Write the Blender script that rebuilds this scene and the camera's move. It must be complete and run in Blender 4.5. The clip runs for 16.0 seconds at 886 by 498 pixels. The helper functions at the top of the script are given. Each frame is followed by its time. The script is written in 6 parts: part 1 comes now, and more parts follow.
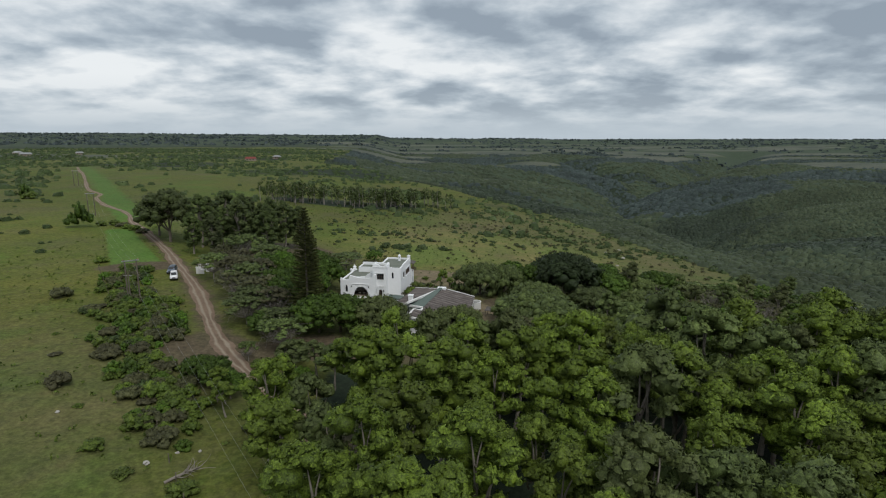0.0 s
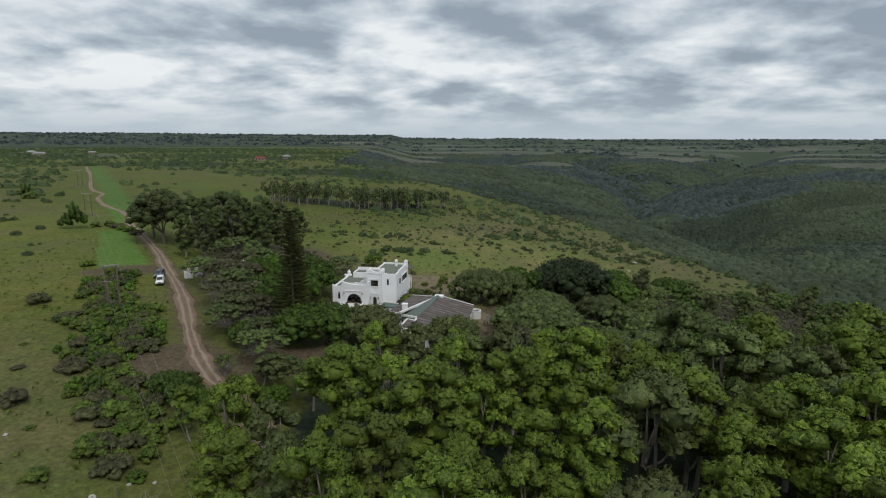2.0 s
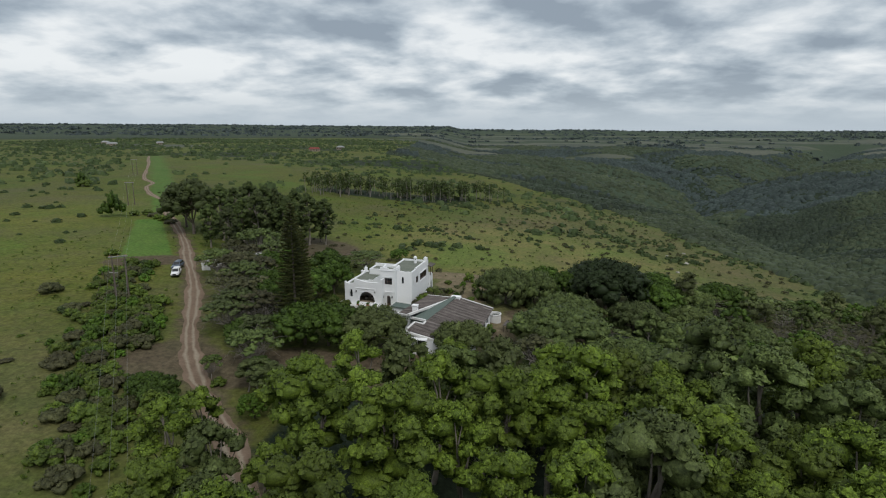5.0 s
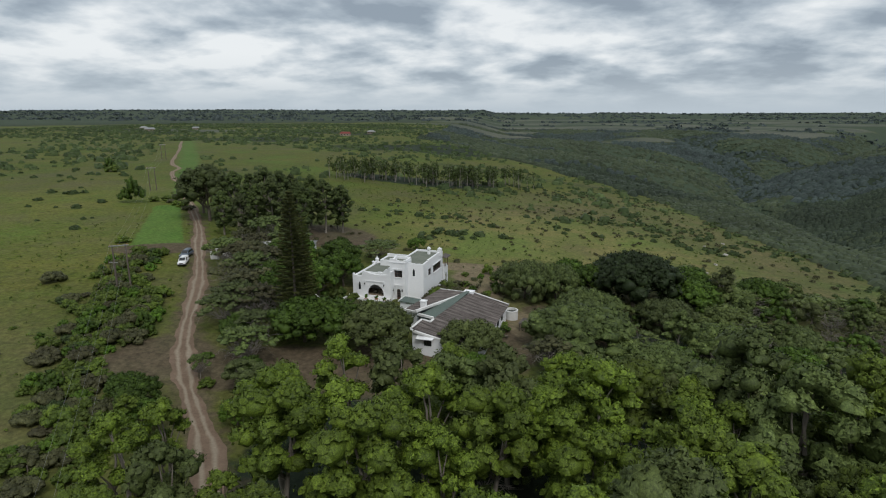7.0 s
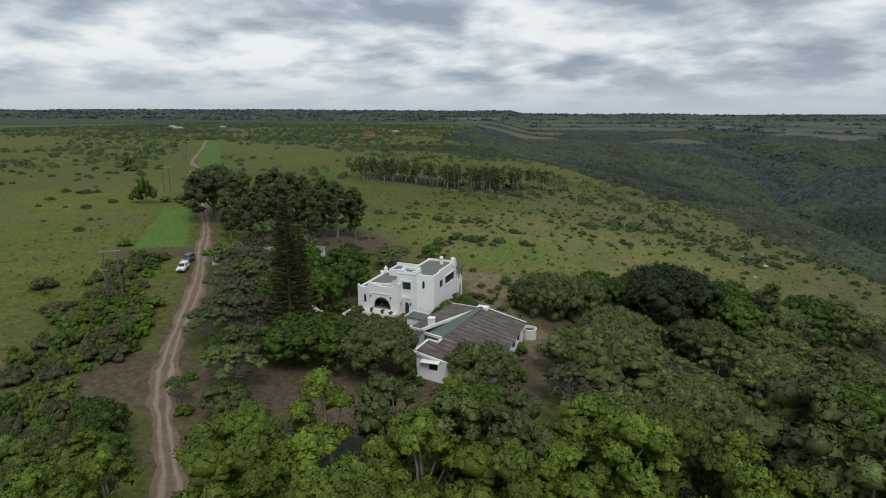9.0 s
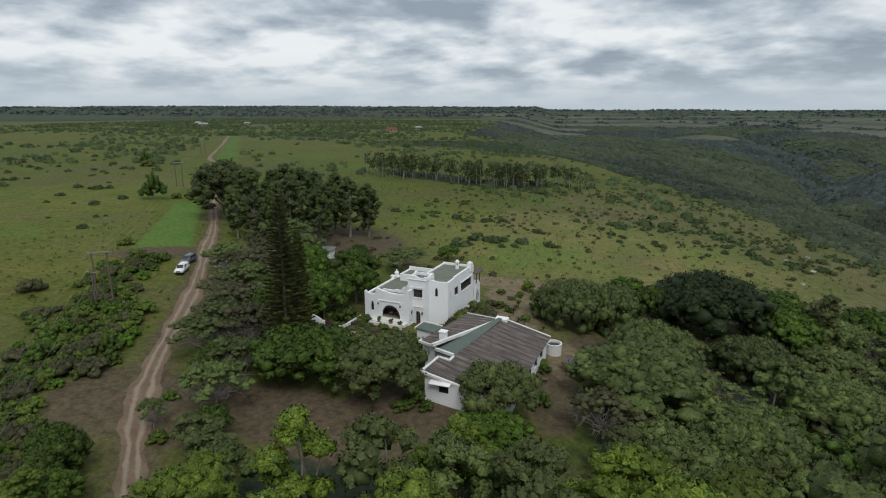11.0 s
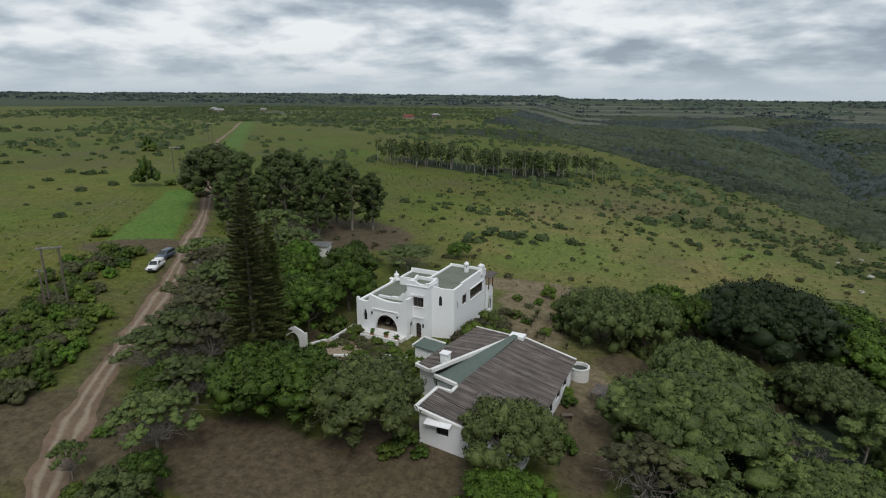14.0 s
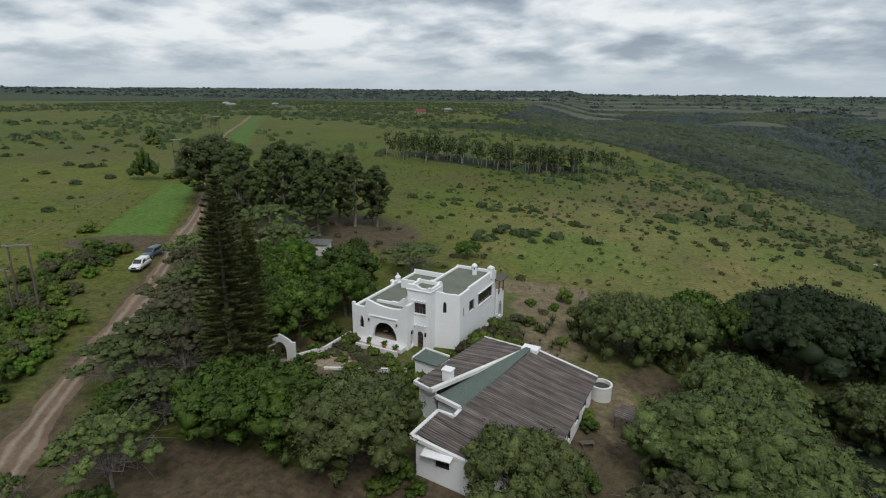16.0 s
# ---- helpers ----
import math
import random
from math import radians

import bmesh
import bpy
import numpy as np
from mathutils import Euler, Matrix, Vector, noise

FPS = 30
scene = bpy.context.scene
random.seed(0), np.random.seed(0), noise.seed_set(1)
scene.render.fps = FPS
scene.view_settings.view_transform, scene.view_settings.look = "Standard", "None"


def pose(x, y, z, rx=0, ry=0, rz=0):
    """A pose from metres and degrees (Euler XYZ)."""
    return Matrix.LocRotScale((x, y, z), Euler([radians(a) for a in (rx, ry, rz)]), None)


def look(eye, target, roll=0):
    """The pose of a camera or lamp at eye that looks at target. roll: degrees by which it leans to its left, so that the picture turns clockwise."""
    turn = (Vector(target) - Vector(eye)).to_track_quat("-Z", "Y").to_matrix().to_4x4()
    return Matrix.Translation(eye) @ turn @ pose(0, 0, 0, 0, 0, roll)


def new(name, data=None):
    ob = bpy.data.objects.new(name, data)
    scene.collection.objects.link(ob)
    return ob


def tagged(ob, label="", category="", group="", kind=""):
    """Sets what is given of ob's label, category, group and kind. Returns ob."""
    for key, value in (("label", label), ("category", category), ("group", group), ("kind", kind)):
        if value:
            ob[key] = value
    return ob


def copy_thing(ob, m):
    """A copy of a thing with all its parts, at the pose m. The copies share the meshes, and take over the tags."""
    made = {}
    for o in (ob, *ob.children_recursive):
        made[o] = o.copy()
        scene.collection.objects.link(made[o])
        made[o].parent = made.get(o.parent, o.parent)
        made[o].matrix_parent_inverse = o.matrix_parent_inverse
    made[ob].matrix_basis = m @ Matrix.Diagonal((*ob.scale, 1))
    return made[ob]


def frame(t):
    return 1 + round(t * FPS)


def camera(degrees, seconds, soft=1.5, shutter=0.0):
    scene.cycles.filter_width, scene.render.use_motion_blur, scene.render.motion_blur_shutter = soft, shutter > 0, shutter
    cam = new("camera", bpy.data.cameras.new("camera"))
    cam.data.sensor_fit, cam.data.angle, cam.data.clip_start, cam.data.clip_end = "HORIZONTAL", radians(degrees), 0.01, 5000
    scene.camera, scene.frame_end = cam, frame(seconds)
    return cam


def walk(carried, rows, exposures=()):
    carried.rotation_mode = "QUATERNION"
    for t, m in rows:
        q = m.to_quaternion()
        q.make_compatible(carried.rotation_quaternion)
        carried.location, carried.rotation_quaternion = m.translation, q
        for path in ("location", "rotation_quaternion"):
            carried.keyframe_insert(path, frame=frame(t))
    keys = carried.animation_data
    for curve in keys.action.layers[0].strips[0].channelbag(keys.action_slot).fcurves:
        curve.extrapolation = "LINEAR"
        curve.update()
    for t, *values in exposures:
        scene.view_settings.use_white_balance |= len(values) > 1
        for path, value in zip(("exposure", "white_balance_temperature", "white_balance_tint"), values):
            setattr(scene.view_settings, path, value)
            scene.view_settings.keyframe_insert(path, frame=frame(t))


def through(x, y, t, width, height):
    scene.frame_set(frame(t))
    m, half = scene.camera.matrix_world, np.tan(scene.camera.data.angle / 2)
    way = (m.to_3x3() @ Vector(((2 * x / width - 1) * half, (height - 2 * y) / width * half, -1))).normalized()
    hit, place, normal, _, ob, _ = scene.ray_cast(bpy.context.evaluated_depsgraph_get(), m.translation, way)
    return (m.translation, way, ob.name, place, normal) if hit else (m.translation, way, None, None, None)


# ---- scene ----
cam = camera(76.6, 16.0, soft=1.1)
# seconds, eye x y z, yaw, pitch, roll
ROWS = [
    (0.0, -0.37, -0.07, 39.97, 0.14, -11.38, 0.19),
    (0.5, 0.48, 1.82, 39.88, 0.43, -11.35, 0.25),
    (1.0, 1.21, 3.99, 39.80, 0.63, -11.34, 0.29),
    (1.5, 2.03, 6.07, 39.72, 0.91, -11.35, 0.27),
    (2.0, 2.99, 7.94, 39.64, 1.45, -11.38, 0.24),
    (2.5, 4.19, 9.58, 39.57, 2.17, -11.41, 0.21),
    (3.0, 5.61, 11.08, 39.47, 3.10, -11.43, 0.20),
    (3.5, 7.13, 12.58, 39.35, 4.21, -11.45, 0.21),
    (4.0, 8.61, 14.17, 39.24, 5.33, -11.46, 0.27),
    (6.5, 13.48, 24.16, 38.67, 10.14, -13.71, -0.07),
    (7.0, 14.10, 26.41, 38.58, 10.95, -13.80, -0.12),
    (7.5, 14.50, 28.82, 38.50, 11.64, -13.83, -0.07),
    (8.0, 14.67, 31.37, 38.42, 12.24, -13.79, 0.03),
    (8.5, 14.67, 33.95, 38.31, 12.87, -13.78, 0.05),
    (9.0, 14.55, 36.49, 38.17, 13.59, -13.76, 0.06),
    (11.5, 13.11, 49.54, 36.65, 16.56, -14.26, 0.03),
    (12.0, 12.62, 52.42, 36.36, 16.99, -14.46, 0.17),
    (12.5, 12.13, 55.11, 36.03, 17.33, -14.65, 0.26),
    (13.0, 11.67, 57.57, 35.68, 17.52, -14.83, 0.32),
    (13.5, 11.26, 59.77, 35.31, 17.67, -15.00, 0.37),
    (14.0, 10.89, 61.82, 34.90, 17.89, -15.20, 0.36),
    (14.5, 10.51, 63.81, 34.49, 18.19, -15.37, 0.32),
    (15.0, 10.10, 65.80, 34.06, 18.52, -15.46, 0.31),
    (15.5, 9.68, 67.83, 33.63, 18.85, -15.53, 0.34),
    (16.0, 9.22, 70.04, 33.27, 19.17, -15.62, 0.39),
]
walk(cam, [(t, pose(x, y, z, 90 + p, 0, yaw) @ pose(0, 0, 0, 0, 0, roll)) for t, x, y, z, yaw, p, roll in ROWS])

# ---- world and sun: a broken overcast ----
rng = np.random.default_rng(7)
SUN_AZ, SUN_EL = 148.0, 52.0
world = bpy.data.worlds.new("overcast_sky")
scene.world = world
world.use_nodes = True
wn, wl = world.node_tree.nodes, world.node_tree.links
wn.clear()


def wnode(kind, **inputs):
    n = wn.new(kind)
    for k, v in inputs.items():
        n.inputs[k].default_value = v
    return n


def wmath(op, a, b=None, clamp=False):
    n = wn.new("ShaderNodeMath")
    n.operation, n.use_clamp = op, clamp
    for i, v in enumerate((a, b)):
        if v is None:
            continue
        if isinstance(v, (int, float)):
            n.inputs[i].default_value = v
        else:
            wl.new(v, n.inputs[i])
    return n.outputs[0]


def wramp(fac, stops):
    n = wn.new("ShaderNodeValToRGB")
    while len(n.color_ramp.elements) < len(stops):
        n.color_ramp.elements.new(0.5)
    for e, (p, c) in zip(n.color_ramp.elements, stops):
        e.position, e.color = p, (*c, 1)
    wl.new(fac, n.inputs[0])
    return n.outputs[0]


sky = wn.new("ShaderNodeTexSky")
sky.sky_type, sky.sun_disc = "NISHITA", False
sky.sun_elevation, sky.sun_rotation = radians(SUN_EL), radians(SUN_AZ)
tc = wn.new("ShaderNodeTexCoord")
sep = wn.new("ShaderNodeSeparateXYZ")
wl.new(tc.outputs["Generated"], sep.inputs[0])
up = wmath("MAXIMUM", sep.outputs[2], 0.0)
low = wmath("ADD", up, 0.23)
deck = wn.new("ShaderNodeCombineXYZ")
wl.new(wmath("DIVIDE", sep.outputs[0], low), deck.inputs[0])
wl.new(wmath("DIVIDE", sep.outputs[1], low), deck.inputs[1])
deck.inputs[2].default_value = 2.6
big = wnode("ShaderNodeTexNoise", Scale=0.8, Detail=2.0, Roughness=0.5, Distortion=0.2)
mid = wnode("ShaderNodeTexNoise", Scale=2.3, Detail=7.0, Roughness=0.52, Distortion=0.1)
for n in (big, mid):
    wl.new(deck.outputs[0], n.inputs["Vector"])
cover = wmath("ADD", wmath("MULTIPLY", big.outputs[0], 0.3), wmath("MULTIPLY", mid.outputs[0], 0.7))
# the cloud is thinner towards the west
cover = wmath("SUBTRACT", cover, wmath("ADD", wmath("MULTIPLY", sep.outputs[0], 0.05), 0.014))
clouds = wramp(cover, [(0.385, (0.312, 0.375, 0.445)), (0.44, (0.428, 0.50, 0.57)), (0.485, (0.572, 0.64, 0.70)), (0.525, (0.72, 0.775, 0.82)), (0.58, (0.90, 0.935, 0.955))])
# the air near the horizon is pale and even
haze = wn.new("ShaderNodeMix")
haze.data_type = "RGBA"
wl.new(wramp(up, [(0.0, (1, 1, 1)), (0.025, (0.7, 0.7, 0.7)), (0.05, (0.25, 0.25, 0.25)), (0.09, (0, 0, 0))]), haze.inputs[0])
wl.new(clouds, haze.inputs[6])
haze.inputs[7].default_value = (0.52, 0.60, 0.67, 1)
# an overcast sky is brightest overhead
zenith = wn.new("ShaderNodeMix")
zenith.data_type, zenith.blend_type = "RGBA", "MULTIPLY"
zenith.inputs[0].default_value = 1.0
wl.new(haze.outputs[2], zenith.inputs[6])
wl.new(wramp(wmath("MULTIPLY", up, 0.5), [(0.11, (0.8, 0.8, 0.8)), (0.4, (0.84, 0.84, 0.84))]), zenith.inputs[7])
bg_sky, bg_cloud = wnode("ShaderNodeBackground", Strength=0.06), wnode("ShaderNodeBackground", Strength=1.2)
wl.new(sky.outputs[0], bg_sky.inputs[0])
wl.new(zenith.outputs[2], bg_cloud.inputs[0])
both = wn.new("ShaderNodeMixShader")
both.inputs[0].default_value = 0.93
wl.new(bg_sky.outputs[0], both.inputs[1])
wl.new(bg_cloud.outputs[0], both.inputs[2])
wout = wn.new("ShaderNodeOutputWorld")
wl.new(both.outputs[0], wout.inputs[0])

sun_data = bpy.data.lights.new("sun", "SUN")
sun_data.energy, sun_data.angle, sun_data.color = 1.55, radians(24), (1.0, 0.98, 0.95)
sun = new("sun", sun_data)
az, el = radians(SUN_AZ), radians(SUN_EL)
sun.matrix_world = look((0, 0, 200), (-math.sin(az) * math.cos(el), -math.cos(az) * math.cos(el), 200 - math.sin(el)))


# ---- materials ----
class Mat:
    """A small builder for one node material."""

    def __init__(self, name, rough=0.8, spec=0.3, metal=0.0):
        self.m = bpy.data.materials.new(name)
        self.m.use_nodes = True
        self.n, self.l = self.m.node_tree.nodes, self.m.node_tree.links
        self.b = self.n["Principled BSDF"]
        self.b.inputs["Roughness"].default_value = rough
        self.b.inputs["Specular IOR Level"].default_value = spec
        self.b.inputs["Metallic"].default_value = metal
        self.co = self.n.new("ShaderNodeTexCoord").outputs["Object"]

    def put(self, v, socket):
        if isinstance(v, bpy.types.NodeSocket):
            self.l.new(v, socket)
        elif isinstance(v, tuple) and len(v) == 3:
            socket.default_value = (*v, 1)
        else:
            socket.default_value = v

    def noise(self, scale, detail=4, rough=0.55, dist=0.0, co=None):
        t = self.n.new("ShaderNodeTexNoise")
        t.inputs["Scale"].default_value, t.inputs["Detail"].default_value = scale, detail
        t.inputs["Roughness"].default_value, t.inputs["Distortion"].default_value = rough, dist
        self.l.new(co or self.co, t.inputs["Vector"])
        return t.outputs[0]

    def ramp(self, fac, stops):
        r = self.n.new("ShaderNodeValToRGB")
        while len(r.color_ramp.elements) < len(stops):
            r.color_ramp.elements.new(0.5)
        for e, (p, c) in zip(r.color_ramp.elements, stops):
            e.position = p
            e.color = (*c, 1) if isinstance(c, tuple) else (c, c, c, 1)
        self.l.new(fac, r.inputs[0])
        return r.outputs[0]

    def mix(self, fac, a, b, mode="MIX"):
        x = self.n.new("ShaderNodeMix")
        x.data_type, x.blend_type = "RGBA", mode
        self.put(fac, x.inputs[0])
        self.put(a, x.inputs[6])
        self.put(b, x.inputs[7])
        return x.outputs[2]

    def math(self, op, a, b=0.0, clamp=False):
        x = self.n.new("ShaderNodeMath")
        x.operation, x.use_clamp = op, clamp
        self.put(a, x.inputs[0])
        self.put(b, x.inputs[1])
        return x.outputs[0]

    def attr(self, name):
        a = self.n.new("ShaderNodeAttribute")
        a.attribute_name = name
        return a.outputs["Fac"]

    def island(self):
        return self.n.new("ShaderNodeNewGeometry").outputs["Random Per Island"]

    def each(self):
        return self.n.new("ShaderNodeObjectInfo").outputs["Random"]

    def bump(self, height, strength=0.4, dist=0.05):
        x = self.n.new("ShaderNodeBump")
        x.inputs["Strength"].default_value, x.inputs["Distance"].default_value = strength, dist
        self.l.new(height, x.inputs["Height"])
        self.l.new(x.outputs[0], self.b.inputs["Normal"])

    def color(self, v):
        self.put(v, self.b.inputs["Base Color"])
        return self.m


def stained(name, a, b, scale=1.0, rough=0.8, bump=0.2, metal=0.0, spec=0.3, grain=0.35):
    """Two tones of one stuff in coarse blotches and fine grain."""
    m = Mat(name, rough, spec, metal)
    coarse = m.ramp(m.noise(scale, 5, 0.6), [(0.35, 0.0), (0.65, 1.0)])
    fine = m.noise(scale * 11, 4, 0.6)
    c = m.mix(coarse, a, b)
    c = m.mix(grain, c, m.ramp(fine, [(0.3, tuple(v * 0.6 for v in a)), (0.7, tuple(min(1, v * 1.25) for v in b))]))
    if bump:
        m.bump(fine, bump, 0.02)
    return m.color(c)


def leafy(name, dark, light, through=0.06):
    """Leaves: every leaf and every plant a little different, and some light passes through."""
    m = Mat(name, 0.6, 0.2)
    fine = m.noise(7.0, 3, 0.75)
    spread = m.math("ADD", m.math("MULTIPLY", m.island(), 0.6), m.math("MULTIPLY", m.ramp(fine, [(0.36, 0.0), (0.64, 1.0)]), 0.4))
    c = m.mix(spread, dark, light)
    c = m.mix(m.ramp(m.each(), [(0.35, 0.0), (1.0, 0.65)]), c, tuple(v * s for v, s in zip(dark, (1.3, 0.98, 1.3))))
    c = m.mix(1.0, c, m.ramp(m.each(), [(0.0, 1.2), (0.4, 0.85), (0.75, 1.1), (1.0, 0.9)]), "MULTIPLY")
    c = m.mix(1.0, c, m.ramp(fine, [(0.36, 0.6), (0.62, 1.2)]), "MULTIPLY")
    patch = m.ramp(m.noise(0.45, 3), [(0.33, 0.7), (0.68, 1.25)])
    c = m.mix(1.0, c, patch, "MULTIPLY")
    m.bump(fine, 0.5, 0.06)
    tr = m.n.new("ShaderNodeBsdfTranslucent")
    m.l.new(c, tr.inputs[0])
    mx = m.n.new("ShaderNodeMixShader")
    mx.inputs[0].default_value = through
    m.l.new(m.b.outputs[0], mx.inputs[1])
    m.l.new(tr.outputs[0], mx.inputs[2])
    m.l.new(mx.outputs[0], m.n["Material Output"].inputs[0])
    return m.color(c)


def far_leafy(name, dark, light):
    """A closed canopy far off: crown differs from crown, and stand from stand."""
    m = Mat(name, 0.7, 0.15)
    c = m.mix(m.island(), dark, light)
    c = m.mix(1.0, c, m.ramp(m.noise(0.016, 5, 0.6), [(0.33, 0.72), (0.67, 1.25)]), "MULTIPLY")
    return m.color(m.mix(0.8, c, m.ramp(m.noise(0.6, 3, 0.7), [(0.35, 0.7), (0.65, 1.25)]), "MULTIPLY"))


GUM = leafy("gum_leaves", (0.046, 0.075, 0.011), (0.180, 0.258, 0.029))
GUM_DULL = leafy("dull_gum_leaves", (0.056, 0.080, 0.023), (0.112, 0.148, 0.042))
DARK_GUM = leafy("dark_gum_leaves", (0.036, 0.056, 0.016), (0.090, 0.122, 0.030))
BROAD = leafy("glossy_leaves", (0.024, 0.048, 0.007), (0.091, 0.156, 0.019))
OLIVE = leafy("olive_leaves", (0.047, 0.070, 0.019), (0.177, 0.227, 0.064))
ACACIA = leafy("acacia_leaves", (0.042, 0.066, 0.020), (0.145, 0.192, 0.051))
DEEP = leafy("deep_green_leaves", (0.017, 0.033, 0.009), (0.039, 0.066, 0.016))
NEEDLE = leafy("pine_needles", (0.062, 0.085, 0.022), (0.165, 0.190, 0.045), 0.15)
SCRUB = leafy("scrub_leaves", (0.048, 0.080, 0.014), (0.123, 0.173, 0.022))
SCRUB_GREY = leafy("grey_scrub_leaves", (0.041, 0.047, 0.019), (0.104, 0.107, 0.043))
LIME = leafy("fresh_green_leaves", (0.046, 0.095, 0.009), (0.091, 0.173, 0.017))
# distant woods: blue-grey haze is put into the leaf colour
HAZED_LEAF = far_leafy("hazed_wood_leaves", (0.034, 0.047, 0.043), (0.048, 0.065, 0.058))
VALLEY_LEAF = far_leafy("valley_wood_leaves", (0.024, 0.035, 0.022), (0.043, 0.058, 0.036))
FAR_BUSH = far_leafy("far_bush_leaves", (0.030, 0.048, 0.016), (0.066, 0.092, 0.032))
# horizon woods: paler and bluer still, the haze is in the colour
HAZED_HORIZON_LEAF = far_leafy("hazed_horizon_leaves", (0.058, 0.074, 0.074), (0.074, 0.094, 0.092))
# crest scrub, paler than the gully woods: relief shading partly in the colour
PALE_RIDGE_LEAF = far_leafy("pale_ridge_scrub_leaves", (0.037, 0.050, 0.027), (0.058, 0.074, 0.040))
BARK_PALE = stained("pale_bark", (0.27, 0.245, 0.205), (0.17, 0.145, 0.12), 1.5, 0.85)
BARK_DARK = stained("dark_bark", (0.10, 0.08, 0.06), (0.17, 0.145, 0.12), 2.0, 0.9)
BARK_GREY = stained("grey_dry_twigs", (0.20, 0.175, 0.15), (0.28, 0.255, 0.225), 1.0, 0.9)
LIMEWASH = stained("white_limewash", (0.82, 0.82, 0.82), (0.77, 0.775, 0.78), 0.35, 0.75, 0.06, grain=0.1)
LIMEWASH_OLD = stained("weathered_white_wall", (0.76, 0.755, 0.74), (0.60, 0.59, 0.56), 0.5, 0.8, 0.1, grain=0.15)
FELT = stained("green_grey_roof_felt", (0.115, 0.135, 0.105), (0.17, 0.18, 0.145), 0.45, 0.9, 0.2)
FELT_GREEN = stained("dull_green_membrane", (0.085, 0.115, 0.10), (0.115, 0.145, 0.125), 0.4, 0.75, 0.1)
DARK_WOOD = stained("dark_red_brown_wood", (0.075, 0.042, 0.03), (0.12, 0.07, 0.05), 2.0, 0.55)
POLE_WOOD = stained("weathered_pole_wood", (0.16, 0.135, 0.11), (0.10, 0.08, 0.065), 1.2, 0.9)
STEEL = stained("galvanised_steel", (0.42, 0.42, 0.41), (0.33, 0.325, 0.32), 3.0, 0.45, 0.05, 0.8)
WIRE = stained("aluminium_cable", (0.25, 0.25, 0.25), (0.33, 0.33, 0.33), 0.5, 0.45, 0, 0.5)
RUBBER = stained("black_rubber", (0.02, 0.02, 0.02), (0.03, 0.03, 0.03), 6, 0.8, 0.1)
CLAY = stained("terracotta", (0.32, 0.13, 0.075), (0.42, 0.2, 0.12), 2.0, 0.8)
STONE = stained("garden_stone", (0.34, 0.27, 0.21), (0.24, 0.20, 0.165), 2.0, 0.9, 0.3)
PAVING = stained("sandy_paving", (0.34, 0.27, 0.19), (0.27, 0.215, 0.155), 1.2, 0.9, 0.2)
CANE = stained("dark_cane", (0.05, 0.038, 0.03), (0.075, 0.06, 0.045), 5.0, 0.7)
CUSHION = stained("cream_cushion", (0.5, 0.46, 0.38), (0.42, 0.38, 0.32), 3.0, 0.9, 0.1)
SHADED_WATER = stained("dark_water_and_shade", (0.03, 0.04, 0.035), (0.05, 0.055, 0.045), 1.0, 0.12, 0.05)
ROCK = stained("pale_rock", (0.42, 0.40, 0.36), (0.30, 0.28, 0.25), 1.5, 0.9, 0.4)
RED_ROOF = stained("red_roof_sheet", (0.22, 0.05, 0.04), (0.16, 0.042, 0.034), 0.3, 0.7)
PAINT_WHITE = stained("white_car_paint", (0.78, 0.78, 0.78), (0.72, 0.72, 0.71), 0.8, 0.25, 0, 0.0, 0.5)
PAINT_BLUE = stained("slate_blue_car_paint", (0.11, 0.14, 0.18), (0.09, 0.115, 0.15), 0.8, 0.28, 0, 0.3, 0.5)
LAMP_GLASS = stained("headlight_glass", (0.55, 0.56, 0.57), (0.66, 0.66, 0.66), 4, 0.1, 0, 0.2, 0.6)
BLACK_TRIM = stained("black_plastic", (0.025, 0.025, 0.026), (0.035, 0.035, 0.035), 5, 0.5, 0.05)


def glass():
    m = Mat("window_glass", 0.06, 0.6)
    return m.color(m.mix(m.noise(0.8, 3), (0.012, 0.014, 0.016), (0.03, 0.032, 0.034)))


GLASS = glass()


def corrugated():
    """Old unpainted sheet, streaked down the slope, with painted groove lines, each sheet a little different."""
    m = Mat("weathered_roof_sheet", 0.8, 0.2)
    streak = m.n.new("ShaderNodeMapping")
    streak.inputs["Scale"].default_value = (0.22, 8.0, 1.0)
    m.l.new(m.co, streak.inputs[0])
    s = m.noise(1.0, 5, 0.65, 0, streak.outputs[0])
    c = m.mix(m.ramp(s, [(0.36, 0.0), (0.62, 1.0)]), (0.060, 0.049, 0.045), (0.205, 0.180, 0.166))
    # regular dark lines: the shade of corrugation grooves put into the colour
    band = m.n.new("ShaderNodeTexWave")
    band.bands_direction = "Y"
    band.inputs["Scale"].default_value, band.inputs["Distortion"].default_value, band.inputs["Detail"].default_value = 1.05, 0.5, 1.0
    m.l.new(m.co, band.inputs["Vector"])
    c = m.mix(0.8, c, m.ramp(band.outputs[1], [(0.05, 0.38), (0.45, 1.08)]), "MULTIPLY")
    c = m.mix(m.math("MULTIPLY", m.each(), 0.5), c, (0.105, 0.088, 0.08))
    blot = m.ramp(m.noise(0.5, 4), [(0.4, 0.8), (0.7, 1.15)])
    m.bump(s, 0.2, 0.02)
    return m.color(m.mix(1.0, c, blot, "MULTIPLY"))


SHEET = corrugated()


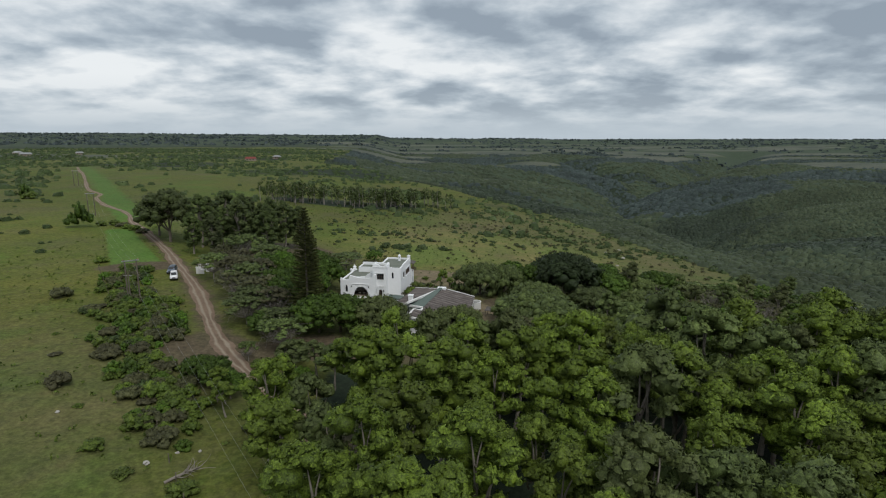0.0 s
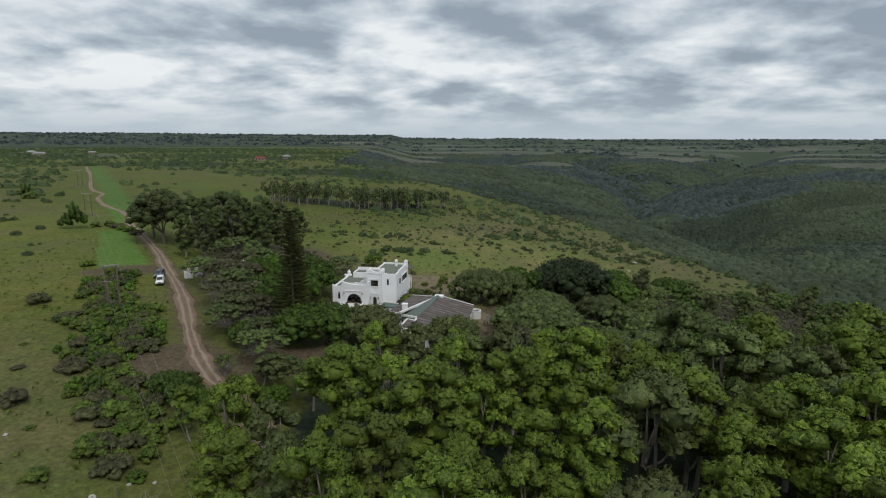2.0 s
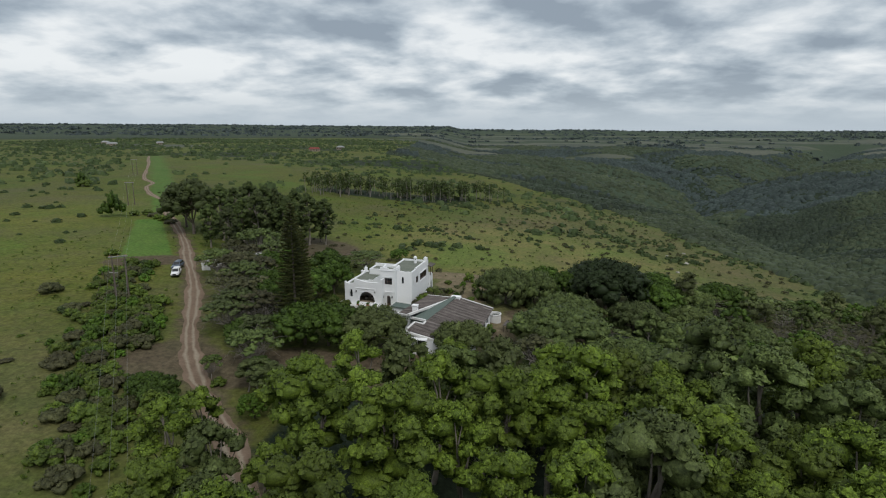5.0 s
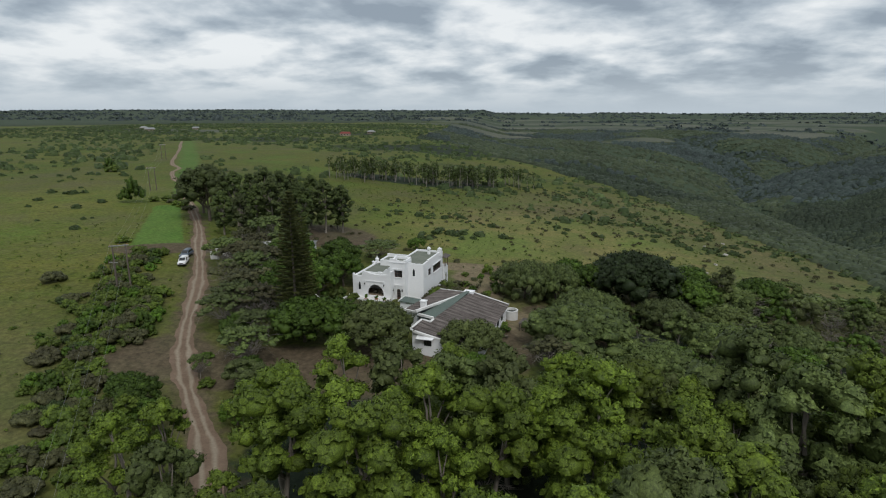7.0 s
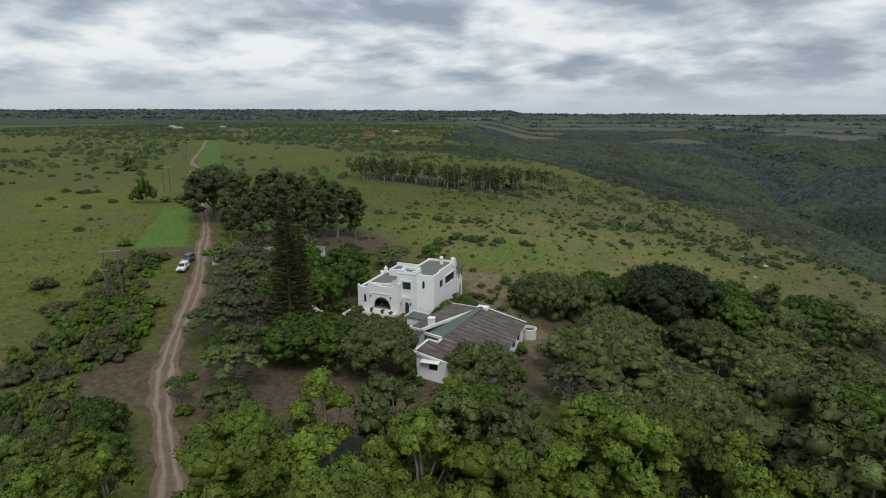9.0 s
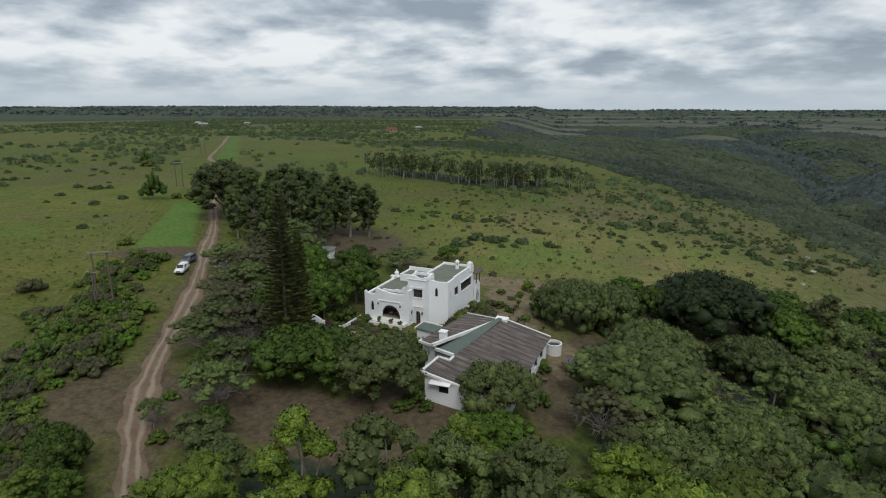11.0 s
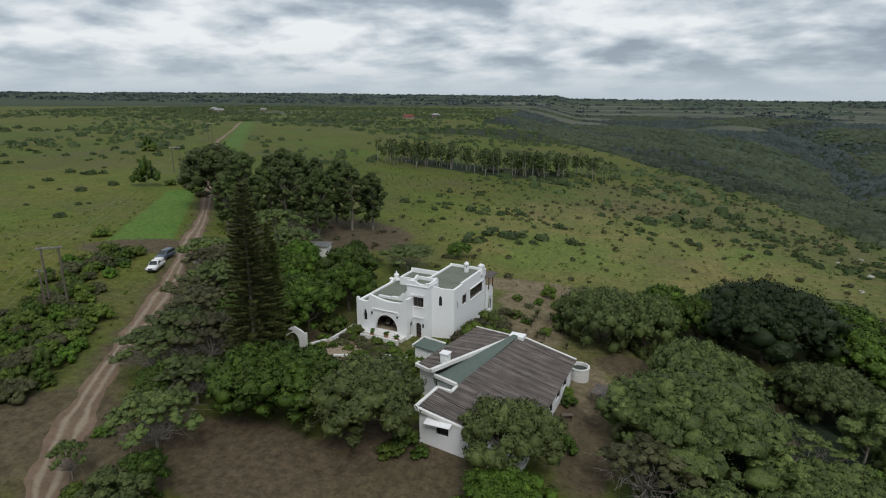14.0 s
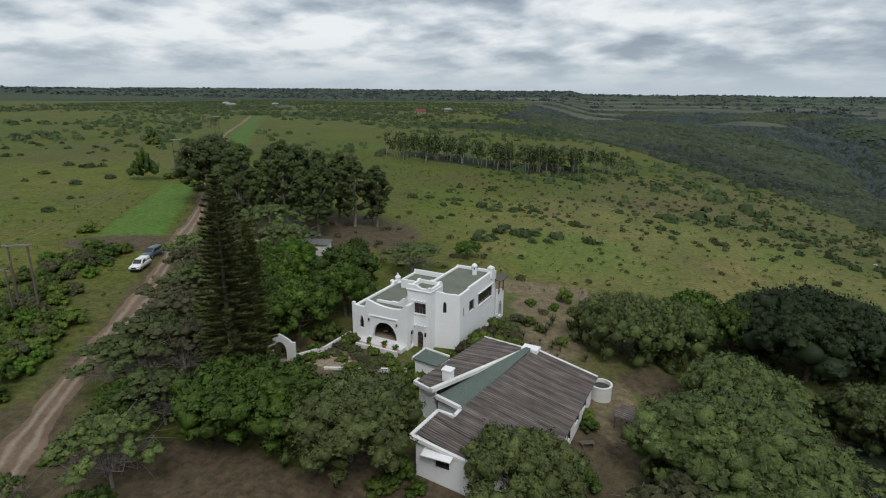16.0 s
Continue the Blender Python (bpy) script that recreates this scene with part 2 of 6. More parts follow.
def ground_material():
    m = Mat("ground", 0.95, 0.15)
    wide, med, fine, grain = m.noise(0.012, 5, 0.6), m.noise(0.07, 5, 0.62), m.noise(0.45, 5, 0.65), m.noise(2.6, 4, 0.7)
    grass = m.mix(m.ramp(med, [(0.35, 0.0), (0.65, 1.0)]), (0.080, 0.104, 0.014), (0.126, 0.124, 0.024))
    grass = m.mix(m.ramp(wide, [(0.42, 0.0), (0.6, 0.75)]), grass, (0.070, 0.104, 0.014))
    grass = m.mix(m.ramp(fine, [(0.42, 0.0), (0.75, 0.75)]), grass, (0.126, 0.120, 0.044))
    grass = m.mix(m.ramp(fine, [(0.25, 0.8), (0.45, 0.0)]), grass, (0.030, 0.044, 0.014))

    tone = m.noise(0.028, 6, 0.68, 0.3)
    grass = m.mix(m.ramp(tone, [(0.5, 0.0), (0.66, 0.7)]), grass, (0.105, 0.098, 0.045))
    grass = m.mix(m.ramp(tone, [(0.32, 0.75), (0.46, 0.0)]), grass, (0.088, 0.138, 0.022))

    def area(name, soft=0.22):
        wob = m.math("MULTIPLY", m.math("SUBTRACT", m.noise(0.33, 5, 0.65), 0.5), 0.9)
        return m.ramp(m.math("ADD", m.attr(name), wob), [(0.5 - soft, 0.0), (0.5 + soft, 1.0)])

    dry = m.mix(m.ramp(med, [(0.4, 0.0), (0.62, 1.0)]), (0.106, 0.114, 0.036), (0.150, 0.132, 0.052))
    dry = m.mix(m.ramp(tone, [(0.36, 0.8), (0.5, 0.0)]), dry, (0.092, 0.128, 0.03))
    dry = m.mix(m.ramp(tone, [(0.56, 0.0), (0.68, 0.7)]), dry, (0.118, 0.092, 0.052))
    dry = m.mix(m.ramp(fine, [(0.5, 0.0), (0.8, 0.8)]), dry, (0.055, 0.062, 0.026))
    c = m.mix(area("dry", 0.35), grass, dry)
    mown = m.mix(m.ramp(med, [(0.3, 0.0), (0.7, 1.0)]), (0.072, 0.142, 0.024), (0.104, 0.158, 0.036))
    c = m.mix(area("mown", 0.1), c, mown)
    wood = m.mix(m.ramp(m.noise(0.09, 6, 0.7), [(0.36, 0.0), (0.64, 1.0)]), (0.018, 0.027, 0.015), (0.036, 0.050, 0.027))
    # paler on spur crests, and far off for haze put into the colour
    wood = m.mix(m.math("MULTIPLY", m.attr("crest_haze"), 0.75), wood, (0.066, 0.09, 0.052))
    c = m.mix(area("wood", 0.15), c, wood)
    crop = m.mix(m.ramp(m.noise(0.006, 4), [(0.4, 0.0), (0.6, 1.0)]), (0.125, 0.128, 0.092), (0.075, 0.088, 0.062))
    c = m.mix(area("crop", 0.08), c, crop)
    c = m.mix(area("lush", 0.35), c, m.mix(1.0, c, (1.36, 1.36, 1.15), "MULTIPLY"))
    dirt = m.mix(m.ramp(m.noise(0.6, 5, 0.6), [(0.35, 0.0), (0.68, 1.0)]), (0.094, 0.070, 0.042), (0.134, 0.101, 0.062))
    dirt = m.mix(m.ramp(med, [(0.45, 0.0), (0.7, 0.55)]), dirt, (0.10, 0.095, 0.045))
    c = m.mix(area("dirt", 0.18), c, dirt)
    sand = m.mix(m.ramp(m.noise(0.5, 5, 0.6), [(0.35, 0.0), (0.68, 1.0)]), (0.17, 0.132, 0.076), (0.235, 0.185, 0.11))
    sand = m.mix(m.ramp(med, [(0.5, 0.0), (0.66, 0.7)]), sand, (0.135, 0.13, 0.052))
    c = m.mix(area("sand", 0.2), c, sand)
    c = m.mix(1.0, c, (0.84, 0.86, 0.90), "MULTIPLY")
    c = m.mix(0.85, c, m.ramp(m.noise(1.15, 4, 0.65), [(0.32, 0.62), (0.66, 1.3)]), "MULTIPLY")
    c = m.mix(0.9, c, m.ramp(grain, [(0.25, 0.7), (0.75, 1.28)]), "MULTIPLY")
    m.bump(m.math("ADD", fine, m.math("MULTIPLY", grain, 0.4)), 0.6, 0.35)
    return m.color(c)


GROUND = ground_material()


def track_material():
    m = Mat("dirt_track", 0.95, 0.15)
    u = m.attr("across")
    rut = m.math("ABSOLUTE", m.math("SUBTRACT", m.math("ABSOLUTE", u), 0.42))
    wob = m.math("MULTIPLY", m.math("SUBTRACT", m.noise(0.5, 4), 0.5), 0.35)
    rut = m.ramp(m.math("ADD", rut, wob), [(0.06, 1.0), (0.24, 0.0)])
    soil = m.mix(m.ramp(m.noise(0.35, 5, 0.6), [(0.35, 0.0), (0.65, 1.0)]), (0.135, 0.095, 0.066), (0.185, 0.132, 0.094))
    soil = m.mix(m.ramp(m.noise(0.11, 3), [(0.45, 0.0), (0.65, 0.6)]), soil, (0.18, 0.128, 0.09))
    c = m.mix(rut, soil, (0.255, 0.21, 0.155))
    c = m.mix(0.7, c, m.ramp(m.noise(3.0, 4, 0.7), [(0.25, 0.75), (0.75, 1.22)]), "MULTIPLY")
    m.bump(m.noise(2.0, 4), 0.5, 0.1)
    return m.color(c)


TRACK = track_material()


# ---- mesh helpers ----
def mesh_np(name, verts, faces, mats, index=None, smooth=False):
    """A mesh from numpy arrays; all faces have the same number of corners."""
    me = bpy.data.meshes.new(name)
    verts, faces = np.asarray(verts, np.float32), np.asarray(faces, np.int32)
    n, k = faces.shape
    me.vertices.add(len(verts))
    me.vertices.foreach_set("co", verts.ravel())
    me.loops.add(n * k)
    me.loops.foreach_set("vertex_index", faces.ravel())
    me.polygons.add(n)
    me.polygons.foreach_set("loop_start", np.arange(0, n * k, k, dtype=np.int32))
    for m in mats if isinstance(mats, (list, tuple)) else [mats]:
        me.materials.append(m)
    if index is not None:
        me.polygons.foreach_set("material_index", np.asarray(index, np.int32))
    me.polygons.foreach_set("use_smooth", np.full(n, smooth))
    me.update(calc_edges=True)
    return me


def part(name, bm, material, parent=None, label="", smooth=False):
    """Links a bmesh (or a mesh) as one object under a thing or a part."""
    if isinstance(bm, bmesh.types.BMesh):
        me = bpy.data.meshes.new(name)
        bmesh.ops.recalc_face_normals(bm, faces=bm.faces)
        bm.to_mesh(me)
        bm.free()
        me.materials.append(material)
        for p in me.polygons:
            p.use_smooth = smooth
    else:
        me = bm
    ob = new(name, me)
    ob.parent = parent
    if label:
        tagged(ob, label)
    return ob


def empty(name, m, label, category, group="", kind=""):
    ob = new(name)
    ob.matrix_world = m
    return tagged(ob, label, category, group, kind)


def box(bm, x0, x1, y0, y1, z0, z1, bevel=0.0):
    r = bmesh.ops.create_cube(bm, size=1)["verts"]
    bmesh.ops.transform(bm, matrix=Matrix.LocRotScale(((x0 + x1) / 2, (y0 + y1) / 2, (z0 + z1) / 2), None, (x1 - x0, y1 - y0, z1 - z0)), verts=r)
    if bevel:
        edges = list({e for v in r for e in v.link_edges})
        bmesh.ops.bevel(bm, geom=edges, offset=bevel, segments=2, affect="EDGES", profile=0.5)
    return bm


def boxed(x0, x1, y0, y1, z0, z1, bevel=0.0):
    return box(bmesh.new(), x0, x1, y0, y1, z0, z1, bevel)


def lathe(bm, profile, cx=0.0, cy=0.0, sides=14):
    """A turned form from (radius, height) pairs."""
    rings = []
    for r, z in profile:
        rings.append([bm.verts.new((cx + r * math.cos(a), cy + r * math.sin(a), z)) for a in (2 * math.pi * i / sides for i in range(sides))])
    for lo, hi in zip(rings, rings[1:]):
        for i in range(sides):
            bm.faces.new((lo[i], lo[(i + 1) % sides], hi[(i + 1) % sides], hi[i]))
    bm.faces.new(rings[0][::-1])
    bm.faces.new(rings[-1])
    return bm


def slab(bm, outline, z0, z1):
    """A plate over an outline of (x, y); z may be a function of x and y."""
    f0, f1 = (z0 if callable(z0) else lambda x, y: z0), (z1 if callable(z1) else lambda x, y: z1)
    lo = [bm.verts.new((x, y, f0(x, y))) for x, y in outline]
    hi = [bm.verts.new((x, y, f1(x, y))) for x, y in outline]
    n = len(outline)
    bm.faces.new(lo[::-1])
    bm.faces.new(hi)
    for i in range(n):
        bm.faces.new((lo[i], lo[(i + 1) % n], hi[(i + 1) % n], hi[i]))
    return bm


def tube(points, radii, sides=6):
    """Vertices and quads of a tapered limb."""
    pts = [Vector(p) for p in points]
    V, F = [], []
    for i, (p, r) in enumerate(zip(pts, radii)):
        d = (pts[min(i + 1, len(pts) - 1)] - pts[max(i - 1, 0)]).normalized()
        a = d.orthogonal().normalized()
        b = d.cross(a)
        for k in range(sides):
            t = 2 * math.pi * k / sides
            V.append(p + (a * math.cos(t) + b * math.sin(t)) * r)
        if i:
            for k in range(sides):
                F.append(((i - 1) * sides + k, (i - 1) * sides + (k + 1) % sides, i * sides + (k + 1) % sides, i * sides + k))
    return [tuple(v) for v in V], F


def tubes(name, list_of, material):
    V, F = [], []
    for points, radii, sides in list_of:
        v, f = tube(points, radii, sides)
        F += [tuple(i + len(V) for i in q) for q in f]
        V += v
    return mesh_np(name, V, F, material, smooth=True)


# ---- the lie of the land ----
def step(a, b, v):
    t = np.clip((np.asarray(v, float) - a) / (b - a), 0, 1)
    return t * t * (3 - 2 * t)


def wave(x, y, s, seed=0.0):
    """A cheap rolling surface between -1 and 1."""
    x, y = x / s + seed * 3.1, y / s + seed * 1.7
    return (np.sin(x * 2.1 + 1.3 * np.sin(y * 1.7 + seed)) + np.sin(y * 2.6 + 1.1 * np.sin(x * 1.9 + 2 * seed)) + 0.6 * np.sin(3.7 * x + 2.9 * y + seed) * np.cos(1.3 * y - 2.2 * x)) / 2.6


def brink(y):
    """How far east the high ground reaches."""
    return np.where(y < 200, 108, np.where(y < 420, 108 - 0.21 * (y - 200), np.where(y < 720, 61.8 - 0.7 * (y - 420), -148.2 - 0.1 * (y - 720))))


def spur(x, y):
    """Rounded spurs between narrow gullies: 0 in the gullies and 1 on the crests."""
    return np.clip(np.abs(wave(x + 0.45 * y, 0.8 * y - 0.35 * x, 215, 5)) * 2.1, 0, 1) ** 0.75


# creeks of the valley: (x, y, bed height), from their heads or mouths
CREEKS = [
    [(200, 160, -20), (178, 240, -28), (160, 316, -42), (215, 440, -62), (262, 571, -80), (262, 760, -86), (300, 1010, -86), (418, 1150, -80), (738, 1540, -70), (1100, 2100, -55)],
    [(262, 571, -80), (335, 500, -66), (450, 425, -50), (620, 380, -34)],
    [(262, 650, -82), (400, 690, -66), (560, 695, -50), (780, 680, -32)],
    [(262, 760, -86), (130, 705, -60), (10, 650, -38), (-100, 560, -20)],
    [(300, 1010, -86), (165, 1045, -60), (20, 1000, -36)],
    [(418, 1150, -80), (385, 1330, -55), (320, 1520, -34)],
    [(560, 1330, -76), (760, 1230, -56), (1000, 1190, -36)],
]


def creek_land(x, y, rim):
    """Rounded hills that rise from every creek up to the level of the high ground."""
    k = 7.0
    total = np.exp(-rim / k)
    for line in CREEKS:
        near, bed = np.full(np.shape(x), 1e9), np.zeros(np.shape(x))
        for (ax, ay, az), (bx, by, bz) in zip(line, line[1:]):
            dx, dy = bx - ax, by - ay
            t = np.clip(((x - ax) * dx + (y - ay) * dy) / (dx * dx + dy * dy), 0, 1)
            d = np.hypot(x - ax - t * dx, y - ay - t * dy)
            bed = np.where(d < near, az + (bz - az) * t, bed)
            near = np.minimum(near, d)
        total = total + np.exp(-(bed + 82 * (1 - np.exp(-near / 135))) / k)
    return -k * np.log(total)


def height(x, y):
    x, y = np.asarray(x, float), np.asarray(y, float)
    west = 9.0 * np.tanh(np.maximum(-(x + 30), 0) / 110)
    east = -0.085 * np.maximum(x + 20, 0)
    north = -0.026 * np.maximum(y - 140, 0) * step(-150, -40, x) * step(700, 300, y)
    table = 0.7 + west + np.maximum(east, -14) + np.maximum(north, -9) - 0.8 * step(125, 95, y) * step(-60, -10, x)
    table = table + 0.35 * wave(x, y, 38, 1) * step(40, 90, np.hypot(x + 12, y - 122)) + 1.6 * wave(x, y, 210, 2) * step(200, 420, np.hypot(x, y))
    s = x - brink(y) - 14 * wave(x, y, 120, 3)
    k = step(-28, 140, s)
    r = np.hypot(x, y)
    land = table
    if np.any(k > 0):
        low = creek_land(x, y, -15 + 7 * wave(x, y, 700, 4))
        low = low + (15 * (spur(x, y) - 1) + 3 * wave(x, y, 75, 8)) * step(20, 120, s) * step(2000, 1300, r)
        land = table * (1 - k) + low * k
    return land + 36 * step(2000, 4700, r) + 6 * wave(x, y, 900, 9) * step(1500, 3500, r)


def hz(x, y):
    return float(height(x, y))


# the track, from beside the gums up to the north-west
TRACK_LINE = [(-13, 62), (-24, 78), (-31.5, 86.5), (-38, 94), (-43, 101), (-48.5, 110), (-55, 122), (-62, 134), (-70, 146), (-77, 156), (-86, 170), (-97, 185), (-108, 199), (-121, 215), (-138, 240), (-160, 262), (-178, 285), (-186, 302), (-205, 322), (-240, 375), (-275, 428), (-310, 478), (-345, 530)]


def smooth_line(pts, sub=6):
    out = []
    for i in range(len(pts) - 1):
        p0, p1, p2, p3 = (np.array(pts[min(max(j, 0), len(pts) - 1)], float) for j in (i - 1, i, i + 1, i + 2))
        for t in np.arange(sub) / sub:
            out.append(0.5 * (2 * p1 + (p2 - p0) * t + (2 * p0 - 5 * p1 + 4 * p2 - p3) * t * t + (3 * p1 - p0 - 3 * p2 + p3) * t ** 3))
    return np.array(out + [np.array(pts[-1], float)])


TRACK_PTS = smooth_line(TRACK_LINE)


def from_track(x, y):
    """Distance to the track."""
    d = np.full(np.shape(x), 1e9)
    for px, py in TRACK_PTS[::2]:
        d = np.minimum(d, np.hypot(x - px, y - py))
    return d


def spot(x, y, cx, cy, rx, ry, turn=0.0, soft=0.35):
    a = radians(turn)
    u, v = (x - cx) * math.cos(a) + (y - cy) * math.sin(a), -(x - cx) * math.sin(a) + (y - cy) * math.cos(a)
    return step(1 + soft, 1 - soft, np.hypot(u / rx, v / ry))


def strip(x, y, ax, ay, bx, by, w0, w1, soft=1.5):
    """A band from a to b whose half width goes from w0 to w1."""
    dx, dy = bx - ax, by - ay
    n = math.hypot(dx, dy)
    u, v = ((x - ax) * dx + (y - ay) * dy) / n, np.abs(-(x - ax) * dy + (y - ay) * dx) / n
    w = w0 + (w1 - w0) * np.clip(u / n, 0, 1)
    return step(w + soft, w - soft, v) * step(-soft, soft, u) * step(n + soft, n - soft, u)


def masks(x, y):
    near = from_track(x, y)
    dirt = np.maximum.reduce([
        0.65 * step(4.8, 2.0, near) * step(240, 180, y), spot(x, y, -44, 97, 8, 8), spot(x, y, -33, 97, 7, 6), spot(x, y, -20, 101, 14, 6.5, -10), spot(x, y, -4, 103, 10, 4), spot(x, y, -8.5, 108.5, 8, 5, -10), spot(x, y, 8, 121, 4.5, 12, 10),
        spot(x, y, 14, 139, 5, 4), spot(x, y, -83, 149, 11, 5.5, 38), spot(x, y, -53, 186, 15, 16, 30), spot(x, y, 27, 128, 6, 3.5), spot(x, y, 32, 139, 8, 4, 20),
        spot(x, y, -27, 126, 9, 5), 0.5 * spot(x, y, -16, 62, 6, 14)])
    sand = np.maximum.reduce([spot(x, y, -1, 157, 8, 7, -20), spot(x, y, -6, 167, 13, 4, 15), 0.85 * spot(x, y, -0.5, 146, 5.5, 11, -12), spot(x, y, 9.2, 130.5, 2.8, 7, 8), 0.8 * spot(x, y, -26, 126, 5, 3.5)])
    mown = np.maximum(strip(x, y, -84, 149, -119, 201, 6.5, 4.0), strip(x, y, -122, 218, -345, 540, 7, 10, 2.5) * 0.62)
    ins = step(20, -8, x - brink(y))
    dry = 0.85 * spot(x, y, 55, 265, 80, 110, -15, 0.5) * ins + 0.5 * spot(x, y, 75, 195, 45, 70, 0, 0.5) * ins + 0.3 * spot(x, y, 10, 210, 50, 60, 0, 0.6) + 0.72 * step(-15, -50, x) * step(135, 75, y) + 0.9 * spot(x, y, 1, 146, 13, 17, 0, 0.5) + 0.7 * spot(x, y, 9, 128, 8, 16, 0, 0.5) + 0.8 * spot(x, y, -24, 127, 11, 7, 0, 0.4)
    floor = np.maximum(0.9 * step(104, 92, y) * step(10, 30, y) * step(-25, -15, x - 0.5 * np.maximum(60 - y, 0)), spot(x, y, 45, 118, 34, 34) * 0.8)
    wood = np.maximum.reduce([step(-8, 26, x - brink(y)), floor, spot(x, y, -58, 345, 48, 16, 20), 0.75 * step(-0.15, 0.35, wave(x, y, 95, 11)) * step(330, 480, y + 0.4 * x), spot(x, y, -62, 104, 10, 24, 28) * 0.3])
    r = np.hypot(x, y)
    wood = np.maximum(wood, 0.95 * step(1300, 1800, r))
    crop = step(0.08, 0.2, wave(x * 0.8, y * 2.4, 330, 13)) * step(1150, 1300, y) * step(3800, 2900, r) * step(-500, -150, x)
    crop = np.maximum(crop, 0.9 * step(0.25, 0.4, wave(x, y * 1.6, 160, 14)) * step(560, 700, y) * step(-140, -260, x - brink(y)) * step(1500, 1100, r))
    for fx, fy, rx, ry, turn in ((-420, 2250, 130, 220, 0), (180, 1950, 170, 160, 10), (360, 2400, 200, 150, 0), (1500, 2500, 230, 150, 0), (760, 2050, 150, 120, 20)):
        crop = np.maximum(crop, spot(x, y, fx, fy, rx, ry, turn, 0.15))
    crop = np.maximum(crop, strip(x, y, 450, 2500, 715, 1280, 60, 26, 8))
    crop = crop * np.where(x > brink(y), step(-34, -24, height(x, y)), 1)
    # spur crests, plus a distance term that pales far ground like haze
    crest_haze = np.maximum(step(0.55, 0.95, spur(x, y)) * step(10, 60, x - brink(y)), 0.85 * step(1300, 2100, r))
    lush = np.maximum(0.9 * spot(x, y, 8, 215, 62, 52, -20, 0.5), 0.5 * spot(x, y, -125, 180, 60, 80, 30, 0.5))
    return dict(lush=lush, crest_haze=crest_haze, sand=sand, dirt=dirt, mown=mown, dry=dry, wood=wood * (1 - crop), crop=crop)


def ladder(lo, hi, fine_lo, fine_hi, fine, grow):
    """Grid lines, close together over the fine stretch and wider and wider outside it."""
    mid = list(np.arange(fine_lo, fine_hi + fine / 2, fine))
    s, up, down = fine, [], []
    v = mid[-1]
    while v < hi:
        s = min(s * grow, 130)
        v += s
        up.append(v)
    s, v = fine, mid[0]
    while v > lo:
        s = min(s * grow, 130)
        v -= s
        down.append(v)
    return np.array(down[::-1] + mid + up)


def build_ground():
    xs, ys = ladder(-4700, 4700, -130, 110, 1.7, 1.045), ladder(-1500, 4750, 50, 250, 1.7, 1.035)
    X, Y = np.meshgrid(xs, ys)
    V = np.stack([X, Y, height(X, Y)], -1).reshape(-1, 3)
    nx, ny = len(xs), len(ys)
    i = (np.arange(ny - 1)[:, None] * nx + np.arange(nx - 1)[None, :]).ravel()
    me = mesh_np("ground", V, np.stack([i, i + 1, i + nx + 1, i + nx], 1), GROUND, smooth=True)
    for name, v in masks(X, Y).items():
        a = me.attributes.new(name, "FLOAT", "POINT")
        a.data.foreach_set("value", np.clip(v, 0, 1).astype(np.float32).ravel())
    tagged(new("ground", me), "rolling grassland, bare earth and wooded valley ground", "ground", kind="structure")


build_ground()


def build_track():
    P = TRACK_PTS
    d = np.gradient(P, axis=0)
    d /= np.linalg.norm(d, axis=1)[:, None]
    side = np.stack([d[:, 1], -d[:, 0]], 1)
    us = np.linspace(-1.15, 1.15, 9)
    V, A = [], []
    for i, (p, s) in enumerate(zip(P, side)):
        w = (1.55 + 0.3 * math.sin(i * 0.37) + 0.22 * math.sin(i * 1.13 + 1)) * (1.0 if p[1] < 225 else 0.72)
        for u in us:
            q = p + s * (w * u + 0.22 * math.sin(i * 1.9 + u * 3) * abs(u))
            edge = 0.05 - 0.14 * max(0, abs(u) - 0.9) / 0.25
            rut = -0.05 * math.exp(-((abs(u) - 0.42) / 0.12) ** 2)
            V.append((q[0], q[1], hz(q[0], q[1]) + 0.03 + edge + rut))
            A.append(u)
    k = len(us)
    F = [(i * k + j, i * k + j + 1, (i + 1) * k + j + 1, (i + 1) * k + j) for i in range(len(P) - 1) for j in range(k - 1)]
    me = mesh_np("dirt_track", V, F, TRACK, smooth=True)
    a = me.attributes.new("across", "FLOAT", "POINT")
    a.data.foreach_set("value", np.array(A, np.float32))
    tagged(new("road", me), "reddish dirt track with two pale wheel ruts", "dirt road", kind="structure")


build_track()


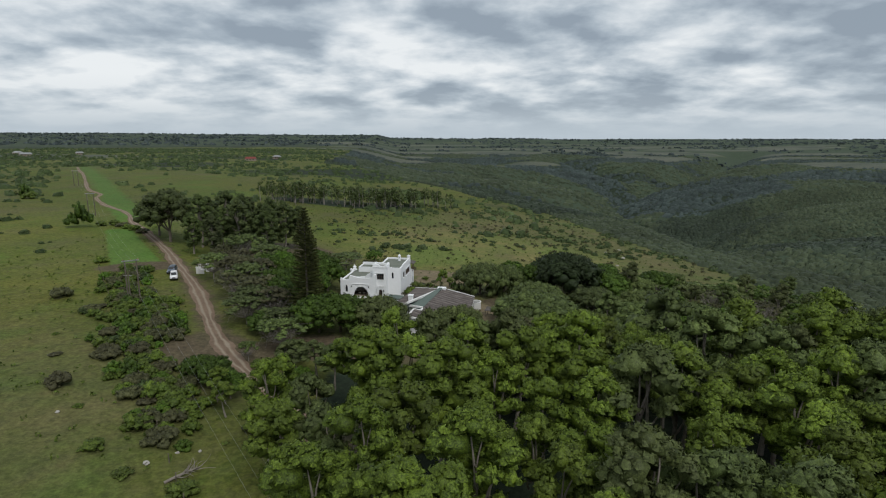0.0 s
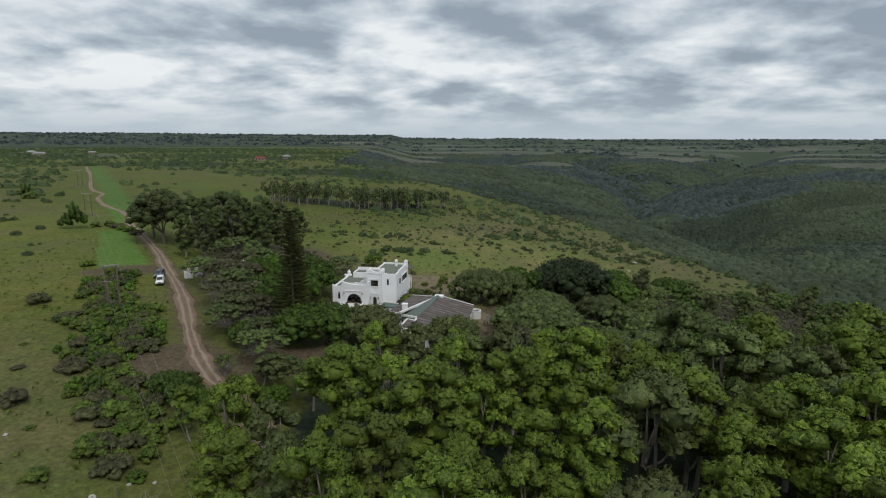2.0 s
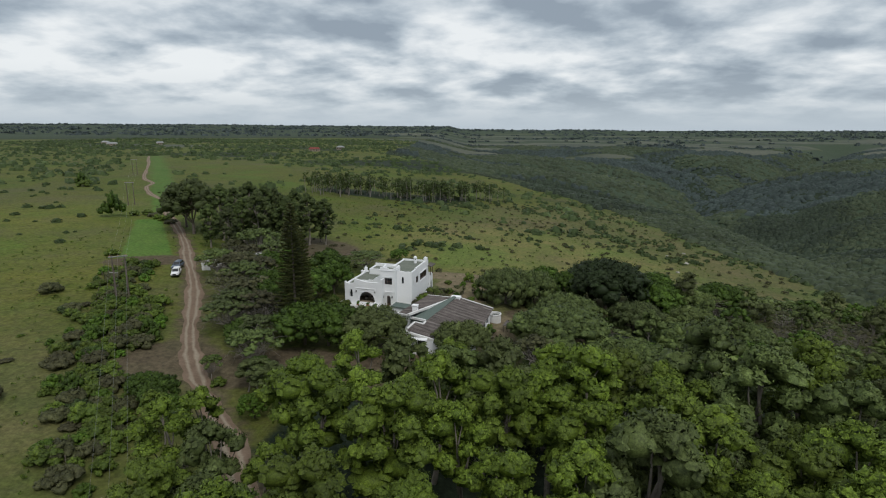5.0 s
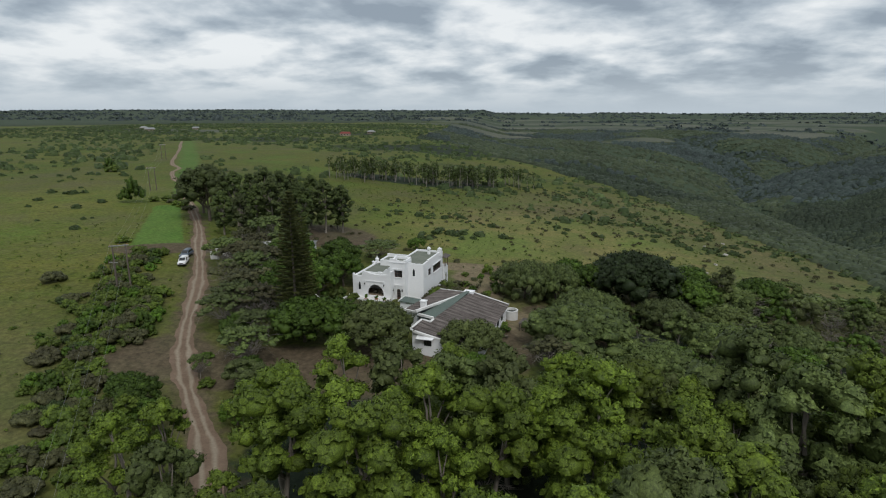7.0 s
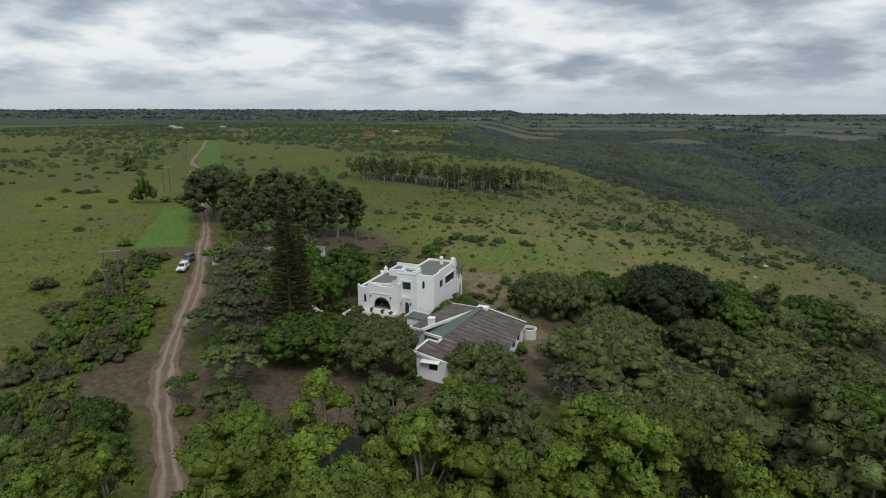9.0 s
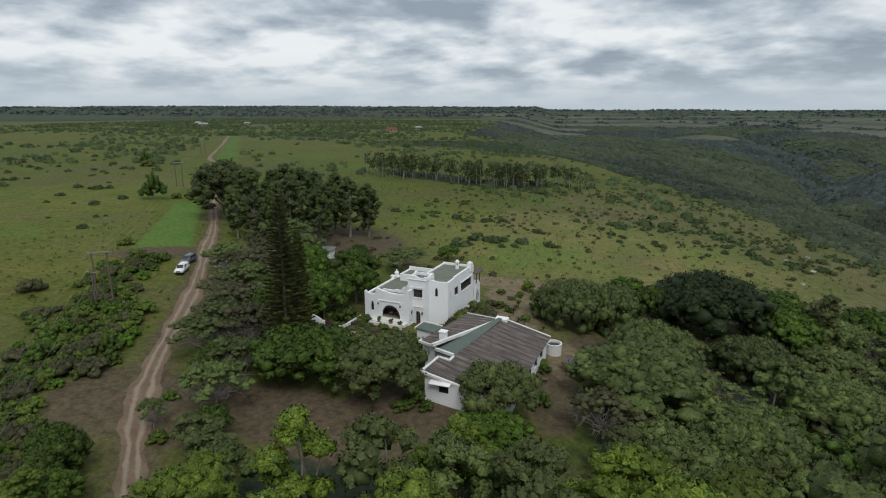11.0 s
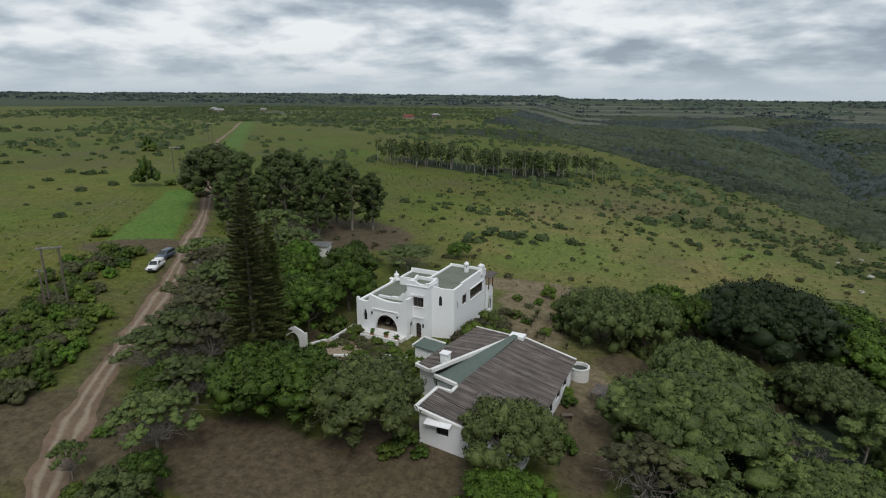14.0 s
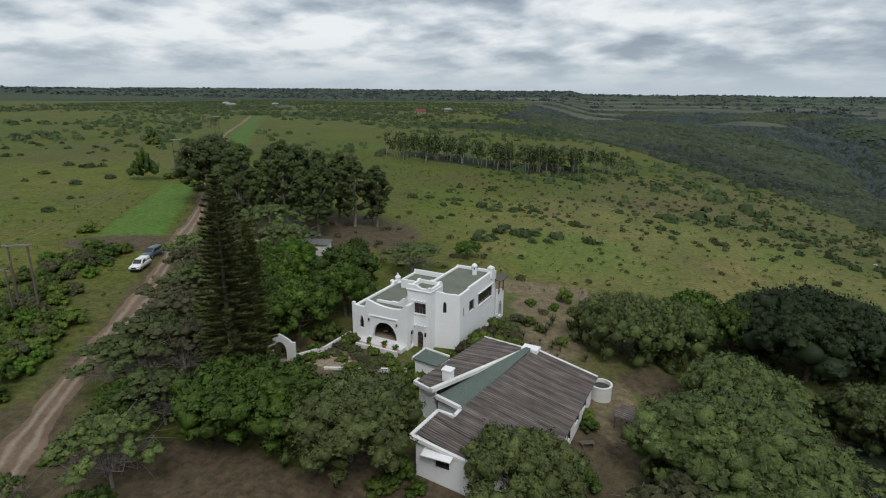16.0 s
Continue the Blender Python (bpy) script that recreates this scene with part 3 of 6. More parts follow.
# ---- the white house ----
def wall_cells(bm, x0, x1, z0, top, openings, y0, y1, fine=0.12):
    """A wall along x between y0 and y1, with a shaped top and openings right through. An opening: (xa, xb, sill, head(x))."""
    xs = set([x0, x1])
    n = max(2, int((x1 - x0) / 0.35))
    xs |= {x0 + (x1 - x0) * i / n for i in range(n + 1)}
    for xa, xb, sill, headf in openings:
        m = max(2, int((xb - xa) / fine))
        xs |= {xa + (xb - xa) * i / m for i in range(m + 1)}
    xs = sorted(xs)
    xs = [v for i, v in enumerate(xs) if i == 0 or v - xs[i - 1] > 1e-4]

    def quad(*p):
        bm.faces.new([bm.verts.new(q) for q in p])

    def cell(a, b, la, lb, ha, hb, left, right):
        quad((a, y0, la), (b, y0, lb), (b, y0, hb), (a, y0, ha))
        quad((b, y1, lb), (a, y1, la), (a, y1, ha), (b, y1, hb))
        quad((a, y0, ha), (b, y0, hb), (b, y1, hb), (a, y1, ha))
        quad((a, y0, la), (a, y1, la), (b, y1, lb), (b, y0, lb))
        if left:
            quad((a, y0, la), (a, y0, ha), (a, y1, ha), (a, y1, la))
        if right:
            quad((b, y0, lb), (b, y1, lb), (b, y1, hb), (b, y0, hb))

    for a, b in zip(xs, xs[1:]):
        c = (a + b) / 2
        inside = sorted((o for o in openings if o[0] < c < o[1]), key=lambda o: o[2])
        lo_a = lo_b = z0
        ends = (a == xs[0], b == xs[-1])
        for xa, xb, sill, headf in inside:
            if sill > lo_a + 1e-3:
                cell(a, b, lo_a, lo_b, sill, sill, True, True)
            lo_a, lo_b = headf(a), headf(b)
        e = 1e-4
        cell(a, b, lo_a, lo_b, max(top(a + e), lo_a + 0.02), max(top(b - e), lo_b + 0.02), ends[0] or bool(inside) or abs(top(a - e) - top(a + e)) > 0.05, ends[1] or bool(inside) or abs(top(b + e) - top(b - e)) > 0.05)
    return bm


def flat_head(z):
    return lambda x: z


def pointed(xa, xb, spring, rise):
    """A pointed Moorish arch."""
    c, w = (xa + xb) / 2, (xb - xa) / 2

    def f(x):
        u = min(1.0, abs(x - c) / w)
        return spring + rise * (1 - u ** 2.2) ** 0.6
    return f


def stairs_top(pairs):
    """A stepped top: the height from each x onwards."""
    def f(x):
        z = pairs[0][1]
        for xa, za in pairs:
            if x >= xa:
                z = za
        return z
    return f


HOUSE_POSE = pose(-17.2, 133.0, 0, 0, 0, -8)
house = empty("house", HOUSE_POSE, "white limewashed Moorish villa with stepped parapets and flat roofs", "house")
G0 = -1.2  # walls reach into the ground


def wing_top(x):
    if x < -8.35:
        return 5.75
    if x < -6.4:
        return 5.35 + 0.25 * ((x + 7.4) / 1.0) ** 2 * 0.6
    if x < -6.05:
        return 6.55
    if x < -5.7:
        return 6.4
    if x < -0.75:
        return 5.88 + 0.5 * (abs(x + 2.6) / 3.1) ** 2
    return 6.3 if x < -0.4 else 6.75


bm = wall_cells(bmesh.new(), -8.7, 0.05, G0, wing_top, [(-7.45, -6.85, 2.3, pointed(-7.45, -6.85, 3.3, 0.75)), (-5.35, -1.65, 1.25, pointed(-5.35, -1.65, 1.75, 1.95))], -0.7, -0.28)
part("front_wall", bm, LIMEWASH, house)
# a raised band with small stops over the great arch
part("moulding", box(box(boxed(-6.0, -1.4, -0.82, -0.7, 4.3, 4.5, 0.03), -6.0, -5.75, -0.84, -0.7, 3.95, 4.31, 0.03), -1.65, -1.4, -0.84, -0.7, 3.95, 4.31, 0.03), LIMEWASH, house)
part("plinth", boxed(-8.7, -6.1, -0.78, -0.7, 0.9, 1.15, 0.03), LIMEWASH, house)
bm = wall_cells(bmesh.new(), -0.28, 11.0, G0, lambda y: 5.2 + (0.35 if y > 9.5 else 0), [], -8.7, -8.3)
bmesh.ops.transform(bm, matrix=Matrix(((0, 1, 0, 0), (1, 0, 0, 0), (0, 0, 1, 0), (0, 0, 0, 1))), verts=bm.verts)
part("west_wall", bm, LIMEWASH, house)
bm = wall_cells(bmesh.new(), -0.28, 2.4, G0, lambda y: 6.6, [(0.1, 1.0, 0.6, pointed(0.1, 1.0, 2.3, 0.7))], -0.35, 0.05)
bmesh.ops.transform(bm, matrix=Matrix(((0, 1, 0, 0), (1, 0, 0, 0), (0, 0, 1, 0), (0, 0, 0, 1))), verts=bm.verts)
part("porch_wall", bm, LIMEWASH, house)
part("wing_roof", boxed(-8.3, -0.35, -0.28, 11.0, 4.75, 4.98), FELT, house, "green-grey felt flat roof")
part("veranda_floor", boxed(-8.3, -0.35, -0.28, 4.0, 0.7, 1.2), PAVING, house)
part("veranda_back_wall", boxed(-8.3, -0.35, 4.0, 4.3, G0, 4.75), LIMEWASH_OLD, house)
# stepped parapet across the wing roof, climbing to the tower
bm = wall_cells(bmesh.new(), -6.9, -0.95, 4.98, stairs_top([(-7, 5.3), (-4.6, 5.45), (-3.2, 5.8), (-2.8, 6.15), (-2.2, 6.6), (-1.6, 7.0)]), [], 2.6, 2.95)
part("stepped_parapet", bm, LIMEWASH, house)


def tower_top(x):
    return 9.05 if x < 0.55 else (8.85 if x < 0.9 else (8.72 if x < 2.1 else 8.95))


bm = wall_cells(bmesh.new(), -0.95, 2.5, G0, tower_top, [(-0.33, 1.79, 5.2, flat_head(6.68)), (0.48, 1.4, 0.35, pointed(0.48, 1.4, 2.2, 0.5))], 1.06, 1.45)
part("tower_front", bm, LIMEWASH, house)
for xa, xb in ((-0.95, -0.6), (2.15, 2.5)):
    bm = wall_cells(bmesh.new(), 1.45, 4.2, 4.6 if xa < 0 else G0, lambda y: 8.75 if y < 3.6 else 9.0, [], xa, xb)
    bmesh.ops.transform(bm, matrix=Matrix(((0, 1, 0, 0), (1, 0, 0, 0), (0, 0, 1, 0), (0, 0, 0, 1))), verts=bm.verts)
    part("tower_side", bm, LIMEWASH, house)
part("cornice", box(box(boxed(-1.07, 2.62, 0.94, 1.06, 8.3, 8.46, 0.03), 2.5, 2.62, 1.06, 4.2, 8.3, 8.46, 0.03), -1.07, -0.95, 1.06, 4.2, 8.3, 8.46, 0.03), LIMEWASH, house)
part("tower_roof", boxed(-0.6, 2.15, 1.45, 4.2, 8.1, 8.3), FELT, house)
part("tower_back", boxed(-0.95, 2.5, 4.2, 4.5, 7.2, 8.75), LIMEWASH, house)
# beam ends over the tower's window and door
for zc in (6.98, 3.55):
    for i in range(5):
        x = -0.2 + i * 0.46
        part("beam_end", boxed(x, x + 0.18, 0.66, 1.06, zc, zc + 0.15, 0.02), LIMEWASH, house)
for x in (-0.28, 1.78):
    lamp = part("wall_lantern", boxed(x - 0.1, x + 0.1, 0.86, 1.06, 2.15, 2.6, 0.03), BLACK_TRIM, house, "black iron wall lantern")
    part("cap", lathe(bmesh.new(), [(0.14, 2.6), (0.02, 2.75)], x, 0.96, 8), BLACK_TRIM, lamp)
for x in (-5.88, -1.52):
    part("wall_lantern", boxed(x - 0.09, x + 0.09, -0.98, -0.8, 3.62, 3.95, 0.03), BLACK_TRIM, house, "black iron wall lantern")


def flat_wall(name, ax, ay, bx, by, z0, top, openings, thick=0.35):
    """A wall from a to b in the plan; openings are given along it."""
    n = math.hypot(bx - ax, by - ay)
    bm = wall_cells(bmesh.new(), 0, n, z0, top, openings, 0, thick)
    bmesh.ops.transform(bm, matrix=pose(ax, ay, 0, 0, 0, math.degrees(math.atan2(by - ay, bx - ax))), verts=bm.verts)
    return part(name, bm, LIMEWASH, house)


def window(parent, m, w, h, bars_x, bars_z, frame_mat=DARK_WOOD, depth=0.16):
    """A window with its frame, panes and bars; x along the wall, z up, its back at y = depth."""
    win = part("window", box(box(box(boxed(0, 0.07, depth, depth + 0.07, 0, h), w - 0.07, w, depth, depth + 0.07, 0, h), 0.07, w - 0.07, depth, depth + 0.07, 0, 0.07), 0.07, w - 0.07, depth, depth + 0.07, h - 0.07, h), frame_mat, parent, "dark wooden window frame")
    win.matrix_local = m
    for i in range(bars_x + 1):
        a, b = 0.07 + (w - 0.14) * i / (bars_x + 1), 0.07 + (w - 0.14) * (i + 1) / (bars_x + 1)
        part("pane", boxed(a, b, depth + 0.045, depth + 0.055, 0.07, h - 0.07), GLASS, win)
        if i:
            part("bar", boxed(a - 0.025, a + 0.025, depth, depth + 0.04, 0.07, h - 0.07), frame_mat, win)
    for i in range(1, bars_z + 1):
        z = h * i / (bars_z + 1)
        part("bar", boxed(0.07, w - 0.07, depth + 0.005, depth + 0.038, z - 0.02, z + 0.02), frame_mat, win)
    return win


# front of the tall block, set back at an angle beside the tower
front_n = math.hypot(3.0, 1.24)
flat_wall("main_front", 2.5, 2.4, 5.5, 3.64, G0, stairs_top([(0, 8.15), (0.5, 8.0), (1.1, 7.88), (1.8, 7.78), (2.6, 7.7)]), [(1.02, 1.48, 5.15, pointed(1.02, 1.48, 6.2, 0.55))])
RIGHT_OPEN = [(1.05, 1.25, 4.4, flat_head(5.6)), (3.0, 4.5, 4.35, flat_head(5.85)), (6.0, 10.9, 4.2, flat_head(5.85))]
flat_wall("main_side", 5.5, 3.64, 5.5, 16.2, G0, lambda s: 7.68 + (0.22 if s > 3.0 else 0) + (0.75 * (max(0, s - 10.6) / 2.0) ** 1.5 if s > 10.6 else 0) - (1.0 if s > 12.0 else 0), RIGHT_OPEN)
flat_wall("main_back", 5.5, 16.2, -0.95, 16.2, G0, lambda s: 7.6, [])
flat_wall("main_west", -0.95, 16.2, -0.95, 4.2, 4.5, lambda s: 7.45, [])
part("main_roof", slab(bmesh.new(), [(-0.6, 4.5), (2.5, 4.5), (2.6, 2.85), (5.15, 3.95), (5.15, 15.85), (-0.6, 15.85)], 7.0, 7.22), FELT, house, "green-grey felt flat roof")
part("upper_floor", slab(bmesh.new(), [(-0.6, 1.45), (2.15, 1.45), (2.3, 2.85), (5.1, 4.0), (5.1, 15.85), (-0.6, 15.85)], 3.7, 3.95), DARK_WOOD, house)
face = lambda x, y, z, turn: pose(x, y, z, 0, 0, turn)
window(house, face(-0.33, 1.06, 5.2, 0), 2.12, 1.48, 3, 1)
window(house, face(5.5, 6.64, 4.35, 90), 1.5, 1.5, 1, 1)
window(house, face(5.5, 9.64, 4.2, 90), 4.9, 1.65, 5, 0)
a_front = math.degrees(math.atan2(1.24, 3.0))
for (px, py, turn, w, z, h) in ((2.5 + 1.02 * 0.924, 2.4 + 1.02 * 0.382, a_front, 0.46, 5.15, 1.65), (-7.45, -0.7, 0, 0.6, 2.3, 1.7), (5.5, 4.69, 90, 0.2, 4.4, 1.2)):
    win = part("window", boxed(0.0, w, 0.24, 0.27, 0, h), GLASS, house, "narrow dark lancet window")
    win.matrix_local = face(px, py, z, turn)
door = part("front_door", boxed(0.5, 1.38, 1.28, 1.36, 0.35, 2.62), DARK_WOOD, house, "dark arched wooden front door with small panes")
for i in range(2):
    for j in range(3):
        part("pane", boxed(0.6 + i * 0.38, 0.9 + i * 0.38, 1.262, 1.28, 0.9 + j * 0.52, 1.32 + j * 0.52), GLASS, door)
# window hood and sills of the side wall
part("window_hood", boxed(5.5, 5.66, 9.3, 14.9, 5.98, 6.12, 0.03), LIMEWASH, house)
part("window_sill", boxed(5.5, 5.62, 9.5, 14.7, 4.08, 4.2, 0.02), LIMEWASH, house)
part("window_sill", boxed(-0.45, 1.9, 0.95, 1.06, 5.06, 5.2, 0.02), LIMEWASH, house)
# chimneys, corner pinnacles
chim = part("chimney", lathe(bmesh.new(), [(0.36, 7.0), (0.36, 8.45), (0.44, 8.5), (0.44, 8.6), (0.3, 8.8), (0.12, 8.95), (0.02, 9.0)], 2.9, 14.0, 14), LIMEWASH, house, "round white chimney with a domed cap")
for k in range(4):
    a = k * math.pi / 2 + 0.4
    part("vent", boxed(2.9 + 0.34 * math.cos(a) - 0.07, 2.9 + 0.34 * math.cos(a) + 0.07, 14 + 0.34 * math.sin(a) - 0.07, 14 + 0.34 * math.sin(a) + 0.07, 8.1, 8.35), BLACK_TRIM, chim)
part("pinnacle", slab(box(boxed(5.0, 5.75, 13.9, 14.65, 7.0, 8.5, 0.04), 4.93, 5.82, 13.83, 14.72, 8.5, 8.6, 0.02), [(5.05, 13.95), (5.7, 13.95), (5.7, 14.6), (5.05, 14.6)], 8.6, lambda x, y: 8.72), LIMEWASH, house)
part("pinnacle", lathe(bmesh.new(), [(0.42, 8.6), (0.3, 8.78), (0.02, 8.95)], 5.38, 14.28, 4), LIMEWASH, house)
# the low rear block with its own parapet and the turret chimney
part("rear_block", box(box(boxed(-7.0, -1.0, 9.3, 9.6, 4.6, 6.3), -7.0, -6.7, 9.6, 13.2, G0, 6.3), -7.0, -1.0, 13.2, 13.5, G0, 6.75), LIMEWASH, house)
part("rear_roof", boxed(-6.7, -0.95, 9.6, 13.2, 5.85, 6.05), FELT, house)
bm = wall_cells(bmesh.new(), -3.2, -0.95, 6.05, stairs_top([(-4, 6.5), (-2.6, 6.8), (-2.0, 7.1), (-1.5, 7.4)]), [], 8.2, 8.5)
part("stepped_parapet", bm, LIMEWASH, house)
part("turret", lathe(bmesh.new(), [(0.62, G0), (0.62, 5.0), (0.72, 5.05), (0.72, 5.2), (0.42, 5.4), (0.42, 5.85), (0.5, 5.9), (0.26, 6.15), (0.1, 6.3), (0.13, 6.4), (0.02, 6.6)], -8.6, 11.0, 12), LIMEWASH, house, "white turret with a small round finial")
part("turret", lathe(bmesh.new(), [(0.34, G0), (0.34, 5.2), (0.42, 5.25), (0.05, 5.5)], -9.4, 10.7, 10), LIMEWASH, house)
# the porch at the far end
part("porch_roof", slab(bmesh.new(), [(5.1, 15.6), (6.5, 15.8), (6.5, 18.9), (5.1, 18.9)], lambda x, y: 6.3 - 0.2 * (x - 5.2), lambda x, y: 6.45 - 0.2 * (x - 5.2)), SHEET, house, "dark sheet porch roof")
bm = wall_cells(bmesh.new(), 0, 2.6, G0, lambda s: 4.6 - 0.25 * s, [(0.7, 1.9, 0, pointed(0.7, 1.9, 1.6, 0.8))], 0, 0.3)
bmesh.ops.transform(bm, matrix=pose(5.8, 16.22, 0, 0, 0, 90), verts=bm.verts)
part("porch_wall", bm, LIMEWASH, house)
part("porch_floor", boxed(4.0, 5.5, 16.6, 18.8, 3.2, 3.5), LIMEWASH, house)
for y in (16.4, 18.1):
    part("post", boxed(5.86, 6.0, y, y + 0.14, 3.9, 6.2), DARK_WOOD, house, "dark wooden porch post")

# terrace edge, step and balustrade balls before the arch
part("terrace", box(boxed(-8.9, -0.2, -2.0, -0.7, G0, 1.0, 0.05), -5.6, -1.4, -2.6, -2.0, G0, 0.75, 0.05), LIMEWASH_OLD, house)
for x in (-5.55, -1.45):
    part("ball", lathe(bmesh.new(), [(0.12, 1.0), (0.16, 1.1), (0.26, 1.3), (0.26, 1.45), (0.14, 1.62), (0.02, 1.66)], x, -1.2, 10), LIMEWASH, house)


# veranda seats under the great arch
def cane_chair(m):
    c = empty("cane_chair", m, "dark cane armchair with a cream cushion on the veranda", "chair", "veranda chairs")
    part("seat", boxed(-0.35, 0.35, -0.35, 0.35, 0.32, 0.42, 0.02), CANE, c)
    part("cushion", boxed(-0.3, 0.3, -0.32, 0.26, 0.42, 0.54, 0.04), CUSHION, c, "cream cushion")
    part("backrest", boxed(-0.35, 0.35, 0.28, 0.36, 0.42, 0.95, 0.03), CANE, c)
    for sx in (-1, 1):
        part("arm", boxed(sx * 0.32 - 0.04, sx * 0.32 + 0.04, -0.33, 0.3, 0.6, 0.68, 0.02), CANE, c)
        for sy in (-1, 1):
            part("leg", boxed(sx * 0.31 - 0.03, sx * 0.31 + 0.03, sy * 0.31 - 0.03, sy * 0.31 + 0.03, 0, 0.32), CANE, c)
    return c


first_chair = cane_chair(HOUSE_POSE @ pose(-4.4, 1.2, 1.2, 0, 0, 10))
for x, y, a in ((-3.2, 1.5, -5), (-2.3, 1.0, -30)):
    copy_thing(first_chair, HOUSE_POSE @ pose(x, y, 1.2, 0, 0, a))

# ---- the lower building with sheet roofs ----
LOW_POSE = pose(-8.0, 111.0, 0, 0, 0, -8)
lower = empty("outbuilding", LOW_POSE, "low white outbuilding with grey weathered corrugated roofs", "house")
main_z = lambda x, y: 3.52 - 0.237 * x + 0.0546 * y
north_z = lambda x, y: 3.98 - 0.047 * (y - 7.0) + 0.06 * x


def wall_run(outline, top, thick=0.25, z0=-3.2):
    """Upright walls under a roof, one after another along an outline."""
    for (ax, ay), (bx, by) in zip(outline, outline[1:]):
        n = math.hypot(bx - ax, by - ay)
        dx, dy = (bx - ax) / n, (by - ay) / n
        nx, ny = -dy * thick, dx * thick
        slab_pts = [(ax, ay), (bx, by), (bx + nx, by + ny), (ax + nx, ay + ny)]
        part("wall", slab(bmesh.new(), slab_pts, z0, lambda x, y: top(x, y) - 0.12), LIMEWASH, lower)


# south gable wall with its hooded window
bm = wall_cells(bmesh.new(), 0.45, 11.3, -3.2, lambda x: main_z(x, 0.3) - 0.12, [(2.45, 3.85, 0.75, flat_head(1.85)), (6.2, 7.6, 0.2, flat_head(1.3))], 0.15, 0.42)
part("wall", bm, LIMEWASH, lower)
window(lower, pose(2.45, 0.15, 0.75), 1.4, 1.1, 2, 1, BLACK_TRIM)
window(lower, pose(6.2, 0.15, 0.2), 1.4, 1.1, 2, 1, BLACK_TRIM)
part("awning", slab(bmesh.new(), [(1.4, -0.75), (4.3, -0.6), (4.3, 0.15), (1.4, 0.15)], lambda x, y: 2.18 + 0.3 * (y + 0.7), lambda x, y: 2.26 + 0.3 * (y + 0.7)), LIMEWASH, lower, "white sloping window hood")
bm = wall_cells(bmesh.new(), 0.6, 21.2, -3.2, lambda s: main_z(11.6, s) - 0.12, [(8.2, 9.4, -0.6, flat_head(0.75)), (11.0, 12.2, -0.6, flat_head(0.85)), (14.0, 15.6, -0.4, flat_head(1.0)), (17.2, 18.8, -0.4, flat_head(1.1))], -11.6, -11.33)
bmesh.ops.transform(bm, matrix=pose(0, 0, 0, 0, 0, 90), verts=bm.verts)
part("wall", bm, LIMEWASH, lower)
for s, w, z in ((8.2, 1.2, -0.6), (11.0, 1.2, -0.6), (14.0, 1.6, -0.4), (17.2, 1.6, -0.4)):
    window(lower, pose(11.6, s, z, 0, 0, 90), w, 1.3, 1, 1, BLACK_TRIM)
wall_run([(11.6, 21.4), (4.4, 21.5)], main_z)
wall_run([(2.4, 6.3), (2.4, 4.95), (0.8, 4.6), (0.45, 0.15)], main_z)
wall_run([(3.2, 21.3), (-2.4, 22.9), (-3.95, 8.5), (-1.45, 7.4)], north_z)
wall_run([(-1.0, 7.2), (2.2, 6.2)], lambda x, y: 3.4)
part("flat_roof", slab(bmesh.new(), [(-1.35, 6.85), (2.15, 6.1), (4.3, 20.9), (3.6, 21.1)], lambda x, y: main_z(2, y) - 0.35, lambda x, y: main_z(2.1, y) - 0.16), FELT_GREEN, lower, "dull green membrane flat roof")
# white copings
def coping(ax, ay, bx, by, w, zf, h, lift=0.0):
    n = math.hypot(bx - ax, by - ay)
    nx, ny = -(by - ay) / n * w / 2, (bx - ax) / n * w / 2
    part("coping", slab(bmesh.new(), [(ax + nx, ay + ny), (ax - nx, ay - ny), (bx - nx, by - ny), (bx + nx, by + ny)], lambda x, y: zf(x, y) + lift - 0.25, lambda x, y: zf(x, y) + lift + h), LIMEWASH_OLD, lower, "white plastered coping")


beam_z = lambda x, y: 4.12 - 0.05 * (y - 7)
coping(-1.55, 6.7, 3.4, 21.4, 0.46, beam_z, 0.16)
coping(-1.5, 6.95, -4.35, 8.2, 0.3, north_z, 0.12)
coping(-4.3, 8.2, -4.25, 9.0, 0.3, north_z, 0.10)
coping(-0.9, 6.7, 2.15, 5.85, 0.34, lambda x, y: 3.62, 0.16)
coping(2.15, 5.95, 2.1, 4.65, 0.3, main_z, 0.14)
coping(2.2, 4.7, 0.5, 4.3, 0.3, main_z, 0.14)
coping(0.55, 4.35, 0.15, -0.2, 0.3, main_z, 0.14)
coping(0.1, -0.15, 11.4, 0.75, 0.3, main_z, 0.10)
coping(4.5, 21.75, 12.1, 21.75, 0.28, main_z, 0.12)
coping(-2.7, 23.25, 3.3, 21.7, 0.24, north_z, 0.12)
part("end_block", slab(bmesh.new(), [(3.1, 20.7), (5.1, 20.7), (5.1, 22.1), (3.1, 22.1)], -3, 3.95), LIMEWASH, lower)
part("fascia", slab(bmesh.new(), [(12.0, 21.7), (11.9, 21.7), (11.35, 0.8), (11.45, 0.8)], lambda x, y: main_z(11.8, y) - 0.28, lambda x, y: main_z(11.8, y) - 0.04), BLACK_TRIM, lower, "dark gutter board")
chimney = part("chimney", boxed(-1.75, -0.75, 9.55, 10.45, 3.4, 4.95, 0.03), LIMEWASH, lower, "square white plastered chimney")
part("cap", boxed(-1.85, -0.65, 9.45, 10.55, 4.95, 5.1, 0.03), LIMEWASH, chimney)
part("porch_roof", slab(bmesh.new(), [(-7.9, 13.9), (-4.4, 13.4), (-4.1, 16.2), (-7.7, 16.8)], 2.85, 3.02), FELT_GREEN, lower)
coping(-7.8, 16.85, -4.2, 16.2, 0.26, lambda x, y: 3.02, 0.14)
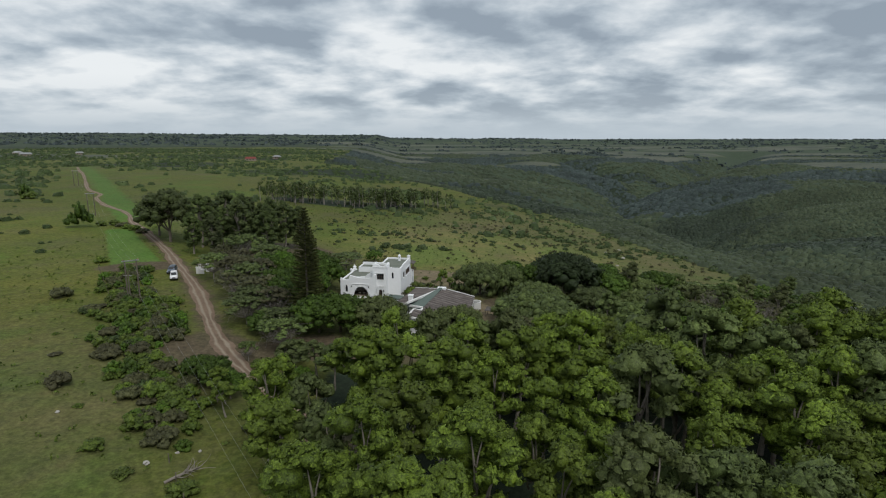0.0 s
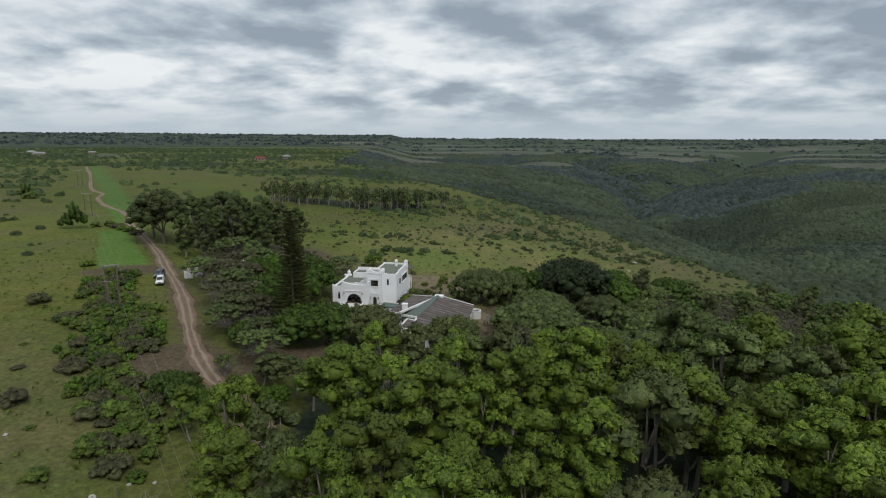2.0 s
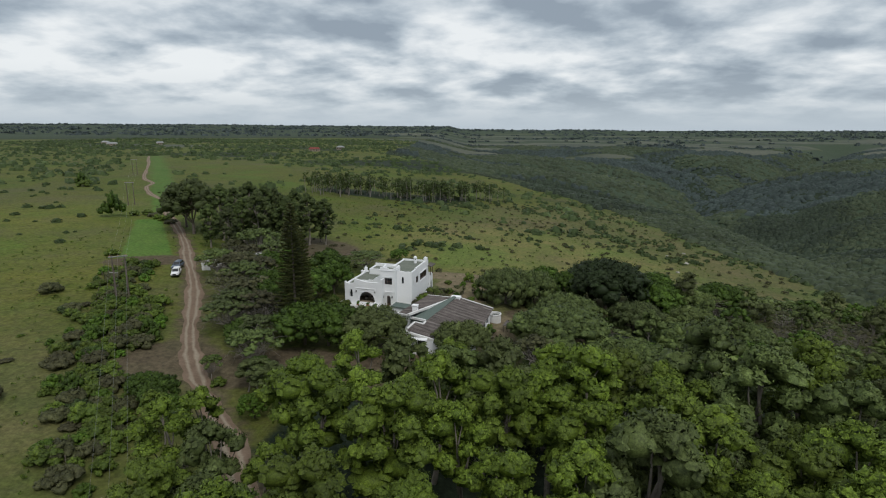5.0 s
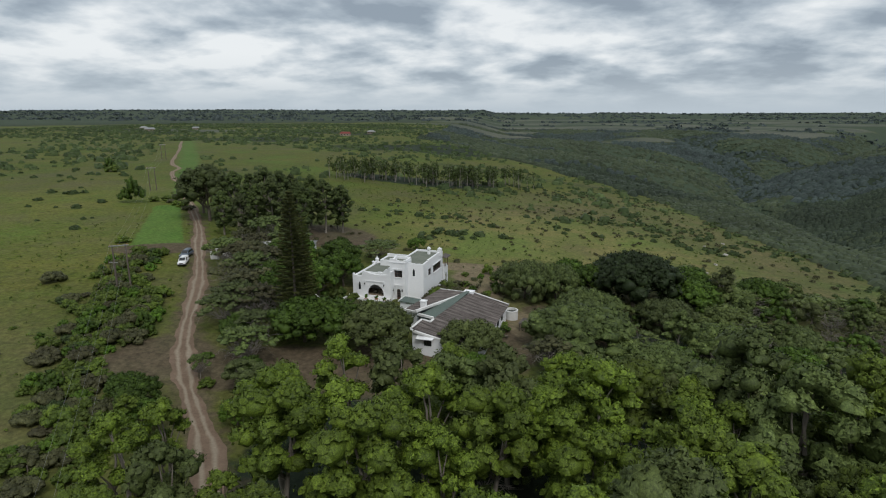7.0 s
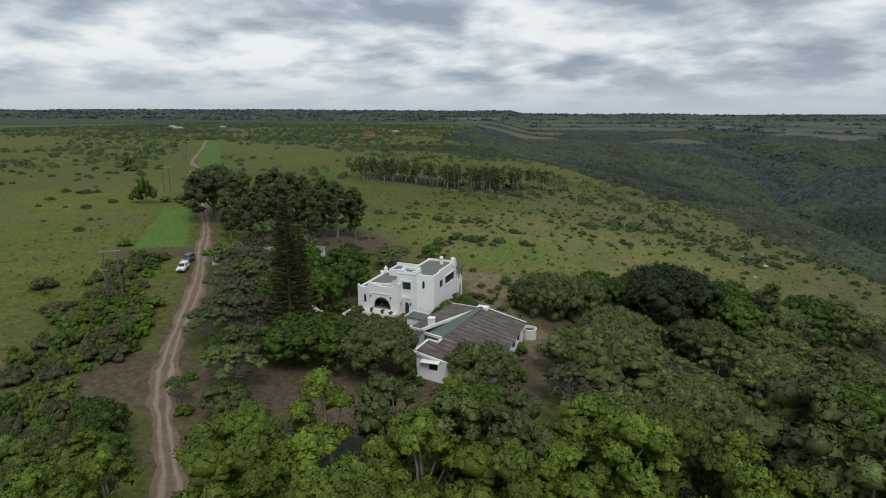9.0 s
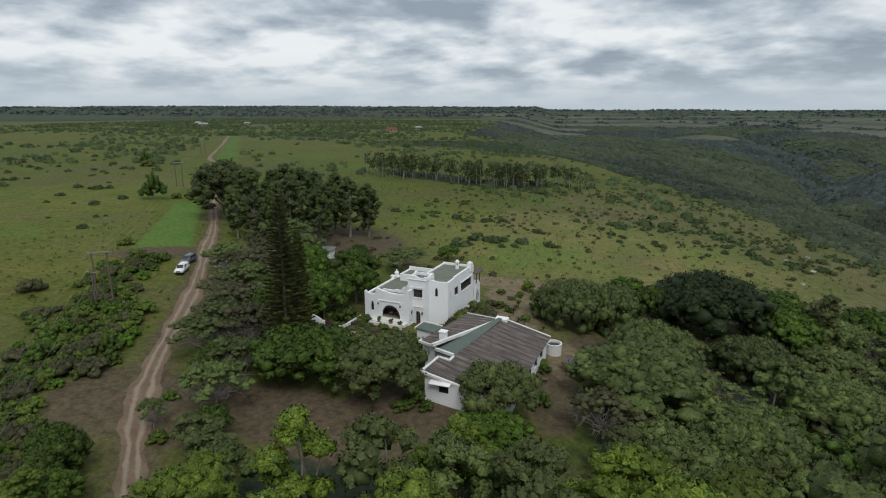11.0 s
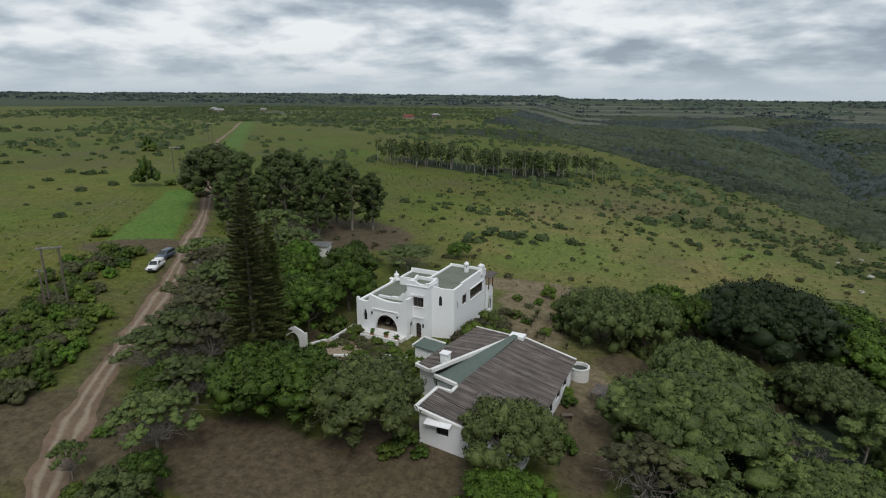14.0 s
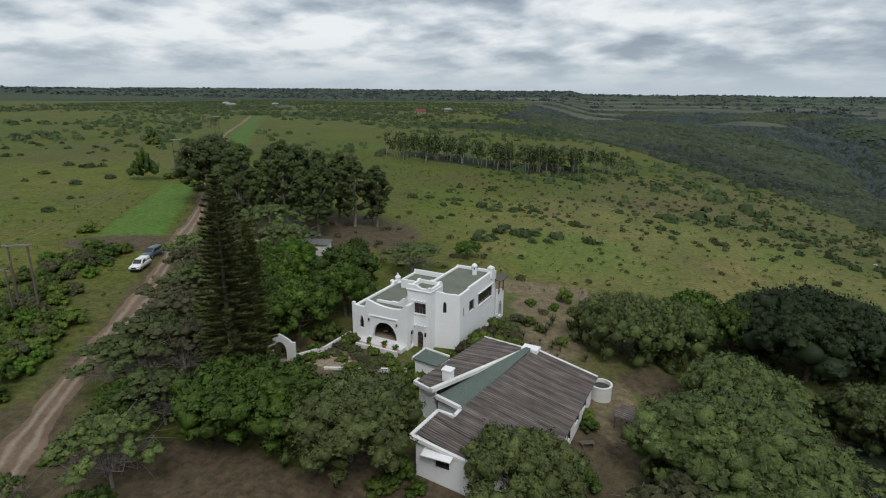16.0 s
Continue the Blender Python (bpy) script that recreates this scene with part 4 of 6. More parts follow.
coping(-7.95, 13.9, -7.8, 16.9, 0.2, lambda x, y: 3.02, 0.1)
part("wall", slab(bmesh.new(), [(-7.7, 14.1), (-4.2, 13.6), (-4.0, 16.0), (-7.5, 16.6)], -1.5, 2.85), LIMEWASH, lower)


def sheet_rows(along0, along1, left, right, zf, width=0.78):
    """Corrugated sheets side by side; each runs across the slope from left(y) to right(y)."""
    y = along0
    while y < along1 - 0.05:
        y2 = min(y + width, along1)
        n = 8
        V, F = [], []
        for i in range(n + 1):
            v = y + (y2 - y) * i / n
            ripple = 0.045 * math.cos(2 * math.pi * i / 4) + 0.02
            xa, xb = left(y + 0.4), right(v)
            for xx in (xa, xb):
                V.append((xx, v + 0.03 * (i == 0), zf(xx, v) + ripple + 0.03 * i / n))
            for xx in (xa, xb):
                V.append((xx, v + 0.03 * (i == 0), zf(xx, v) + ripple - 0.05 + 0.03 * i / n))
        for i in range(n):
            a, b = i * 4, i * 4 + 4
            F += [(a, a + 1, b + 1, b), (a + 2, b + 2, b + 3, a + 3), (a, b, b + 2, a + 2), (a + 1, a + 3, b + 3, b + 1)]
        part("roof_sheet", mesh_np("roof_sheet", V, F, SHEET), None, lower)
        y = y2


def main_left(y):
    if y < 4.5:
        return 0.3 + 0.08 * y
    if y < 6.0:
        return 2.15
    return 2.1 + (y - 6.0) * (3.95 - 2.1) / 13.5 if y < 19.5 else 4.3


sheet_rows(0.3, 21.75, main_left, lambda y: 11.5 + 0.025 * y + 0.12, main_z)
sheet_rows(7.5, 23.1, lambda y: -4.2 + (y - 8.3) * 0.105 + max(0, 8.3 - y) * 2.6, lambda y: min(-1.35 + (y - 7.0) * 0.336, 3.4 - (y - 21.5) * 3.4), north_z)


# ---- plants ----
def ico(level):
    bm = bmesh.new()
    bmesh.ops.create_icosphere(bm, subdivisions=level, radius=1)
    bm.verts.ensure_lookup_table()
    V = np.array([v.co[:] for v in bm.verts])
    F = np.array([[v.index for v in f.verts] for f in bm.faces])
    bm.free()
    return V, F


ICO1, ICO2 = ico(1), ico(2)
A6, A3 = np.arange(6) * math.pi / 3, np.arange(3) * 2 * math.pi / 3 + 0.5
# a low rounded cap, open below
CAP = (np.concatenate([np.stack([np.cos(A6), np.sin(A6), -0.35 + 0 * A6], 1), np.stack([0.62 * np.cos(A3), 0.62 * np.sin(A3), 0.8 + 0 * A3], 1)]),
       np.array([(0, 1, 6), (1, 2, 7), (2, 3, 7), (3, 4, 7), (4, 5, 8), (5, 0, 8), (1, 7, 6), (4, 8, 7), (0, 6, 8), (6, 7, 8)]))


def unit(v):
    return v / np.maximum(np.linalg.norm(v, axis=-1, keepdims=True), 1e-9)


def tufts(r, puffs, n, lo=0.34, hi=0.52, under=0.12):
    """Small tufts over the skin of each puff, most of them on its upper half; also the way out of the puff at each."""
    P = np.repeat(np.array(puffs, float), n, axis=0)
    m = len(P)
    d = unit(r.normal(size=(m, 3)))
    flip = (d[:, 2] < -0.15) & (r.random(m) > under)
    d[flip, 2] *= -1
    s = r.uniform(lo, hi, m)
    c = P[:, :3] + d * (r.uniform(0.62, 0.86, m)[:, None]) * np.stack([P[:, 3], P[:, 3], P[:, 4]], 1)
    return np.concatenate([c, (P[:, 3] * s)[:, None], (np.minimum(P[:, 3], P[:, 4] * 1.3) * s * 0.85)[:, None]], 1), d


def leaves(r, puffs, per, size, slim, droop=0.2, under=0.25, out=None):
    """Single leaf sprays in and on many puffs (x, y, z, rx, rz). Returns vertices, triangles and soft normals."""
    P = np.repeat(np.asarray(puffs, float), per, axis=0)
    n = len(P)
    d = unit(r.normal(size=(n, 3)))
    flip = (d[:, 2] < 0) & (r.random(n) > under)
    d[flip, 2] *= -1
    shell = r.uniform(0.6, 1.2, n)[:, None]
    c = P[:, :3] + d * shell * np.stack([P[:, 3], P[:, 3], P[:, 4]], 1)
    face = unit(d + r.normal(size=(n, 3)) * 0.55 + np.array([0, 0, 0.35]))
    # some sprout outwards and break the outline, some hang, the rest lie any way
    sprout = unit(d + r.normal(size=(n, 3)) * 0.6 + np.array([0, 0, 0.2 - droop]))
    stray = unit(np.cross(face, r.normal(size=(n, 3))))
    grow = np.where(r.random((n, 1)) < 0.35, sprout, stray)
    side = unit(np.cross(grow, face))
    s = size * r.uniform(0.6, 1.4, n)[:, None]
    V = np.stack([c - grow * s * 0.5 + side * s * slim * 0.5, c - grow * s * 0.5 - side * s * slim * 0.5, c + grow * s * 0.5], 1)
    soft = unit(d * 0.65 + (0 if out is None else np.repeat(out, per, axis=0) * 0.7) + r.normal(size=(n, 3)) * 0.22)
    back = np.sum(np.cross(V[:, 1] - V[:, 0], V[:, 2] - V[:, 0]) * soft, axis=1) < 0
    V[back] = V[back][:, ::-1]
    return V.reshape(-1, 3), np.arange(n * 3).reshape(-1, 3), soft


def hearts(puffs, form, scale):
    """The dense inside of each puff, lumpy and uneven."""
    V, F = [], []
    k = len(form[0])
    for i, (x, y, z, rx, rz) in enumerate(puffs):
        n = form[0]
        lump = 1 + 0.2 * np.sin(n @ np.array([4.1, 3.2, 3.6]) + x * 3) + 0.2 * np.sin(n @ np.array([-6.3, 7.1, 5.2]) + y * 5) + 0.08 * np.sin(n @ np.array([11.0, -9.0, 8.0]) + z * 7)
        V.append(n * lump[:, None] * np.array([rx, rx, rz]) * scale + np.array([x, y, z]))
        F.append(form[1] + i * k)
    return np.concatenate(V), np.concatenate(F)


def crown_mesh(name, r, puffs, per, size, slim, leaf, droop=0.2, under=0.25, core=0.7, lobes=6, lo=0.34, hi=0.52, cap=0.66):
    """Leafy puffs: a dense heart, rounded tufts over it, and loose leaf sprays all over those."""
    small, out = tufts(r, puffs, lobes, lo, hi, 0.12 if lo > 0.25 else 0.4)
    V, F, soft = leaves(r, small, max(3, int(per / lobes)), size, slim, droop, under, out)
    T, K = hearts(small, CAP, cap)
    H, G = hearts(puffs, ICO1, core)
    me = mesh_np(name, np.concatenate([V, T, H]), np.concatenate([F, K + len(V), G + len(V) + len(T)]), leaf, smooth=True)
    vn = np.empty(len(me.vertices) * 3, np.float32)
    me.vertex_normals.foreach_get("vector", vn)
    vn = vn.reshape(-1, 3)
    vn[:len(V)] = np.repeat(soft, 3, axis=0)
    a, b = len(V), len(V) + len(T)
    vn[a:b] = unit(vn[a:b] * 0.7 + np.repeat(out, len(CAP[0]), axis=0) * 0.55)
    me.normals_split_custom_set_from_vertices([tuple(v) for v in vn])
    return me


def limb(r, a, b, bend, r0, r1, n=5, sides=5):
    a, b = np.array(a, float), np.array(b, float)
    off = r.normal(size=3) * bend
    pts = [tuple(a + (b - a) * t + off * math.sin(math.pi * t)) for t in np.linspace(0, 1, n)]
    return pts, list(np.linspace(r0, r1, n)), sides


def plant(name, trunk, crown):
    root = new(name)
    part("trunk", trunk, None, root)
    part("crown", crown, None, root)
    return root


def gum(seed, h, spread, leaf, low=0.42, count=24, per=252, fat=1.0):
    """A gum tree: pale forking trunk and many rounded puffs of foliage."""
    r = np.random.default_rng(seed)
    puffs, limbs = [], []
    fork = h * r.uniform(0.3, 0.4)
    lean = r.normal(size=2) * 0.04 * h
    top = np.array([lean[0], lean[1], h * 0.86])
    limbs.append(limb(r, (0, 0, -1.5), top, 0.35, 0.024 * h, 0.05, 8, 7))
    for i in range(count):
        t = i / (count - 1)
        z = h * (low + (0.93 - low) * t ** 0.8)
        wide = spread * (math.sin(math.pi * min(1, 0.22 + 0.72 * t)) ** 0.8) 
        a = i * 2.4 + r.uniform(-0.5, 0.5)
        d = wide * r.uniform(0.4, 1.05) if t < 0.93 else wide * 0.25
        size = fat * spread * r.uniform(0.33, 0.56) * (1.1 - 0.2 * t)
        p = (lean[0] * t + d * math.cos(a), lean[1] * t + d * math.sin(a), z, size, size * r.uniform(0.7, 0.95))
        puffs.append(p)
        if i % 3 == 0:
            s = r.uniform(0.35, 0.8)
            limbs.append(limb(r, (lean[0] * s, lean[1] * s, fork + (z - fork) * 0.45 * s), (p[0], p[1], p[2] + size * 0.2), 0.3, 0.011 * h, 0.03, 5, 5))
    return plant("gum_tree", tubes("trunk", limbs, BARK_PALE), crown_mesh("crown", r, puffs, per, 0.28, 0.55, leaf, 0.05, 0.3, 0.66, 18, 0.27, 0.42, 0.62))


def dome_tree(seed, h, rad, leaf, bark, count=46, per=150, flat=0.55, size=0.36, slim=0.5, twigs=6, trunk_r=0.22, core=0.71, lobes=10, name="broadleaf_tree"):
    """A wide rounded tree: puffs over a dome, limbs spreading below it."""
    r = np.random.default_rng(seed)
    puffs, limbs = [], []
    base = h * 0.34
    for i in range(count):
        u = (i + 0.5) / count
        a = i * 2.39996 + r.uniform(-0.3, 0.3)
        q = math.sqrt(u)
        lump = 1 + 0.16 * math.sin(3 * a + seed) + r.uniform(-0.08, 0.08)
        d = rad * 0.88 * q * lump
        s = rad * r.uniform(0.17, 0.27)
        z = base + (h - base - s * 0.7) * math.sqrt(max(0, 1 - (q * 0.97) ** 2)) + r.uniform(-0.05, 0.06) * h
        puffs.append((d * math.cos(a), d * math.sin(a), z, s * 1.15, s * flat * 1.35))
        if q > 0.75 and i % 2 == 0:
            puffs.append((d * math.cos(a + 0.2) * 0.98, d * math.sin(a + 0.2) * 0.98, max(0.5, z - s * r.uniform(0.9, 2.0)), s * 0.8, s * 0.62))
    fork = h * 0.2
    limbs.append(limb(r, (0, 0, -1.2), (0.1, 0, fork + 0.4), 0.1, trunk_r * 1.4, trunk_r, 4, 8))
    for k in range(twigs):
        p = puffs[(k * 7 + 3) % len(puffs)]
        a = limb(r, (0.05, 0, fork), (p[0] * 0.95, p[1] * 0.95, p[2] + 0.1), 0.35, trunk_r * 0.6, 0.03, 6, 5)
        limbs.append(a)
        for _ in range(3):
            q = puffs[int(r.integers(len(puffs)))]
            limbs.append(limb(r, a[0][2 + int(r.integers(2))], (q[0], q[1], q[2]), 0.25, trunk_r * 0.25, 0.02, 4, 4))
    return plant(name, tubes("trunk", limbs, bark), crown_mesh("crown", r, puffs, per, size, slim, leaf, 0.05, 0.2, core * 0.92, lobes, 0.24, 0.42, 0.46))


def twiggy_tree(seed, h, rad, leaf, count=34, per=90):
    """A grey, half-bare thorn tree: a tangle of dry twigs under a thin green cap."""
    r = np.random.default_rng(seed)
    puffs, limbs = [], []
    limbs.append(limb(r, (0, 0, -1), (0, 0, h * 0.3), 0.1, 0.24, 0.17, 4, 6))
    for i in range(count):
        q, a = math.sqrt((i + 0.5) / count), i * 2.39996
        d = rad * 0.9 * q
        s = rad * r.uniform(0.13, 0.2)
        z = h * (0.5 + 0.44 * math.sqrt(max(0, 1 - q * q * 0.9))) + r.uniform(-0.3, 0.2)
        p = (d * math.cos(a), d * math.sin(a), z, s * 1.6, s * 0.7)
        if r.random() < 1.25 - q:
            puffs.append(p)
        elbow = (p[0] * 0.55, p[1] * 0.55, h * 0.42 + r.uniform(-0.3, 0.3))
        limbs.append(limb(r, (0, 0, h * 0.26), elbow, 0.15, 0.07, 0.045, 3, 4))
        limbs.append(limb(r, elbow, p[:3], 0.15, 0.045, 0.015, 3, 4))
        for _ in range(8):
            e = np.array(elbow) + (np.array(p[:3]) - np.array(elbow)) * r.uniform(0.2, 1)
            limbs.append(limb(r, e, e + r.normal(size=3) * np.array([0.9, 0.9, 0.5]) + np.array([p[0], p[1], 0]) * 0.1 - np.array([0, 0, 0.25]), 0.1, 0.026, 0.01, 3, 3))
    return plant("thorn_tree", tubes("trunk", limbs, BARK_GREY), crown_mesh("crown", r, puffs, per * 0.7, 0.24, 0.5, leaf, 0.0, 0.2, 0.5, 5))


def norfolk_pine(seed, h, rad):
    """A tall pine with level whorls of branches, narrow at the top."""
    r = np.random.default_rng(seed)
    limbs = [limb(r, (0, 0, -1), (0, 0, h * 0.985), 0.05, 0.34, 0.03, 9, 8)]
    V = []
    z = h * 0.05
    while z < h * 0.985:
        t = z / h
        reach = rad * (1 - t) ** 0.62 * (0.75 + 0.25 * min(1, t * 6)) + 0.12
        arms = 7 if t < 0.8 else 5
        turn = r.uniform(0, 6.28)
        for k in range(arms):
            a = turn + 2 * math.pi * k / arms + r.uniform(-0.2, 0.2)
            L = reach * r.uniform(0.72, 1.1)
            d = np.array([math.cos(a), math.sin(a), 0])
            tip = d * L + np.array([0, 0, z + 0.16 * L + 0.1])
            if L > 0.5:
                limbs.append(limb(r, (0, 0, z), tip, 0.04, 0.05, 0.015, 3, 4))
            m = int(30 + 44 * L)
            s = r.uniform(0.12, 1.03, m)
            c = d * (L * s)[:, None] + np.stack([np.zeros(m), np.zeros(m), z + (0.16 * L + 0.1) * s], 1)
            side = np.array([-d[1], d[0], 0]) * (r.choice([-1, 1], m) * r.uniform(0.15, 0.55, m) * (0.5 + 0.7 * np.sin(np.pi * np.clip(s, 0, 1))))[:, None]
            g = side + d * 0.2 + np.stack([np.zeros(m), np.zeros(m), r.uniform(0.02, 0.3, m)], 1)
            w = unit(r.normal(size=(m, 3))) * 0.14
            V.append(np.stack([c - w, c + w, c + g], 1).reshape(-1, 3))
        z += 0.55 + 0.4 * (1 - t)
    V = np.concatenate(V)
    return plant("norfolk_pine", tubes("trunk", limbs, BARK_DARK), mesh_np("crown", V, np.arange(len(V)).reshape(-1, 3), NEEDLE))


def shrub_mesh(seed, rad, h, leaf, count=11, per=60, size=0.24, slim=0.5):
    r = np.random.default_rng(seed)
    puffs = []
    for i in range(count):
        a, q = i * 2.39996, math.sqrt((i + 0.4) / count)
        s = rad * r.uniform(0.3, 0.48)
        puffs.append((rad * 0.72 * q * math.cos(a), rad * 0.72 * q * math.sin(a), max(s * 0.4, h * (0.72 - 0.45 * q * q) + r.uniform(-0.12, 0.12) * h), s, min(s, h * 0.38)))
    return crown_mesh("shrub", r, puffs, per * 0.9, 0.22, 0.5, leaf, 0.0, 0.3, 0.72, 5)


def put_plant(proto, label, category, group, x, y, turn, scale, sink=0.0, used=set()):
    """The first call places the plant itself, later ones place copies."""
    m = pose(x, y, hz(x, y) - sink, 0, 0, turn)
    if proto not in used:
        used.add(proto)
        ob = proto
        ob.matrix_basis = m
    else:
        ob = copy_thing(proto, m)
    ob.scale = (scale[0], scale[0], scale[1]) if isinstance(scale, tuple) else (scale, scale, scale)
    return tagged(ob, label, category, group)


# the gum wood below the camera's way
GUMS = [gum(11, 16, 3.5, GUM, 0.5, 15), gum(12, 15, 3.1, GUM, 0.55, 12), gum(13, 17.5, 3.9, GUM, 0.5, 18), gum(14, 13.5, 2.6, GUM, 0.56, 10), gum(15, 15.5, 3.6, GUM_DULL, 0.48, 15), gum(16, 12.5, 3.1, GUM_DULL, 0.45, 13)]
GUM_TALL = (16, 15, 17.5, 13.5, 15.5, 12.5)
GUM_LABEL = ["tall gum tree with bright green rounded tufts", "tall gum tree with bright green rounded tufts", "large gum tree, pale forking trunk and fresh green tufts", "slim gum tree with fresh green tufts", "gum tree with dull grey-green foliage", "smaller gum tree with dull grey-green foliage"]


def in_gum_wood(x, y):
    left = -22.5 + max(0, 62 - y) * 0.55
    return left < x < 0.82 * y + 26 and 26 < y < (87 if x > -1 else 76 + 0.7 * max(0, x + 13)) + 2.0 * math.sin(x * 0.4)


r_wood = np.random.default_rng(21)
placed = []
tries = 0
while tries < 12000 and len(placed) < 205:
    tries += 1
    x, y = r_wood.uniform(-28, 92), r_wood.uniform(26, 94)
    if not in_gum_wood(x, y) or any((x - a) ** 2 + (y - b) ** 2 < 5.7 ** 2 for a, b in placed):
        continue
    if from_track(np.array(x), np.array(y)) < 4.6 and y > 66:
        continue
    placed.append((x, y))
for i, (x, y) in enumerate(placed):
    k = int(r_wood.choice(6, p=[0.24, 0.2, 0.2, 0.14, 0.14, 0.08]))
    s = (r_wood.uniform(10.8, 16.6) - hz(x, y)) / GUM_TALL[k]
    put_plant(GUMS[k], GUM_LABEL[k], "gum tree", "gum trees of the wood", x, y, r_wood.uniform(0, 360), (s * r_wood.uniform(0.92, 1.1), s))

# smaller gums on both sides of the track
for k, x, y, s in ((1, -31.5, 74.0, 0.36), (0, -34.5, 78.0, 0.36), (4, -21.5, 87.5, 0.46), (5, -25.0, 89.5, 0.5), (5, -28.0, 91.0, 0.42), (4, -18.0, 84.0, 0.5), (0, -1.5, 91.5, 0.5), (1, 5.0, 92.0, 0.55), (0, 9.5, 91.0, 0.6)):
    put_plant(GUMS[k], "young gum tree with green tufts beside the track", "gum tree", "young gums beside the track", x, y, x * 53 % 360, (s * 1.3, s))

# dark tall gums beyond the house
GROVE = [gum(31, 18, 3.9, DARK_GUM, 0.2, 36, 150, 0.8), gum(32, 16.5, 3.4, DARK_GUM, 0.24, 32, 150, 0.8), gum(33, 19, 4.2, DARK_GUM, 0.18, 38, 150, 0.8)]
for i, (x, y, s) in enumerate([(-57, 176, 0.92), (-61, 183, 1.0), (-55, 189, 0.92), (-51, 193, 0.85), (-54, 197, 0.85), (-66, 177, 0.95), (-68, 187, 1.02), (-72, 179, 0.9), (-75, 189, 1.0), (-62, 194, 0.95), (-70, 197, 1.0), (-80, 181, 0.95), (-78, 170, 0.72), (-83, 195, 0.95), (-71, 168, 0.7)]):
    put_plant(GROVE[i % 3], "tall dark green gum tree in a dense grove", "gum tree", "dark gum grove", x, y, i * 77, s)
BIG_DARK = dome_tree(41, 17, 9, DARK_GUM, BARK_DARK, 60, 84, 0.8, 0.4, 0.5, 8, 0.4)
put_plant(BIG_DARK, "huge round dark green tree at the grove's edge", "tree", "dark gum grove", -93, 186, 0, 1.0)
put_plant(BIG_DARK, "round dark green tree at the grove's edge", "tree", "dark gum grove", -101, 195, 130, 0.8)

# garden trees
put_plant(norfolk_pine(51, 25.2, 4.2), "very tall dark green Norfolk pine beside the garden gate", "pine tree", "pines at the gate", -29, 113.2, 0, 1.0)
put_plant(norfolk_pine(52, 20.4, 2.7), "shorter dark green Norfolk pine beside a taller one", "pine tree", "pines at the gate", -28.7, 116.8, 0, 1.0)
OLIVE_T = dome_tree(61, 7.2, 6.6, OLIVE, BARK_GREY, 60, 140, 0.6, 0.27, 0.55, 8)
BROAD_T = dome_tree(62, 7.6, 5.2, BROAD, BARK_DARK, 50, 140, 0.8, 0.3, 0.6, 6)
ACACIA_T = dome_tree(63, 7.5, 9.0, ACACIA, BARK_DARK, 90, 130, 0.5, 0.28, 0.5, 11, 0.3)
DEEP_T = dome_tree(64, 9.5, 8.5, DEEP, BARK_DARK, 84, 130, 0.55, 0.32, 0.55, 8, 0.32, 0.72)
LIME_T = dome_tree(65, 7.0, 4.6, LIME, BARK_DARK, 40, 140, 0.7, 0.3, 0.55, 6)
THORN_T = twiggy_tree(66, 6.0, 5.2, SCRUB_GREY)
THORN_G = twiggy_tree(67, 6.0, 5.2, ACACIA, 40, 100)
KINDS = {
    "olive": (OLIVE_T, "broad grey-olive wild tree with dense small leaves"), "broad": (BROAD_T, "dense round tree with glossy dark green leaves"),
    "acacia": (ACACIA_T, "wide flat-crowned acacia with dull green feathery foliage"), "deep": (DEEP_T, "large round tree with very dark green foliage"),
    "lime": (LIME_T, "round garden tree with fresh bright green leaves"), "thorn": (THORN_T, "grey half-bare thorn tree with tangled dry twigs"),
    "green_thorn": (THORN_G, "spreading thorn tree with a thin yellow-green canopy"),
}
